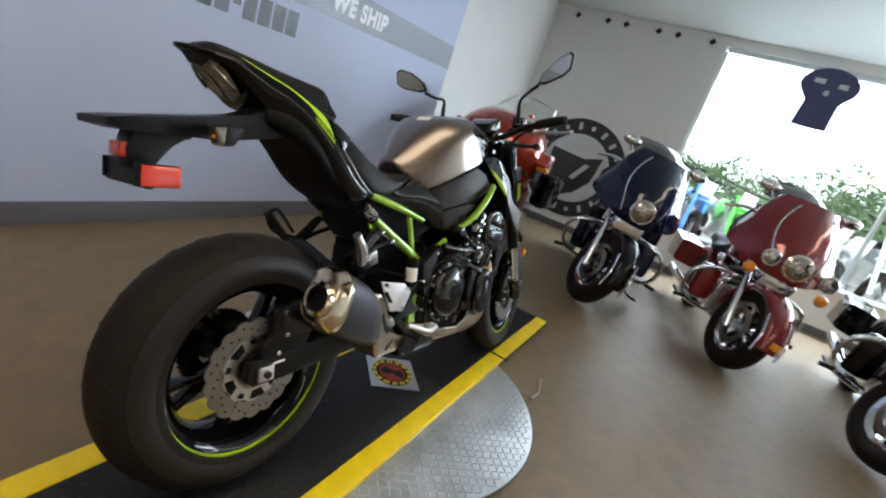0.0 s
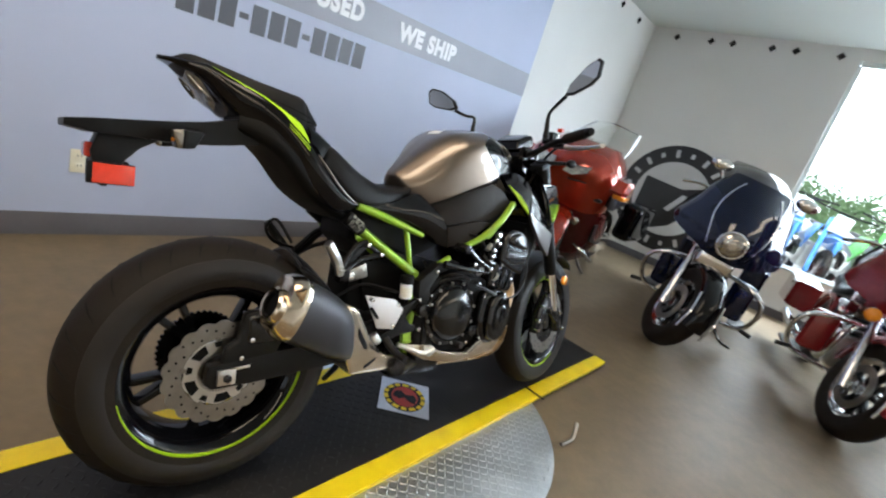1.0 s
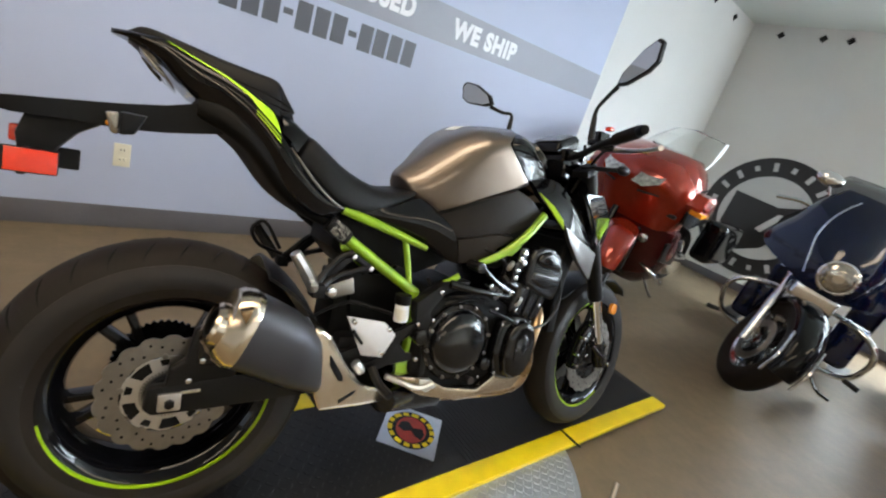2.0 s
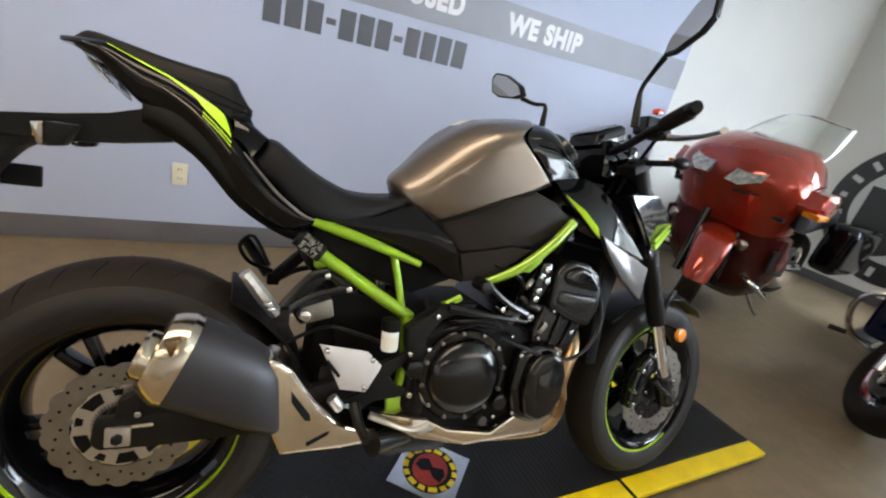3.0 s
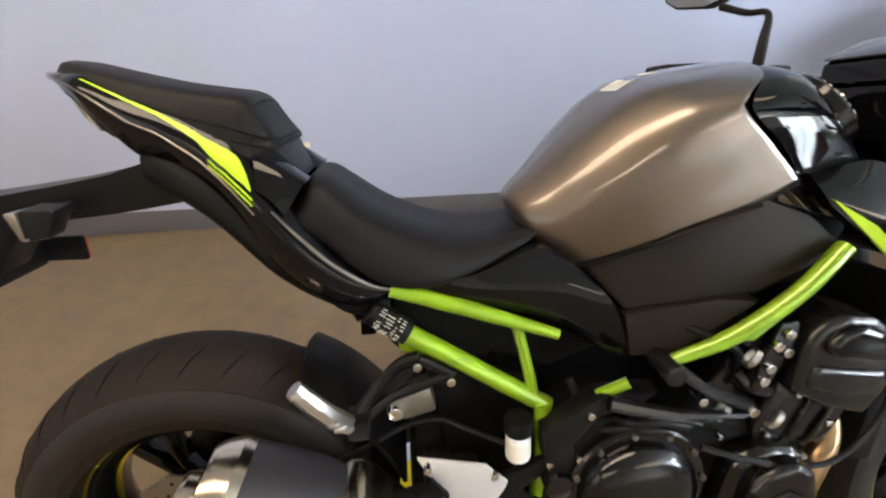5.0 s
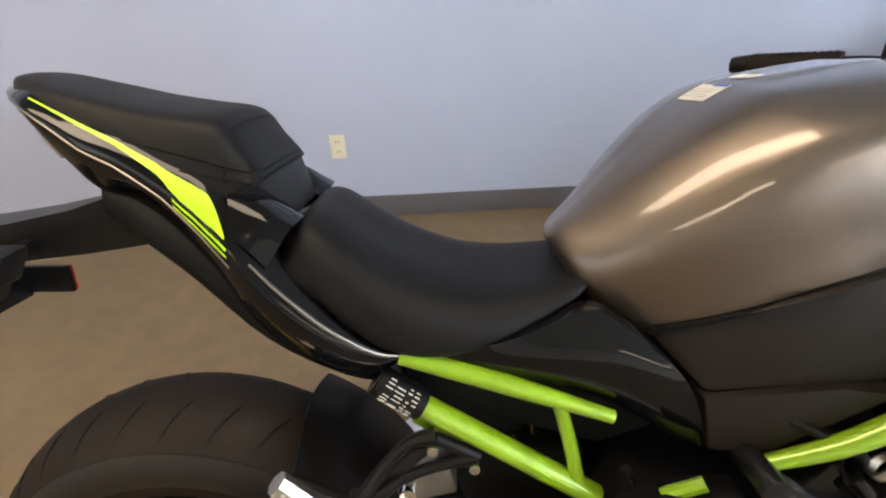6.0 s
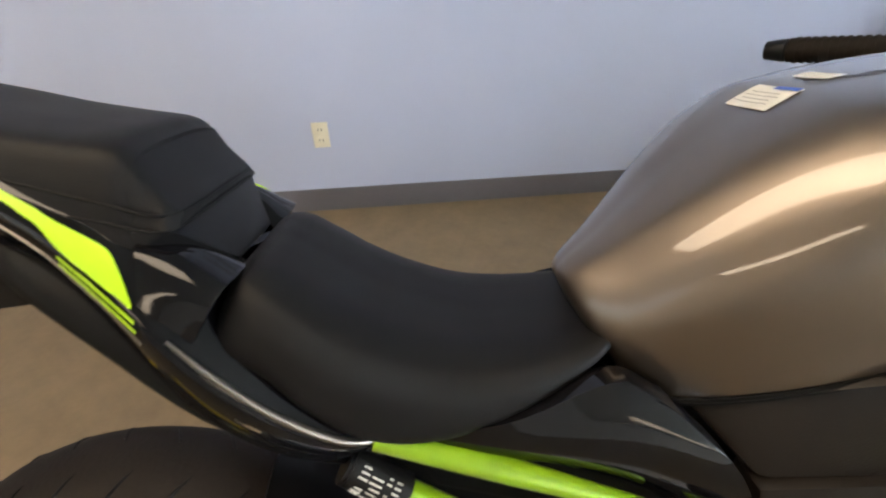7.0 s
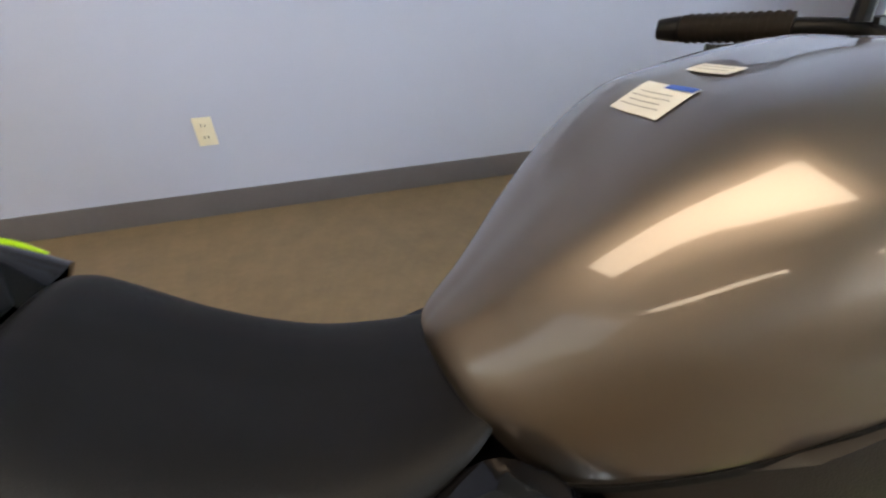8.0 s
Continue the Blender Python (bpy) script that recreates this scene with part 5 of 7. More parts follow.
TAIL_ST = [(-0.150, 1.018, 1.026, 0.008), (-0.115, 1.010, 1.026, 0.045), (-0.07, 0.984, 1.026, 0.078), (-0.03, 0.945, 1.018, 0.088), (0.0, 0.922, 1.009, 0.095), (0.04, 0.910, 0.996, 0.101), (0.085, 0.878, 0.977, 0.106), (0.12, 0.836, 0.956, 0.112), (0.155, 0.790, 0.918, 0.118), (0.19, 0.758, 0.870, 0.123), (0.235, 0.728, 0.820, 0.122), (0.28, 0.722, 0.783, 0.118), (0.322, 0.738, 0.760, 0.108)]
bm = bm_body(TAIL_ST, TAIL_PR, 0.0, 5, 4)
bmesh.ops.recalc_face_normals(bm, faces=bm.faces)
tail_tree = BVHTree.FromBMesh(bm)
tail = part("tail_cowl", bm, M_GLOSSBLACK, bike, "gloss black tail cowl", sharp=60)


def tail_strip(rows, side):
    """A decal on the tail: at each x, from one place on the half section to another."""
    st, pr = np.array(TAIL_ST), np.array(TAIL_PR)
    bm = bmesh.new()
    grid = []
    for x, s0, s1 in spline(rows, 6):
        zb, zt, w = (np.interp(x, st[:, 0], st[:, k]) for k in (1, 2, 3))
        line = []
        for q in np.linspace(s0, s1, 9):
            u, v = (np.interp(q, range(len(pr)), pr[:, k]) for k in (0, 1))
            hit, normal, _, _ = tail_tree.find_nearest(Vector((x, side * u * w, zb + v * (zt - zb))))
            line.append(bm.verts.new(hit + normal * (0.0016 if normal.y * side > -0.1 else -0.0016)))
        grid.append(line)
    for p, q in zip(grid, grid[1:]):
        for j in range(8):
            bm.faces.new((p[j], p[j + 1], q[j + 1], q[j]))
    return bm


for s in (-1, 1):
    part("cowl_shoulder", bm_sheet([[(0.153, s * 0.1135, 0.890), (0.170, s * 0.1165, 0.879), (0.186, s * 0.1150, 0.858)], [(0.153, s * 0.103, 0.914), (0.180, s * 0.106, 0.907), (0.209, s * 0.1065, 0.893)], [(0.150, s * 0.092, 0.928), (0.180, s * 0.084, 0.920), (0.214, s * 0.074, 0.896)], [(0.150, s * 0.075, 0.924), (0.180, s * 0.060, 0.910), (0.207, s * 0.045, 0.889)]], 0.008), M_GLOSSBLACK, tail, sharp=60)
part("lime_edge", bm_tube([(0.140, 0.110, 0.9215), (0.165, 0.1125, 0.9140), (0.188, 0.1145, 0.9000)], [0.001, 0.0032, 0.0012], 8, 4), M_LIMEDECAL, tail, "lime edge of the decal round the shoulder")


def tail_bead(rows, side):
    """A thin raised line along the tail, at one place on the half section for each x."""
    st, pr = np.array(TAIL_ST), np.array(TAIL_PR)
    pts = []
    for x, q in spline(rows, 4):
        zb, zt, w = (np.interp(x, st[:, 0], st[:, k]) for k in (1, 2, 3))
        u, v = (np.interp(q, range(len(pr)), pr[:, k]) for k in (0, 1))
        pts.append(tuple(tail_tree.find_nearest(Vector((x, side * u * w, zb + v * (zt - zb))))[0]))
    return bm_tube(pts, 0.0012, 6, 1)


FLASH = [(-0.06, 6.5, 6.25), (-0.03, 6.5, 6.2), (0.0, 6.5, 6.1), (0.03, 6.3, 5.85), (0.06, 6.2, 5.65), (0.088, 6.2, 5.4), (0.099, 6.3, 5.2), (0.108, 6.45, 5.1), (0.12, 6.65, 5.1), (0.132, 6.95, 5.25), (0.140, 6.5, 5.35), (0.148, 5.6, 5.4)]
for s in (-1, 1):
    part("lime_flash", tail_strip(FLASH, s), M_LIMEDECAL, tail, "lime decal flash")
    for d in (0.28, 0.62):
        part("lime_pinstripe", tail_strip([(x, c - d, c - d - 0.17) for x, c in ((0.100, 5.12), (0.118, 5.12), (0.136, 5.28), (0.150, 5.38))], s), M_LIMEDECAL, tail, "thin lime line")
    # steel tube stands in for the window's reflection along the black edge
    part("side_trim", bm_tube([(0.172, s * 0.121, 0.865), (0.20, s * 0.124, 0.834), (0.24, s * 0.1235, 0.794), (0.285, s * 0.119, 0.762), (0.318, s * 0.109, 0.750)], [0.0012, 0.0026, 0.0034, 0.0034, 0.0015], 10, 5), M_STEEL, tail, "steel strip in place of the window's sheen on the cowl edge")
for s in (-1, 1):
    part("tail_light", bm_sheet([[(-0.104, s * 0.048, 1.001), (-0.080, s * 0.058, 0.987), (-0.068, s * 0.060, 0.971), (-0.055, s * 0.060, 0.955)], [(-0.102, s * 0.034, 0.996), (-0.072, s * 0.045, 0.971), (-0.060, s * 0.049, 0.955), (-0.044, s * 0.050, 0.943)], [(-0.098, s * 0.008, 0.990), (-0.062, s * 0.010, 0.958), (-0.048, s * 0.012, 0.941), (-0.034, s * 0.014, 0.930)]], 0.006, 3), M_TAILLENS, tail, "clear faceted tail light", sharp=15)
    part("light_bar", bm_tube([(-0.096, s * 0.040, 0.992), (-0.078, s * 0.050, 0.972), (-0.058, s * 0.054, 0.954)], 0.0035, 6, 2), M_LENS, tail, "bright strip inside the tail light")
part("tail_underside", bm_body([(0.0, 0.89, 0.94, 0.058), (0.05, 0.868, 0.93, 0.090), (0.10, 0.834, 0.90, 0.108), (0.17, 0.760, 0.85, 0.115), (0.25, 0.712, 0.78, 0.112), (0.31, 0.695, 0.74, 0.100)], [(0.0, 0.0), (0.5, 0.0), (0.80, 0.03), (0.94, 0.25), (0.94, 0.5), (0.86, 0.75), (0.6, 1.0), (0.0, 1.0)], 0.0, 4, 3), M_MATTE, bike)

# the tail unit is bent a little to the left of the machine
# steel bead drawn as the highlight on the right-hand crease
part("cowl_crease", tail_bead([(-0.100, 4.6), (-0.05, 4.45), (0.0, 4.3), (0.05, 4.1), (0.10, 4.0), (0.150, 4.1)], -1), M_STEEL, tail, "thin steel line in place of a highlight on the tail crease")
for ob in [tail, pill] + list(tail.children_recursive) + list(pill.children_recursive):
    for v in ob.data.vertices:
        v.co.y += 0.055 * max(0.0, 0.16 - v.co.x) / 0.31

# plate holder
holder = part("plate_holder", bm_loft([[(x, -w, zt), (x, w, zt), (x, w * 0.9, zb), (x, -w * 0.9, zb)] for x, zt, zb, w in ((-0.312, 0.853, 0.840, 0.066), (-0.27, 0.861, 0.834, 0.068), (-0.20, 0.872, 0.838, 0.050), (-0.12, 0.885, 0.838, 0.040), (-0.05, 0.899, 0.846, 0.042), (0.0, 0.915, 0.855, 0.05), (0.05, 0.93, 0.865, 0.06))]), M_SATIN, bike, "black plastic rear fender and plate holder", sharp=30)
part("plate_bracket", bm_prism([(-0.255, 0.842), (-0.205, 0.845), (-0.15, 0.838), (-0.185, 0.815), (-0.21, 0.785), (-0.225, 0.76), (-0.262, 0.765), (-0.268, 0.80)], -0.03, 0.03, 0.005), M_SATIN, holder)
part("plate_mount", bm_box((-0.250, 0, 0.757), (0.012, 0.172, 0.045), 0.004), M_SATIN, holder)
for s in (-1, 1):
    rf = part("side_reflector", bm_box((-0.231 + 0.009 * s, s * 0.088, 0.760), (0.078, 0.010, 0.042), 0.004), M_SATIN, holder)
    part("reflector_lens", bm_box((-0.227 + 0.009 * s, s * 0.0935, 0.760), (0.068, 0.004, 0.038), 0.001), M_RED, rf, "bright red side reflector")
    ind = part("indicator", bm_hull([(-0.122 + px, s * (0.085 + py), 0.854 + pz) for px, py, pz in ((0.0, -0.020, 0.016), (0.042, -0.018, 0.016), (0.0, 0.022, 0.014), (0.040, 0.018, 0.014), (0.0, -0.016, -0.026), (0.024, -0.014, -0.022), (0.0, 0.018, -0.026), (0.022, 0.014, -0.022))], 0.004), M_SATIN, holder)
    part("indicator_lens", bm_hull([(-0.124 + px, s * (0.085 + py), 0.854 + pz) for px, py, pz in ((0.0, -0.019, 0.014), (-0.022, -0.014, 0.010), (0.0, 0.023, 0.013), (-0.020, 0.016, 0.010), (0.0, -0.015, -0.027), (-0.012, -0.012, -0.024), (0.0, 0.018, -0.027), (-0.010, 0.014, -0.024))], 0.003), M_LENS, ind, "clear wedge-shaped turn signal lens")
    part("indicator_bulb", moved(bm_ball((0, 0, 0), 0.005, (0.8, 1.2, 0.9), 12), pose(-0.139, s * 0.088, 0.845)), M_AMBER, ind, "amber bulb")
    part("indicator_stem", bm_cyl((-0.105, s * 0.03, 0.858), (-0.11, s * 0.075, 0.856), 0.009, seg=10), M_SATIN, holder)
part("plate_lamp", bm_box((-0.262, 0, 0.80), (0.03, 0.05, 0.03), 0.006), M_RED, holder, "small red lamp")

# side panels and shrouds
for s in (-1, 1):
    part("side_panel", bm_sheet([[(0.325, s * 0.108, 0.758), (0.42, s * 0.114, 0.768), (0.510, s * 0.107, 0.802), (0.556, s * 0.114, 0.786)], [(0.400, s * 0.110, 0.732), (0.475, s * 0.122, 0.738), (0.550, s * 0.134, 0.746), (0.612, s * 0.143, 0.732)], [(0.480, s * 0.098, 0.702), (0.555, s * 0.112, 0.682), (0.610, s * 0.128, 0.655), (0.648, s * 0.140, 0.646)]], 0.022), M_GLOSSBLACK, bike, "gloss black panel under the seat", sharp=60)
    part("airbox_cover", bm_shell([(0.576, s * 0.087, 0.773), (0.625, s * 0.117, 0.800), (0.69, s * 0.142, 0.831), (0.789, s * 0.155, 0.877), (0.850, s * 0.165, 0.856), (0.915, s * 0.162, 0.812), (0.895, s * 0.165, 0.796), (0.807, s * 0.162, 0.748), (0.72, s * 0.150, 0.732), (0.635, s * 0.135, 0.715)], 0.05, 0.010), M_BROWNBLACK, bike, "warm black moulded airbox cover")
    part("airbox_lower", bm_shell([(0.632, s * 0.140, 0.712), (0.75, s * 0.165, 0.742), (0.808, s * 0.172, 0.740), (0.70, s * 0.165, 0.662), (0.645, s * 0.148, 0.648)], 0.04, 0.008), M_BROWNBLACK, bike)
    sh = part("shroud", bm_sheet([[(0.845, s * 0.150, 0.906), (0.93, s * 0.150, 0.922), (1.0, s * 0.158, 0.893), (1.048, s * 0.160, 0.862)], [(0.860, s * 0.165, 0.882), (0.94, s * 0.178, 0.868), (1.02, s * 0.183, 0.836), (1.092, s * 0.174, 0.797)], [(0.870, s * 0.168, 0.868), (0.945, s * 0.190, 0.810), (1.03, s * 0.196, 0.774), (1.145, s * 0.178, 0.741)]], 0.02), M_GLOSSBLACK, bike, "gloss black radiator shroud", sharp=60)
    part("lime_flash", bm_shell([(0.868, s * 0.1715, 0.877), (0.92, s * 0.1885, 0.846), (0.955, s * 0.2005, 0.812), (0.966, s * 0.2025, 0.785), (0.952, s * 0.1995, 0.797), (0.92, s * 0.188, 0.828)], 0.006, 0), M_LIMEDECAL, sh, "lime decal flash")
    part("shroud_wing", bm_shell([(0.972, s * 0.201, 0.797), (1.066, s * 0.197, 0.757), (1.158, s * 0.190, 0.722), (1.145, s * 0.195, 0.632), (1.060, s * 0.199, 0.692), (1.005, s * 0.202, 0.748)], 0.018, 0.006), M_GRAPHITE, sh, "graphite wing of the shroud")

# steering: fork, bars, dash, headlight
AX = Vector((-0.407, 0, 0.914))
def on_fork(d, y, off=0.0):
    """A point d metres up the fork leg from the axle."""
    return tuple(Vector((1.432 - off, y, 0.30)) + AX * d)


for s in (-1, 1):
    leg = part("fork_leg", moved(bm_cyl(on_fork(0.26, s * 0.105), on_fork(0.76, s * 0.105), 0.0265, seg=24, bevel=0.002), STEER), M_SATIN, bike)
    part("fork_slider", moved(bm_cyl(on_fork(0.05, s * 0.105), on_fork(0.27, s * 0.105), 0.0205, seg=24), STEER), M_CHROME, leg, "polished fork slider")
    part("axle_clamp", moved(joined(bm_cyl(on_fork(-0.03, s * 0.105), on_fork(0.075, s * 0.105), 0.026, seg=20, bevel=0.004), bm_cyl((1.432, s * 0.085, 0.30), (1.432, s * 0.128, 0.30), 0.024, seg=20, bevel=0.003)), STEER), M_ENGINESATIN, leg)
    arc = [(1.432 + r * math.cos(radians(q)), 0.30 + r * math.sin(radians(q))) for r, qs in ((0.160, np.linspace(112, 192, 9)), (0.098, np.linspace(188, 118, 7))) for q in qs]
    cal = part("front_caliper", moved(bm_prism(arc, s * 0.058, s * 0.100, 0.009, 3), STEER), M_ENGINESATIN, bike, "black four-piston front brake caliper", sharp=50)
    rib = [(1.432 + r * math.cos(radians(q)), 0.30 + r * math.sin(radians(q))) for r, qs in ((0.150, np.linspace(122, 182, 7)), (0.122, np.linspace(178, 126, 6))) for q in qs]
    part("caliper_bridge", moved(bm_prism(rib, s * 0.097, s * 0.106, 0.005, 2), STEER), M_ENGINE, cal)
    for q, r in ((116, 0.152), (124, 0.158), (146, 0.160), (170, 0.160), (184, 0.158), (132, 0.108), (168, 0.106)):
        bx, bz = 1.432 + r * math.cos(radians(q)), 0.30 + r * math.sin(radians(q))
        part("bolt", moved(bm_cyl((bx, s * 0.09, bz), (bx, s * 0.110, bz), 0.0065, seg=12, bevel=0.0015), STEER), M_CHROME, cal)
    part("caliper_arm", moved(bm_tube([(1.350, s * 0.112, 0.360), (1.385, s * 0.118, 0.332), (1.425, s * 0.122, 0.306)], [0.010, 0.008, 0.012], 8, 3), STEER), M_ENGINESATIN, leg)
    for d in (-0.018, 0.062):
        part("clamp_bolt", moved(bm_cyl(tuple(Vector(on_fork(d, s * 0.105)) + Vector((0.012, s * 0.02, 0))), tuple(Vector(on_fork(d, s * 0.105)) + Vector((0.012, s * 0.034, 0))), 0.0065, seg=10, bevel=0.001), STEER), M_CHROME, leg)
    part("fork_reflector", moved(bm_cyl((1.412, s * 0.128, 0.505), (1.412, s * 0.142, 0.505), 0.021, seg=24, bevel=0.004), STEER), M_AMBER, bike, "round amber side reflector")
    part("brake_hose", moved(bm_tube([(1.35, s * 0.075, 0.45), (1.32, s * 0.09, 0.56), (1.24, s * 0.10, 0.70), (1.16, s * 0.09, 0.86)], 0.0045, 8, 5), STEER), M_MATTE, bike)
part("front_fender", moved(bm_loft([[(1.432 + r * math.cos(radians(a)), y, 0.30 + (r - 1.5 * y * y * 2) * math.sin(radians(a))) for y in np.linspace(-w, w, 9)] + [(1.432 + (r - 0.005) * math.cos(radians(a)), y, 0.30 + (r - 0.005 - 3 * y * y) * math.sin(radians(a))) for y in np.linspace(w, -w, 9)] for a, r, w in ((46, 0.328, 0.05), (56, 0.326, 0.066), (75, 0.326, 0.072), (100, 0.326, 0.072), (120, 0.328, 0.06), (135, 0.330, 0.05))]), STEER), M_SATIN, bike, "black front fender", sharp=50)
part("fender_stay", moved(bm_tube([(1.36, -0.09, 0.52), (1.40, -0.085, 0.60), (1.45, -0.07, 0.625), (1.48, -0.05, 0.61)], 0.008, 8, 4), STEER), M_SATIN, bike)
for d, z in ((0.50, 0.03), (0.735, 0.026)):
    part("triple_clamp", moved(moved(bm_box((0, 0, 0), (0.075, 0.27, z), 0.012), Matrix.Translation(on_fork(d, 0, 0.015)) @ pose(0, 0, 0, 0, -24, 0)), STEER), M_SATIN, bike)
BARS = STEER @ Matrix.Translation((-0.022, 0, -0.02)) @ Matrix.Diagonal((1, 0.93, 1, 1))
MIRROR = BARS @ Matrix.Translation((-0.026, 0, 0))
bar = [(0.965, -0.375, 1.080), (1.04, -0.27, 1.075), (1.065, -0.20, 1.066), (1.075, -0.12, 1.035), (1.08, -0.05, 1.022), (1.08, 0.05, 1.022), (1.075, 0.12, 1.035), (1.065, 0.20, 1.066), (1.04, 0.27, 1.075), (0.965, 0.375, 1.080)]
part("handlebar", moved(bm_tube(bar, 0.011, 12, 5), BARS), M_SATIN, bike)
part("bar_clamp", moved(bm_box((1.08, 0, 1.012), (0.05, 0.13, 0.05), 0.01), BARS), M_SATIN, bike)
for s in (-1, 1):
    g = part("grip", moved(bm_tube([(1.038, s * 0.262, 1.075), (1.00, s * 0.322, 1.078), (0.968, s * 0.372, 1.080)], 0.0168, 16, 1), BARS), M_TYRE, bike, "ribbed black rubber grip")
    for k in range(12):
        f = k / 11
        c0 = Vector((1.034, s * 0.270, 1.0755)).lerp(Vector((0.974, s * 0.364, 1.0795)), f)
        d = Vector((-0.07, s * 0.11, 0.004)).normalized() * 0.0025
        part("grip_ring", moved(bm_cyl(c0 - d, c0 + d, 0.0182, seg=14), BARS), M_TYRE, g)
    part("bar_end", moved(bm_cyl((0.966, s * 0.374, 1.080), (0.950, s * 0.398, 1.081), 0.0165, 0.013, seg=16, bevel=0.002), BARS), M_SATIN, bike)
    part("switch_pod", moved(moved(bm_box((0, 0, 0), (0.062, 0.075, 0.062), 0.014, 3), Matrix.Translation((1.052, s * 0.235, 1.072)) @ pose(0, 0, s * -25)), BARS), M_SATIN, bike)
    part("lever_perch", moved(bm_box((1.088, s * 0.205, 1.066), (0.05, 0.05, 0.03), 0.008), BARS), M_SATIN, bike)
    part("lever", moved(bm_tube([(1.10, s * 0.215, 1.060), (1.105, s * 0.26, 1.055), (1.085, s * 0.33, 1.052), (1.055, s * 0.395, 1.052), (1.045, s * 0.405, 1.052)], [0.009, 0.008, 0.0065, 0.006, 0.008], 8, 4), BARS), M_ALU if s < 0 else M_SATIN, bike, "control lever")
    st = part("mirror_stem", moved(bm_tube([(1.058, s * 0.180, 1.075), (1.060, s * 0.178, 1.12), (1.062, s * 0.180, 1.165), (1.048, s * 0.215, 1.192 if s < 0 else 1.172), (1.028, s * 0.260, 1.215 if s < 0 else 1.190)], [0.011, 0.0095, 0.006, 0.006, 0.007], 10, 5), MIRROR), M_SATIN, bike)
    shell = [(-0.095, -0.045), (-0.055, -0.052), (0.035, -0.035), (0.072, -0.012), (0.080, 0.045), (0.060, 0.062), (0.0, 0.045), (-0.075, -0.005)]
    face = Matrix(((-0.22, 1.0, 0.0, 1.008), (s * 0.975, 0.0, 0.0, s * 0.332), (0.12 if s < 0 else -0.04, 0.08, 1.0, 1.265 if s < 0 else 1.232), (0, 0, 0, 1))) @ Matrix.Scale(0.84, 4)
    part("mirror_shell", moved(bm_prism(shell, 0.0, 0.024, 0.007), MIRROR @ face), M_SATIN, st)
    part("mirror_glass", moved(bm_prism([(px * 0.88 - 0.001, pz * 0.86) for px, pz in shell], -0.0015, 0.0004, 0), MIRROR @ face), M_MIRROR, st, "mirror glass")
part("stop_switch", moved(bm_box((1.046, -0.232, 1.107), (0.022, 0.020, 0.012), 0.004), BARS), M_RED, bike, "red engine stop switch")
part("brake_master", moved(bm_box((1.10, -0.165, 1.088), (0.06, 0.05, 0.045), 0.008), BARS), M_ENGINE, bike, "brake fluid box on the handlebar")
for k, dy in enumerate((-0.06, -0.1, 0.07)):
    part("control_cable", moved(bm_tube([(1.06, dy * 2.4, 1.06), (1.13, dy * 1.6, 1.045), (1.15, dy, 0.99), (1.12, dy * 0.8, 0.92)], 0.005, 8, 5), BARS), M_MATTE, bike)
part("dash_bracket", moved(bm_box((1.105, 0, 0.985), (0.15, 0.15, 0.11), 0.03), STEER), M_GLOSSBLACK, bike)
dash = part("dash", moved(moved(bm_prism([(-0.075, -0.012), (-0.055, 0.028), (0.06, 0.040), (0.085, 0.025), (0.075, -0.02)], -0.066, 0.066, 0.012, 3), pose(1.068, 0, 1.042, 0, -18, 0) @ Matrix.Scale(0.82, 4)), STEER), M_GLOSSBLACK, bike)
part("dash_screen", moved(moved(bm_box((-0.002, 0, 0.037), (0.080, 0.098, 0.003), 0.001), pose(1.068, 0, 1.036, 0, -24, 0)), STEER), M_SMOKE, dash, "dark glossy instrument screen")
cowl = part("headlight_cowl", moved(bm_body([(1.12, 0.80, 0.985, 0.125), (1.17, 0.765, 0.985, 0.125), (1.23, 0.745, 0.955, 0.115), (1.285, 0.752, 0.905, 0.095), (1.325, 0.775, 0.858, 0.062)], [(0, 0), (0.5, 0), (0.85, 0.08), (1, 0.35), (0.92, 0.65), (0.6, 0.95), (0, 1)], 0.0, 5, 4), STEER), M_GLOSSBLACK, bike, "pointed headlight cowl", sharp=50)
for s in (-1, 1):
    part("cowl_panel", moved(bm_shell([(1.045, s * 0.166, 0.893), (1.175, s * 0.154, 0.902), (1.275, s * 0.122, 0.862), (1.318, s * 0.106, 0.812), (1.192, s * 0.148, 0.752), (1.105, s * 0.168, 0.828)], 0.02, 0.006), STEER), M_PEARL, cowl, "silver-white cowl side panel")
    part("cowl_chin", moved(bm_shell([(1.180, s * 0.146, 0.748), (1.265, s * 0.118, 0.795), (1.212, s * 0.138, 0.728)], 0.02, 0.003), STEER), M_PEARL, cowl)
    part("lime_flash", moved(bm_shell([(1.308, s * 0.1130, 0.820), (1.302, s * 0.1150, 0.808), (1.196, s * 0.1515, 0.758), (1.188, s * 0.1535, 0.770)], 0.006, 0), STEER), M_LIMEDECAL, cowl, "lime decal flash")
    part("lime_flash", moved(bm_shell([(1.300, s * 0.1165, 0.834), (1.298, s * 0.1172, 0.828), (1.186, s * 0.1550, 0.777), (1.182, s * 0.1560, 0.784)], 0.006, 0), STEER), M_LIMEDECAL, cowl, "thin lime decal line")
part("headlight", moved(bm_prism([(1.29, 0.765), (1.315, 0.845), (1.338, 0.825), (1.335, 0.785)], -0.055, 0.055, 0.008), STEER), M_LENS, bike, "clear headlight")
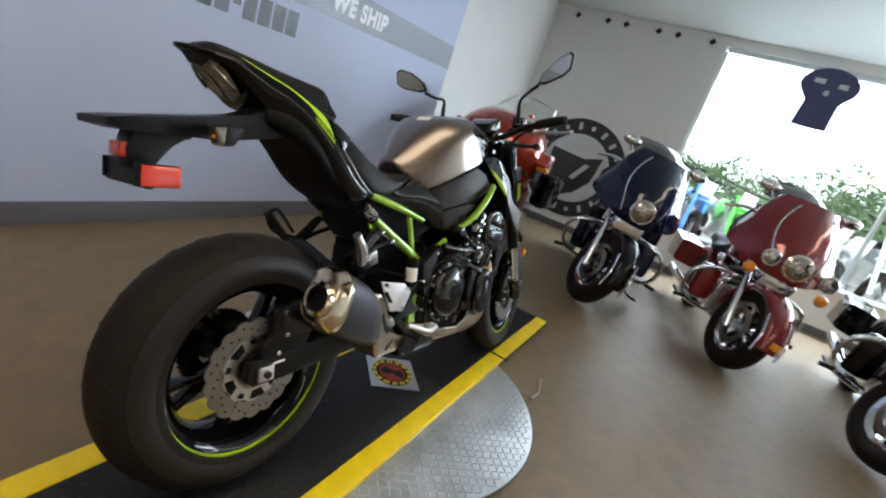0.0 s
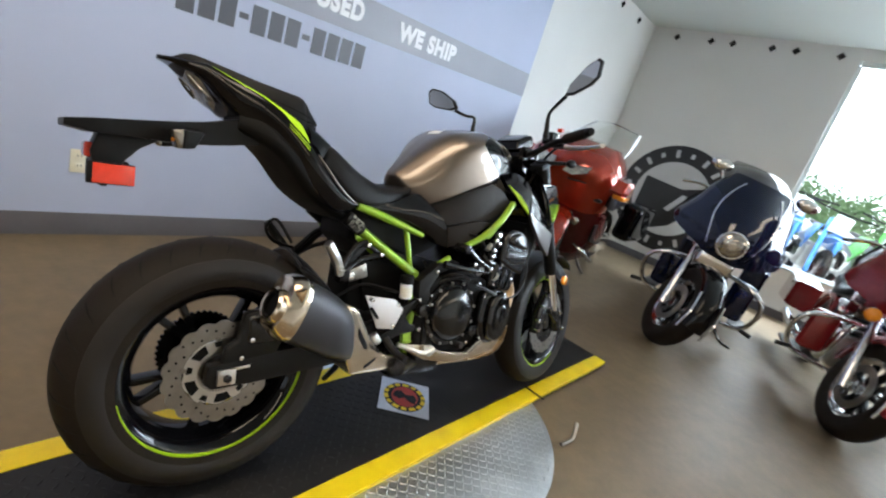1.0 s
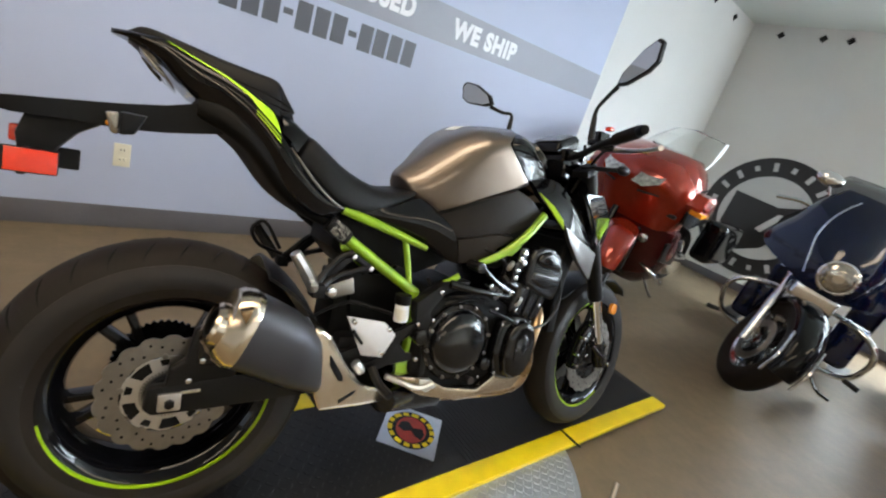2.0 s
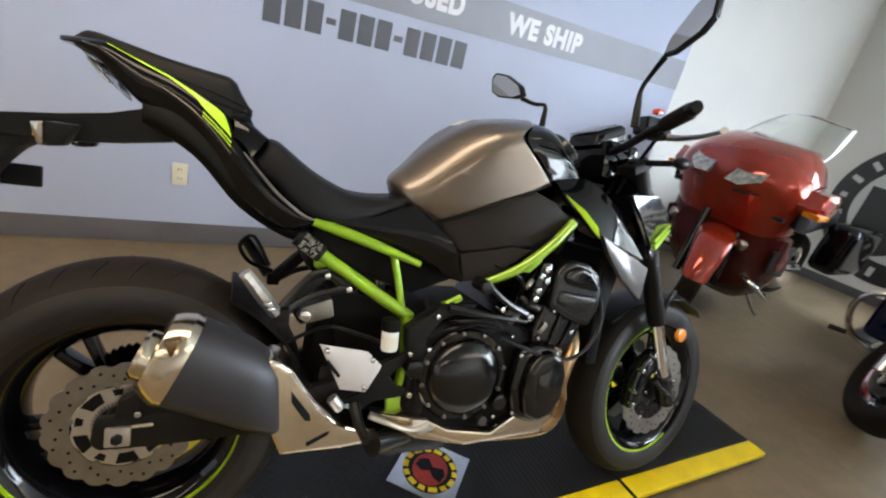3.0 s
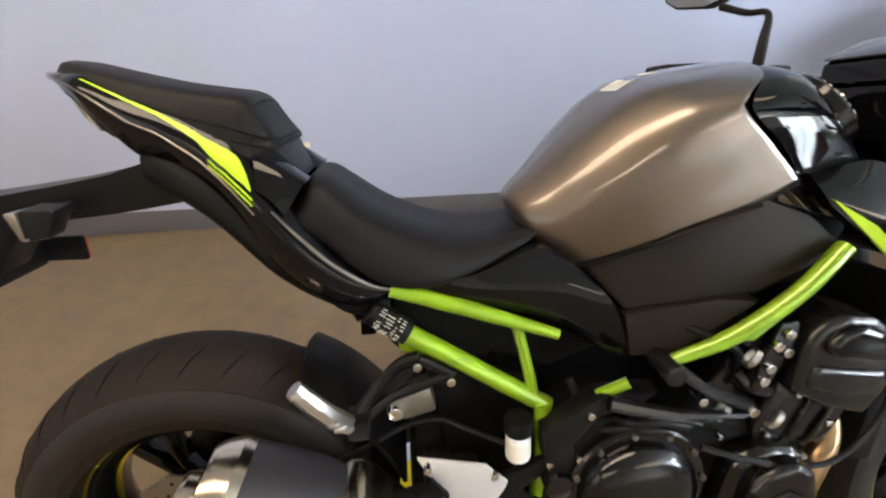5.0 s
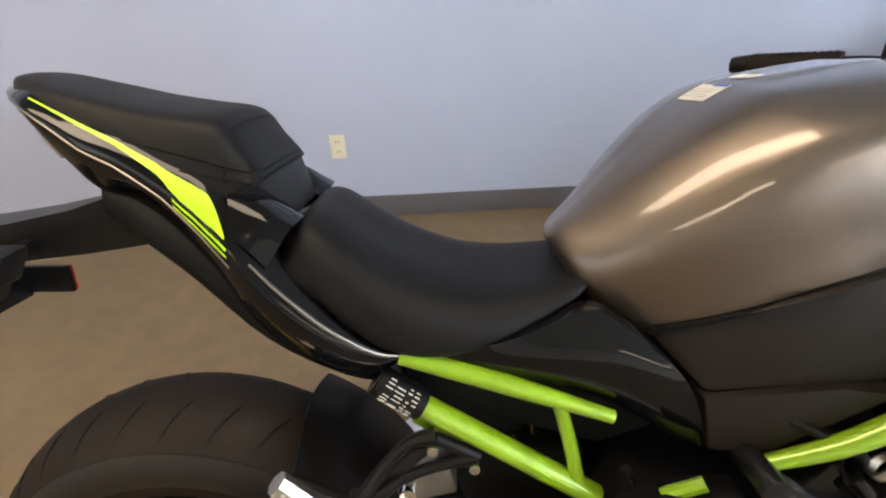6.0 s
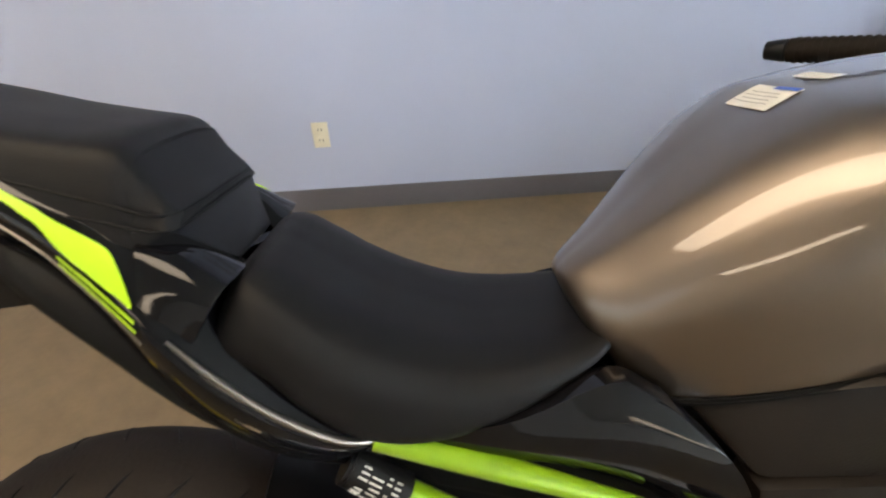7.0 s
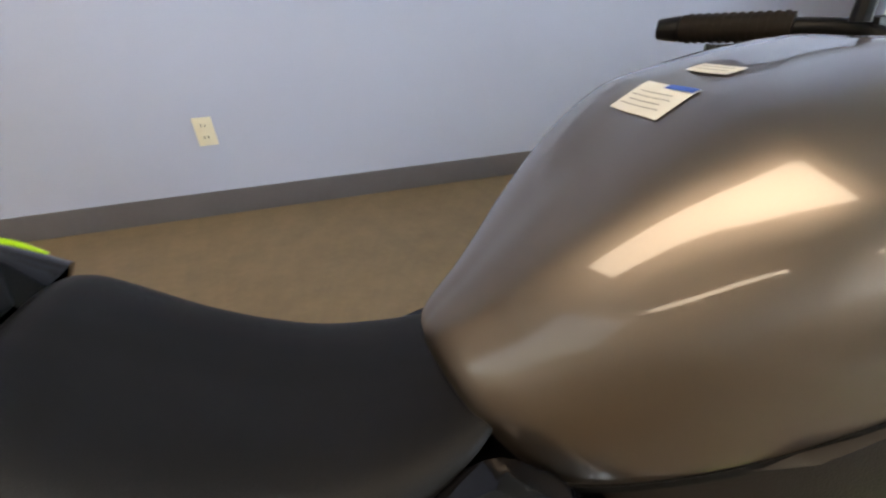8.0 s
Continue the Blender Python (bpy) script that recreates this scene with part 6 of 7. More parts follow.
for s in (-1, 1):
    fi = part("front_indicator", moved(moved(bm_ball((0, 0, 0), 0.02, (1.7, 0.8, 0.8), 16), Matrix.Translation((1.15, s * 0.215, 0.985))), STEER), M_SATIN, bike)
    part("indicator_stem", moved(bm_cyl((1.12, s * 0.11, 0.985), (1.145, s * 0.20, 0.985), 0.008, seg=10), STEER), M_SATIN, bike)

# ---- the parked touring motorcycles ----
def cruiser_wheel(name, parent, m, r, w, rim):
    """A chrome-rimmed wheel with a fat tyre, cast spokes and two brake discs; axle along y."""
    wheel = part(name, moved(clean(bm_lathe([(rim - 0.005, -w * 0.36), (rim + 0.008, -w * 0.37), (rim + 0.006, -w * 0.32), (rim - 0.018, -w * 0.2), (rim - 0.018, w * 0.2), (rim + 0.006, w * 0.32), (rim + 0.008, w * 0.37),
                                            (rim - 0.005, w * 0.36), (rim - 0.034, w * 0.22), (rim - 0.036, 0), (rim - 0.034, -w * 0.22)], 48)), m), M_CHROME, parent)
    part("tyre", moved(bm_lathe(tyre_profile(r, w, rim), 56), m), M_TYRE, wheel)
    for k in range(9):
        part("spoke", moved(bm_prism([(0.03, -0.016), (rim - 0.03, -0.010), (rim - 0.03, 0.010), (0.03, 0.016)], -0.018, 0.018, 0.004), m @ pose(0, 0, 0, 0, k * 40, 0)), M_ENGINESATIN, wheel)
    part("hub", moved(bm_cyl((0, -0.06, 0), (0, 0.06, 0), 0.042, seg=24, bevel=0.004), m), M_CHROME, wheel)
    for s in (-1, 1):
        part("brake_disc", moved(wavy_disc(0.145, 0.10, s * 0.062, 0.005, waves=20, amp=0.001), m), M_STEEL, wheel)
    return wheel


def arc_fender(r, a0, a1, w, flare=0.0, steps=12):
    """A deep curved mudguard over a wheel whose axle is the origin."""
    rings = []
    for i in range(steps + 1):
        a = radians(a0 + (a1 - a0) * i / steps)
        k = 1 - flare * abs(2 * i / steps - 1)
        outer, inner = [], []
        for j in range(11):
            t = radians(-80 + 16 * j)
            rr = r - 0.05 + 0.05 * math.cos(t) - (0.03 if j in (0, 10) else 0)
            outer.append((rr * math.cos(a), w * k * math.sin(t), rr * math.sin(a)))
            inner.append(((rr - 0.006) * math.cos(a), w * k * 0.97 * math.sin(t), (rr - 0.006) * math.sin(a)))
        rings.append(outer + inner[::-1])
    return bm_loft(rings)


def slices(levels, n=14):
    """A fairing lofted upward: z, centre x, half width, depth to the front, depth to the back."""
    rings = []
    for z, cx, w, front_d, back_d in spline(levels, 4):
        ring = []
        for k in range(2 * n):
            a = 2 * math.pi * k / (2 * n)
            c, s = math.cos(a), math.sin(a)
            ring.append((cx + (front_d if c > 0 else back_d) * np.sign(c) * abs(c) ** 0.8, w * np.sign(s) * abs(s) ** 0.8, z))
        rings.append(ring)
    return bm_loft(rings)


WING = [(0.740, 0.11, 0.045, 0.03), (0.775, 0.21, 0.060, 0.09), (0.82, 0.32, 0.070, 0.19), (0.865, 0.375, 0.075, 0.26), (0.92, 0.385, 0.070, 0.28), (0.985, 0.355, 0.050, 0.25), (1.06, 0.315, 0.020, 0.22), (1.14, 0.295, -0.015, 0.20), (1.22, 0.255, -0.060, 0.17), (1.295, 0.200, -0.115, 0.12)]


def wing_front(z, y):
    """How far forward the fairing reaches at a height and half width."""
    w, xc, sweep = (np.interp(z, [r[0] for r in WING], [r[k] for r in WING]) for k in (1, 2, 3))
    return float(xc - sweep * min(1, abs(y) / w) ** 1.7)


def batwing():
    """A swept fork-mounted fairing: widest at the headlight, with drooping side tips."""
    rings = []
    for z, w, xc, sweep in spline(WING, 4):
        ys = np.linspace(-w, w, 19)
        droop = [0.05 * (abs(y) / 0.44) ** 3 for y in ys]
        front = [(xc - sweep * (abs(y) / w) ** 1.7, y, z - d) for y, d in zip(ys, droop)]
        back = [(px - 0.10 * (1 - 0.8 * (abs(py) / w) ** 2) - 0.008, py, pz) for px, py, pz in front[::-1]]
        rings.append(front + back)
    return bm_loft(rings)


def round_lamp(parent, c, r, depth, lens, name="headlight", label=""):
    """A chrome lamp bowl with a lens, facing forward (+x)."""
    lamp = part(name, moved(clean(bm_lathe([(0.0, -depth), (r * 0.6, -depth * 0.85), (r, -depth * 0.2), (r * 1.04, 0.0), (r * 0.94, 0.006), (0.0, 0.0)], 28)), c @ pose(0, 0, 0, 0, 0, -90)), M_CHROME, parent, label)
    part("lens", moved(clean(bm_lathe([(0.0, 0.001), (r * 0.93, 0.001), (r * 0.8, 0.012), (r * 0.4, 0.02), (0.0, 0.022)], 28)), c @ pose(0, 0, 0, 0, 0, -90)), lens, lamp)
    part("reflector", moved(clean(bm_lathe([(0.0, 0.0225), (r * 0.28, 0.0215), (r * 0.28, 0.0235), (0.0, 0.0245)], 20)), c @ pose(0, 0, 0, 0, 0, -90)), M_CHROME, lamp)
    return lamp


def touring_bike(m, paint, steer, label, passing_lamps, fender_paint, screen=M_SMOKE):
    """A heavy touring motorcycle with a fork-mounted fairing. The front axle stands over the origin, forward is +x."""
    b = thing("touring_motorcycle", m, label, "motorcycle", "parked touring motorcycles")
    ax = Vector((-0.454, 0, 0.891))
    top = Vector((0.05, 0, 0.31)) + ax * 0.62
    S = Matrix.Translation(top) @ Matrix.Rotation(radians(steer), 4, ax) @ Matrix.Translation(-top)
    H = Matrix.Translation(top) @ Matrix.Rotation(radians(steer * 0.45), 4, ax) @ Matrix.Translation(-top)
    F = S @ Matrix.Translation((0, 0, 0.315))
    cruiser_wheel("front_wheel", b, F, 0.318, 0.135, 0.205)
    cruiser_wheel("rear_wheel", b, Matrix.Translation((-1.63, 0, 0.315)), 0.318, 0.15, 0.20)
    fend = part("front_fender", moved(arc_fender(0.365, -2, 172, 0.092, 0.12, 16), F), fender_paint, b, sharp=50)
    for s in (-1, 1):
        part("fender_trim", moved(bm_tube([(0.33 * math.cos(radians(a)), s * 0.094, 0.33 * math.sin(radians(a))) for a in (-8, 15, 40)], 0.008, 8, 3), F), M_CHROME, fend)
        leg = part("fork_leg", moved(bm_tube([Vector((0.0, s * 0.115, 0.30)) + ax * d for d in (-0.03, 0.30)], 0.030, 16, 1), S), M_CHROME, b, "polished fork slider")
        part("fork_tube", moved(bm_tube([Vector((0.0, s * 0.115, 0.30)) + ax * d for d in (0.30, 0.80)], 0.024, 16, 1), S), M_CHROME, leg)
        part("fork_cover", moved(bm_tube([Vector((0.0, s * 0.115, 0.30)) + ax * d for d in (0.46, 0.62)], 0.036, 16, 1), S), M_CHROME, leg)
    if passing_lamps:
        part("fender_tip_lamp", moved(bm_box((0.372, 0, 0.05), (0.022, 0.07, 0.05), 0.008), F), M_AMBER, fend, "amber fender tip lamp")
    fairing = part("fairing", moved(batwing(), H), paint, b, "gloss batwing fairing", sharp=50)
    for s in (-1, 1):
        # chrome tube drawn as the light reflected along the painted crease
        part("fairing_line", moved(bm_tube([(wing_front(z, y) + 0.002, s * y, z) for y, z in ((0.13, 0.80), (0.165, 0.90), (0.19, 1.0), (0.185, 1.10), (0.155, 1.19), (0.12, 1.25))], 0.005, 6, 4), H), M_CHROME, fairing, "thin chrome line in place of a reflection along the fairing crease")
        part("inner_panel", moved(bm_shell([(-0.27, s * 0.36, 0.86), (-0.30, s * 0.37, 0.98), (-0.38, s * 0.26, 1.16), (-0.44, s * 0.24, 1.10), (-0.42, s * 0.30, 0.92)], 0.02, 0.004), H), M_SATIN, fairing)
        mir = part("mirror", moved(bm_ball((-0.30, s * 0.30, 1.30), 0.075, (0.35, 1.0, 0.60), 16), H), M_CHROME, b)
        part("mirror_stem", moved(bm_tube([(-0.30, s * 0.28, 1.27), (-0.26, s * 0.24, 1.20)], 0.008, 8, 1), H), M_CHROME, mir)
        if passing_lamps:
            part("turn_signal", moved(bm_ball((0.08, s * 0.255, 0.735), 0.042, (0.9, 1, 1), 16), H), M_AMBER, b, "amber turn signal")
            round_lamp(b, H @ Matrix.Translation((0.14, s * 0.20, 0.855)), 0.058, 0.08, M_LENS, "passing_lamp")
    part("windscreen", moved(bm_loft([[(-0.10 - 0.30 * f - 0.30 * y * y / 0.08, y * (1 - 0.30 * f * f), 1.23 + 0.16 * f) for y in np.linspace(-0.27, 0.27, 13)] + [(-0.106 - 0.30 * f - 0.30 * y * y / 0.08, y * (1 - 0.30 * f * f), 1.23 + 0.16 * f) for y in np.linspace(0.27, -0.27, 13)] for f in (0, 0.35, 0.7, 1.0)]), H), screen, b, "short smoked windscreen")
    round_lamp(b, H @ Matrix.Translation((0.10, 0, 0.862)), 0.092, 0.10, M_LENS, "headlight", "large round headlight in a chrome ring")
    part("nacelle", moved(bm_box((-0.05, 0, 0.70), (0.16, 0.24, 0.10), 0.03, 3), H), M_CHROME, b)
    part("handlebar", moved(bm_tube([(-0.52, -0.42, 1.02), (-0.42, -0.30, 1.08), (-0.34, -0.12, 1.06), (-0.34, 0.12, 1.06), (-0.42, 0.30, 1.08), (-0.52, 0.42, 1.02)], 0.014, 10, 5), S), M_CHROME, b)
    part("fuel_tank", bm_body([(-0.42, 0.74, 0.90, 0.09), (-0.50, 0.72, 0.955, 0.14), (-0.65, 0.715, 0.97, 0.165), (-0.80, 0.72, 0.94, 0.155), (-0.98, 0.74, 0.86, 0.10)], SEAT_PR, 0, 4, 3), paint, b, sharp=60)
    part("seat", bm_body([(-0.93, 0.74, 0.84, 0.12), (-1.08, 0.70, 0.78, 0.17), (-1.25, 0.68, 0.765, 0.185), (-1.38, 0.72, 0.83, 0.17), (-1.60, 0.74, 0.85, 0.15), (-1.74, 0.75, 0.82, 0.11)], SEAT_PR, 0, 4, 3), M_SEAT, b, sharp=60)
    part("rear_fender", moved(arc_fender(0.385, 15, 175, 0.12, 0.05, 14), Matrix.Translation((-1.63, 0, 0.315))), paint, b, sharp=50)
    eng = part("crankcase", bm_box((-0.78, 0, 0.36), (0.42, 0.26, 0.26), 0.05, 3), M_ALU, b)
    for tilt, x in ((-22, -0.66), (22, -0.88)):
        for k in range(8):
            part("cooling_fin", moved(bm_cyl((0, 0, 0.03 * k), (0, 0, 0.03 * k + 0.014), 0.095 - 0.002 * k, seg=24, bevel=0.003), pose(x, 0, 0.46, 0, -tilt * -1, 0)), M_ENGINESATIN if k % 2 else M_ALU, eng)
        part("rocker_cover", moved(bm_box((0, 0, 0.27), (0.17, 0.15, 0.07), 0.025, 3), pose(x, 0, 0.46, 0, tilt, 0)), M_CHROME, eng)
    part("air_cleaner", bm_cyl((-0.77, -0.10, 0.62), (-0.77, -0.20, 0.62), 0.085, seg=32, bevel=0.015), M_CHROME, b)
    for s in (-1, 1):
        part("crash_bar", bm_tube([(-0.40, s * 0.10, 0.62), (-0.36, s * 0.28, 0.60), (-0.34, s * 0.40, 0.54), (-0.36, s * 0.43, 0.42), (-0.42, s * 0.36, 0.28), (-0.46, s * 0.12, 0.24)], 0.0165, 12, 6), M_CHROME, b, "chrome engine guard loop")
        part("guard_peg", bm_tube([(-0.33, s * 0.38, 0.30), (-0.31, s * 0.46, 0.29)], 0.016, 10, 1), M_SATIN, b)
        part("lower_fairing", bm_box((-0.47, s * 0.27, 0.46), (0.10, 0.17, 0.30), 0.05, 3), paint, b)
        part("floorboard", bm_box((-0.62, s * 0.34, 0.27), (0.32, 0.12, 0.025), 0.01), M_SATIN, b)
        bag = part("saddlebag", bm_loft([[(-1.72 + dx, s * (0.19 + 0.0), 0.38 + dz) for dx, dz in ((-0.30, 0), (0.26, 0.02), (0.28, 0.26), (-0.30, 0.30))], [(-1.72 + dx * 0.98, s * 0.36, 0.39 + dz * 0.97) for dx, dz in ((-0.30, 0), (0.26, 0.02), (0.28, 0.26), (-0.30, 0.30))], [(-1.72 + dx * 0.88, s * 0.39, 0.41 + dz * 0.85) for dx, dz in ((-0.30, 0), (0.26, 0.02), (0.28, 0.26), (-0.30, 0.30))]]), paint, b, sharp=30)
        part("bag_latch", bm_box((-1.66, s * 0.395, 0.60), (0.06, 0.01, 0.03), 0.003), M_CHROME, bag)
        part("muffler", bm_tube([(-0.75, s * 0.14, 0.30), (-1.0, s * 0.20, 0.24), (-1.4, s * 0.23, 0.25), (-2.05, s * 0.24, 0.27)], [0.025, 0.028, 0.045, 0.048], 16, 4), M_CHROME, b)
    part("header_pipe", bm_tube([(-0.58, -0.08, 0.60), (-0.50, -0.14, 0.52), (-0.50, -0.16, 0.38), (-0.60, -0.16, 0.28), (-0.80, -0.16, 0.27)], 0.024, 12, 5), M_CHROME, b)
    part("frame_backbone", bm_tube([(-0.36, 0, 0.80), (-0.42, 0, 0.55), (-0.48, 0, 0.26), (-0.9, 0, 0.21), (-1.2, 0, 0.28), (-1.63, 0, 0.32)], 0.05, 12, 4), M_SATIN, b)
    part("side_stand", bm_tube([(-0.56, 0.16, 0.26), (-0.50, 0.30, 0.12), (-0.46, 0.395, 0.105)], [0.014, 0.012, 0.010], 8, 3), M_CHROME, b)
    return b


def parked(x, y, heading, lean):
    """The pose of a parked motorcycle that leans to its left on its stand; x, y: under the front wheel."""
    return pose(x, y, 0, 0, 0, heading) @ pose(0, 0, 0.002, -lean, 0, 0)


touring_bike(parked(3.12, -0.33, 186, 4), M_NAVY, 33, "navy blue touring motorcycle with a batwing fairing and chrome forks", False, M_GLOSSBLACK)
touring_bike(parked(3.20, -1.40, 190, 4), M_WINE, 16, "wine red touring motorcycle with a batwing fairing and three headlamps", True, M_WINE)
touring_bike(parked(2.62, -2.20, 172, 9), M_GLOSSBLACK, 30, "black touring motorcycle with a chrome-rimmed front wheel", True, M_GLOSSBLACK)


HEADLAMP = ((0.05, -0.45), (0.45, -0.75), (0.80, -0.35), (0.85, 0.55), (0.55, 0.85), (0.10, 0.60))


def sport_tourer(m):
    """A full-dress tourer with a painted fairing. Front axle over the origin, forward is +x."""
    b = thing("sport_tourer", m, "orange-red full-dress touring motorcycle with a clear windscreen", "motorcycle", "parked touring motorcycles")
    UP = Matrix.Translation((0, 0, 0.175))
    S = Matrix.Translation((-0.3, 0, 0)) @ pose(0, 0, 0, 0, 0, 26) @ Matrix.Translation((0.3, 0, 0))
    F = S @ Matrix.Translation((0, 0, 0.31))
    cruiser_wheel("front_wheel", b, F, 0.315, 0.13, 0.205)
    cruiser_wheel("rear_wheel", b, Matrix.Translation((-1.68, 0, 0.31)), 0.31, 0.17, 0.19)
    part("front_fender", moved(arc_fender(0.37, 8, 150, 0.125, 0.35, 16), F), M_CANDY, b, "glossy orange-red front fender", sharp=50)
    for s in (-1, 1):
        part("fork_leg", moved(bm_tube([(0.0, s * 0.12, 0.28), (-0.18, s * 0.12, 0.72)], 0.027, 14, 1), S), M_GLOSSBLACK, b)
    fairing = part("fairing", moved(slices([(0.50, -0.33, 0.36, 0.16, 0.26), (0.58, -0.32, 0.40, 0.20, 0.28), (0.70, -0.30, 0.43, 0.26, 0.30), (0.82, -0.31, 0.44, 0.34, 0.30), (0.92, -0.34, 0.41, 0.36, 0.28), (1.02, -0.39, 0.34, 0.30, 0.22), (1.09, -0.44, 0.26, 0.20, 0.14)]), UP), M_CANDY, b, "glossy orange-red fairing", sharp=50)
    part("lower_cowl", slices([(0.14, -0.62, 0.22, 0.16, 0.30), (0.24, -0.55, 0.32, 0.22, 0.34), (0.42, -0.47, 0.40, 0.24, 0.34), (0.56, -0.42, 0.42, 0.22, 0.32), (0.70, -0.37, 0.41, 0.20, 0.28)]), M_DARKWINE, b, "dark wine lower cowl", sharp=50)
    for s in (-1, 1):
        part("headlight", moved(bm_loft([[(0.045 - 0.08 * v - 0.07 * u, s * (0.05 + 0.23 * u), 0.83 + 0.085 * v + 0.045 * u) for u, v in HEADLAMP], [(0.075 - 0.08 * v - 0.07 * u, s * (0.05 + 0.23 * u), 0.83 + 0.085 * v + 0.045 * u) for u, v in HEADLAMP]]), UP), M_CLEARLAMP, fairing, "clear headlight")
        part("fairing_slot", moved(bm_box((-0.16, s * 0.33, 0.66), (0.05, 0.12, 0.03), 0.01), UP), M_SATIN, fairing)
        part("side_grille", bm_prism([(-0.60, 0.42), (-0.30, 0.46), (-0.26, 0.62), (-0.55, 0.66)], s * 0.39, s * 0.41, 0.008), M_SATIN, fairing)
        part("crash_bar", bm_tube([(-0.35, s * 0.20, 0.40), (-0.30, s * 0.38, 0.36), (-0.45, s * 0.45, 0.28), (-0.60, s * 0.38, 0.24)], 0.018, 10, 5), M_CHROME, b)
        mir = part("mirror", bm_loft([[(-0.20 - 0.10 * f + dx, s * (0.36 + 0.17 * f), 0.98 + dz) for dx, dz in ((0.08, -0.02), (0.03, 0.075), (-0.12, 0.085), (-0.17, 0.0), (-0.12, -0.085), (0.03, -0.08))] for f in (0, 0.4, 0.85)] + [[(-0.31 + dx * 0.6, s * 0.525, 0.98 + dz * 0.6) for dx, dz in ((0.08, -0.02), (0.03, 0.075), (-0.12, 0.085), (-0.17, 0.0), (-0.12, -0.085), (0.03, -0.08))]]), M_CANDY, b, "orange-red mirror housing", sharp=30)
        part("mirror_glass", bm_prism([(-0.4775, 0.93), (-0.4725, 0.93), (-0.4725, 1.04), (-0.4775, 1.04)], s * 0.41, s * 0.50, 0), M_MIRROR, mir)
        part("turn_signal", bm_prism([(-0.36, 0.905), (-0.20, 0.900), (-0.185, 0.935), (-0.34, 0.945)], s * 0.44, s * 0.535, 0.006), M_AMBER, mir, "amber turn signal strip")
        part("engine_head", bm_box((-0.70, s * 0.30, 0.42), (0.36, 0.22, 0.20), 0.05, 3), M_CHROME, b)
        part("saddlebag", bm_box((-1.75, s * 0.33, 0.62), (0.62, 0.22, 0.42), 0.08, 4), M_GLOSSBLACK, b)
        part("fog_lamp", bm_ball((-0.13, s * 0.26, 0.60), 0.04, (0.7, 1, 1), 14), M_LENS, b)
    part("screen_base", moved(bm_tube([(-0.42, -0.30, 1.02), (-0.30, -0.16, 1.05), (-0.26, 0, 1.06), (-0.30, 0.16, 1.05), (-0.42, 0.30, 1.02)], 0.014, 8, 4), UP), M_SATIN, b)
    for s in (-1, 1):
        part("fairing_seam", moved(bm_tube([(0.02, s * 0.10, 0.74), (-0.05, s * 0.27, 0.77), (-0.18, s * 0.40, 0.86), (-0.34, s * 0.43, 0.92)], 0.007, 6, 4), UP), M_SATIN, fairing)
        part("side_vent", moved(bm_prism([(-0.42, 0.60), (-0.22, 0.63), (-0.18, 0.74), (-0.40, 0.70)], s * 0.425, s * 0.445, 0.008), UP), M_SATIN, fairing)
    part("windscreen", moved(bm_loft([[(-0.28 - 0.42 * f - 0.16 * (y / 0.3) ** 2, y * (1 - 0.25 * f * f), 1.03 + 0.26 * f) for y in np.linspace(-0.3, 0.3, 13)] + [(-0.284 - 0.42 * f - 0.16 * (y / 0.3) ** 2, y * (1 - 0.25 * f * f), 1.03 + 0.26 * f) for y in np.linspace(0.3, -0.3, 13)] for f in (0, 0.35, 0.7, 1.0)]), UP), M_GLASS, b, "clear windscreen")
    for s in (-1, 1):
        # white strips painted where window light catches the clear screen
        part("screen_edge", moved(bm_loft([[(-0.44 - 0.42 * f, s * 0.302 * (1 - 0.25 * f * f), 1.03 + 0.26 * f), (-0.44 - 0.42 * f + 0.05 * k, s * (0.302 * (1 - 0.25 * f * f) - 0.012 * k), 1.03 + 0.26 * f + 0.004), (-0.44 - 0.42 * f + 0.05 * k, s * (0.302 * (1 - 0.25 * f * f) - 0.012 * k), 1.03 + 0.26 * f - 0.004)] for f, k in ((0, 0.15), (0.3, 0.5), (0.7, 1.0), (0.95, 0.8), (1.0, 0.2))]), UP), M_DWHITE, b, "white strip in place of light caught in the clear screen's edge", sharp=20)
    part("screen_trim", moved(bm_tube([(-0.86, -0.19, 1.29), (-0.74, 0, 1.305), (-0.86, 0.19, 1.29)], 0.006, 8, 4), UP), M_CHROME, b)
    part("fuel_tank", bm_body([(-0.55, 0.75, 0.98, 0.16), (-0.8, 0.72, 1.0, 0.19), (-1.05, 0.72, 0.90, 0.14)], SEAT_PR, 0, 4, 3), M_DARKWINE, b, sharp=60)
    part("seat", bm_body([(-0.98, 0.72, 0.86, 0.14), (-1.2, 0.68, 0.80, 0.20), (-1.45, 0.72, 0.90, 0.19), (-1.75, 0.74, 0.92, 0.17)], SEAT_PR, 0, 4, 3), M_SEAT, b, sharp=60)
    part("engine_block", bm_box((-0.72, 0, 0.40), (0.50, 0.40, 0.34), 0.06, 3), M_ENGINESATIN, b)
    part("side_stand", bm_tube([(-0.70, 0.18, 0.26), (-0.64, 0.32, 0.14), (-0.60, 0.40, 0.10)], 0.012, 8, 3), M_STEEL, b)
    return b


sport_tourer(parked(3.12, 1.03, 185, 5))

# ---- outside the window ----
tagged(part("ground_west", bm_box((-57.3, 0, 0.10), (100.0, 300.0, 0.2), 0), M_ASPHALT), "pale sunlit asphalt outside the second window", "ground", kind="structure")
tagged(part("ground", bm_box((109.55, 0, 0.10), (206.0, 300, 0.2), 0), M_ASPHALT), "pale sunlit asphalt forecourt outside the window", "ground", kind="structure")


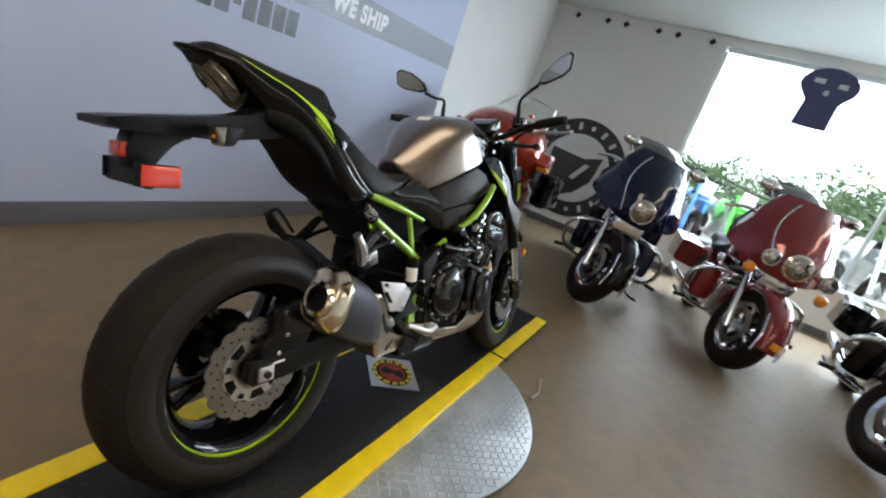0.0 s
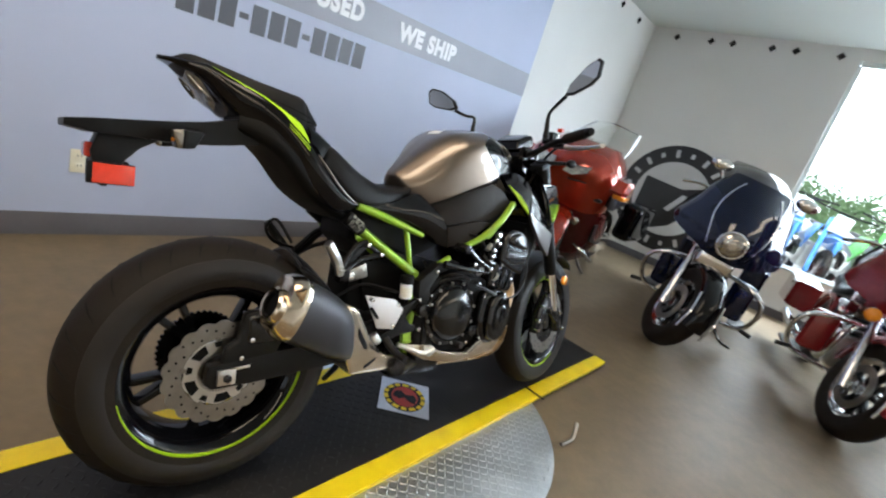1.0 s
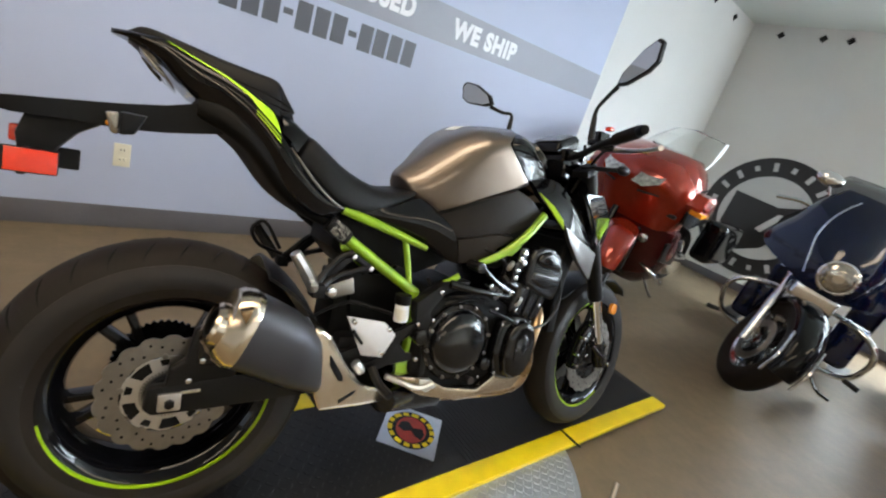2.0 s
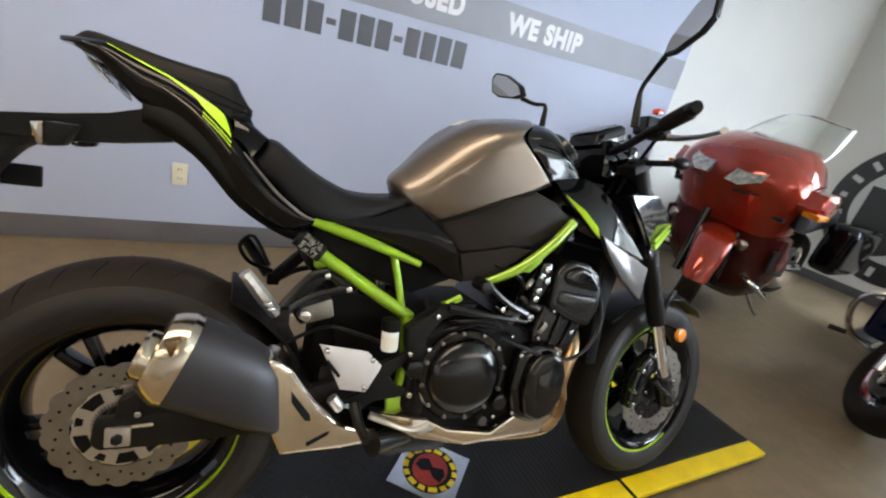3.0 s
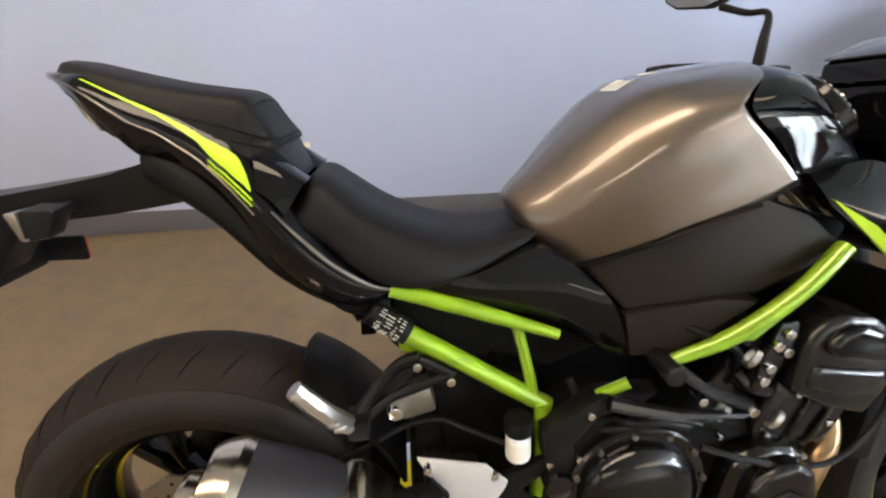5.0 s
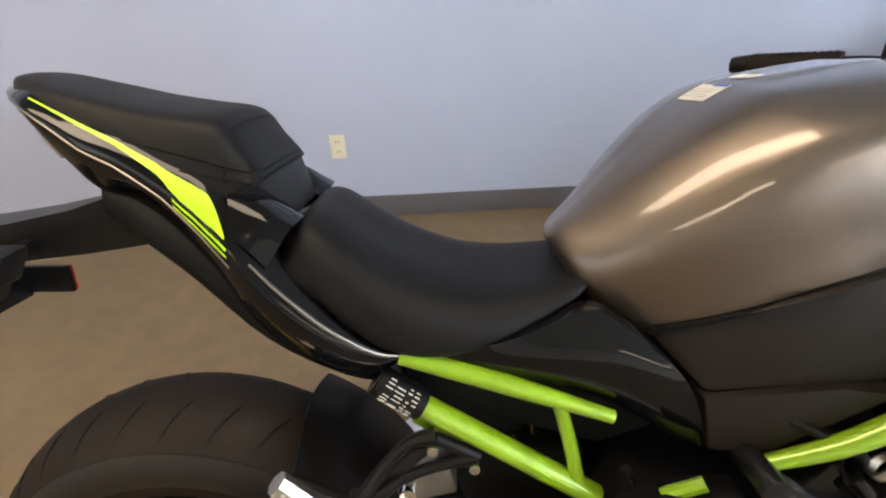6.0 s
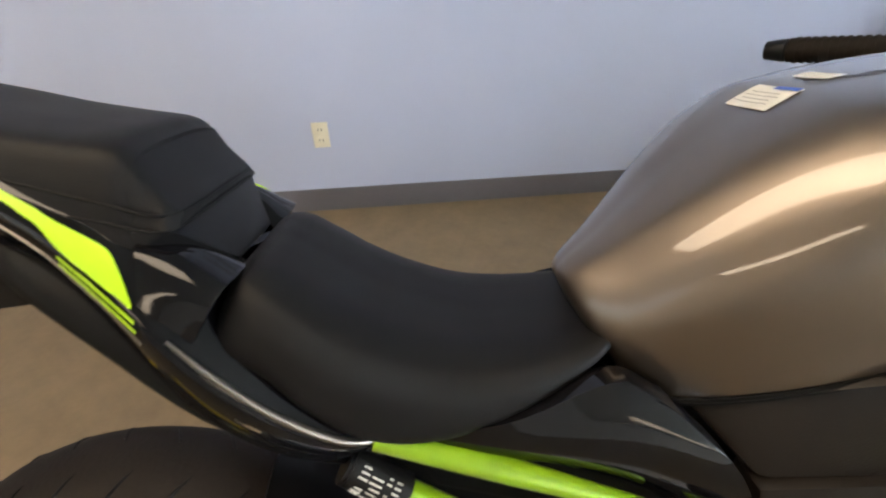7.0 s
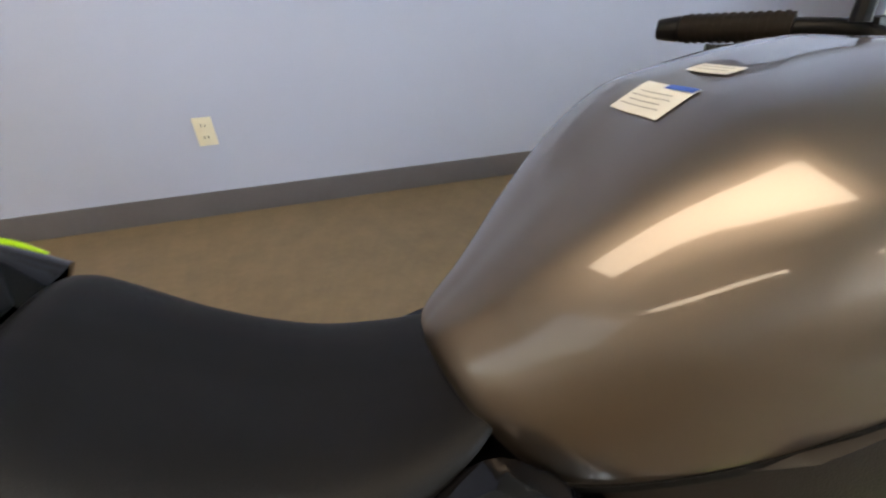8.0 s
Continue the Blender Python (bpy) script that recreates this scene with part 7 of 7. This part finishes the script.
def trail_bike(m, body, label):
    """A light trail motorcycle seen through the window; the front axle over the origin, forward is +x."""
    b = thing("trail_motorcycle", m, label, "motorcycle", "trail motorcycles outside")
    for n, x in (("front_wheel", 0.0), ("rear_wheel", -1.42)):
        w = part(n, moved(bm_lathe(tyre_profile(0.33, 0.09, 0.25), 40), Matrix.Translation((x, 0, 0.33))), M_TYRE, b)
        for k in range(12):
            part("spoke", moved(bm_cyl((0, 0, 0), (0.25, 0, 0), 0.004, seg=5), Matrix.Translation((x, 0, 0.33)) @ pose(0, 0, 0, 0, k * 30, 0)), M_STEEL, w)
    for s in (-1, 1):
        part("fork_leg", bm_tube([(0, s * 0.09, 0.33), (-0.36, s * 0.09, 1.02)], 0.026, 10, 1), body, b)
        part("side_panel", bm_shell([(-0.42, s * 0.14, 0.92), (-0.36, s * 0.19, 0.72), (-0.62, s * 0.15, 0.55), (-0.95, s * 0.12, 0.72), (-0.80, s * 0.13, 0.92)], 0.02, 0.006), body, b)
        part("tail_panel", bm_shell([(-0.95, s * 0.11, 0.88), (-1.0, s * 0.14, 0.72), (-1.35, s * 0.13, 0.86), (-1.5, s * 0.10, 0.95)], 0.02, 0.005), M_DWHITE, b)
    part("front_fender", bm_body([(0.30, 0.79, 0.80, 0.05), (0.05, 0.80, 0.825, 0.07), (-0.20, 0.78, 0.81, 0.06), (-0.42, 0.72, 0.75, 0.04)], SEAT_PR, 0, 3, 2), body, b)
    part("number_panel", bm_box((-0.24, 0, 0.98), (0.02, 0.20, 0.22), 0.01), M_DWHITE, b)
    part("handlebar", bm_tube([(-0.46, -0.38, 1.16), (-0.38, -0.15, 1.13), (-0.38, 0.15, 1.13), (-0.46, 0.38, 1.16)], 0.012, 8, 4), M_SATIN, b)
    part("seat", bm_body([(-0.48, 0.88, 0.95, 0.07), (-0.85, 0.86, 0.93, 0.08), (-1.4, 0.92, 0.97, 0.07)], SEAT_PR, 0, 3, 3), M_SEAT, b)
    part("engine", bm_box((-0.66, 0, 0.50), (0.32, 0.22, 0.36), 0.05, 2), M_ALU, b)
    part("swingarm", bm_box((-1.1, 0, 0.38), (0.62, 0.16, 0.06), 0.02), M_ALU, b)
    part("exhaust", bm_tube([(-0.50, -0.12, 0.60), (-0.8, -0.17, 0.70), (-1.35, -0.16, 0.84)], [0.02, 0.03, 0.045], 10, 3), M_ALU, b)
    part("side_stand", bm_tube([(-0.75, 0.10, 0.36), (-0.72, 0.24, 0.03)], 0.012, 6, 1), M_STEEL, b)
    return b


first = {}
for k, (x, y, h) in enumerate(((7.5, -0.75, 196), (7.6, -1.35, 199), (7.7, -1.95, 196), (7.6, -2.6, 199), (7.5, -0.2, 195), (7.8, -3.3, 197))):
    colour, word = ((M_DBLUE, "blue"), (M_DGREEN, "green"), (M_DWHITE, "white"))[(0, 1, 0, 2, 0, 2)[k]]
    mm = pose(x, y, 0.2, 0, 0, h) @ pose(0, 0, 0.0, -7, 0, 0) @ Matrix.Scale(1.1, 4)
    if word in first:
        copy_thing(first[word], mm)
    else:
        first[word] = trail_bike(mm, colour, word + " and white trail motorcycle parked outside the window")


def bush(m, rad, seed):
    """A shrub: short stems and a crown of many separate leaves with gaps."""
    rng = random.Random(seed)
    t = thing("bush", m, "leafy green bush on the far side of the forecourt", "bush", "bushes outside")
    part("stem", joined(*[bm_tube([(0, 0, 0), (0.3 * math.cos(a) * rad, 0.3 * math.sin(a) * rad, 0.5 * rad), (0.6 * math.cos(a) * rad, 0.6 * math.sin(a) * rad, 0.95 * rad)], [0.05, 0.035, 0.015], 6, 2) for a in (0.3, 1.6, 2.9, 4.1, 5.3)]), M_BARK, t)
    verts, faces = [], []
    for _ in range(9000):
        a, e, r = rng.uniform(0, 2 * math.pi), rng.uniform(-0.1, 1.0), rad * (0.25 + 0.8 * rng.random() ** 0.5) * (1 + 0.18 * math.sin(3 * rng.random()))
        lump = 1 + 0.2 * math.sin(3 * a + seed) * math.cos(4 * e)
        c = Vector((r * lump * math.cos(a) * math.cos(e), r * lump * math.sin(a) * math.cos(e), 0.35 * rad + r * lump * math.sin(e) * 0.9))
        u = Vector((rng.gauss(0, 1), rng.gauss(0, 1), rng.gauss(0, 1))).normalized()
        v = u.orthogonal().normalized()
        q = len(verts)
        verts += [c - u * 0.075, c + v * 0.04, c + u * 0.075, c - v * 0.04]
        faces.append((q, q + 1, q + 2, q + 3))
    me = bpy.data.meshes.new("crown")
    me.from_pydata(verts, [], faces)
    me.materials.append(M_LEAF)
    crown = new("crown", me)
    crown.parent = t
    return t


for k, (x, y, r) in enumerate(((17.0, -6.2, 1.7), (18.5, -9.0, 2.0), (17.5, -3.6, 1.3), (20.0, -12.5, 2.2), (19.0, 0.2, 1.4), (19.5, 3.0, 1.6))):
    bush(pose(x, y, 0.2), r * 1.5, k)

# white sheet far behind the forecourt, made to glow in place of bright sky
M_SKYGLOW = bpy.data.materials.new("white_sky_glow")
M_SKYGLOW.use_nodes = True
glow_node = M_SKYGLOW.node_tree.nodes["Principled BSDF"]
glow_node.inputs["Base Color"].default_value = (0.8, 0.85, 0.85, 1)
glow_node.inputs["Emission Color"].default_value = (0.93, 0.99, 1.0, 1)
glow_node.inputs["Emission Strength"].default_value = 6.0
tagged(part("backdrop", bm_box((60, -10, 14), (0.2, 110, 30), 0), M_SKYGLOW), "plain white sheet that glows in place of bright sky in the far distance", "backdrop", kind="structure")
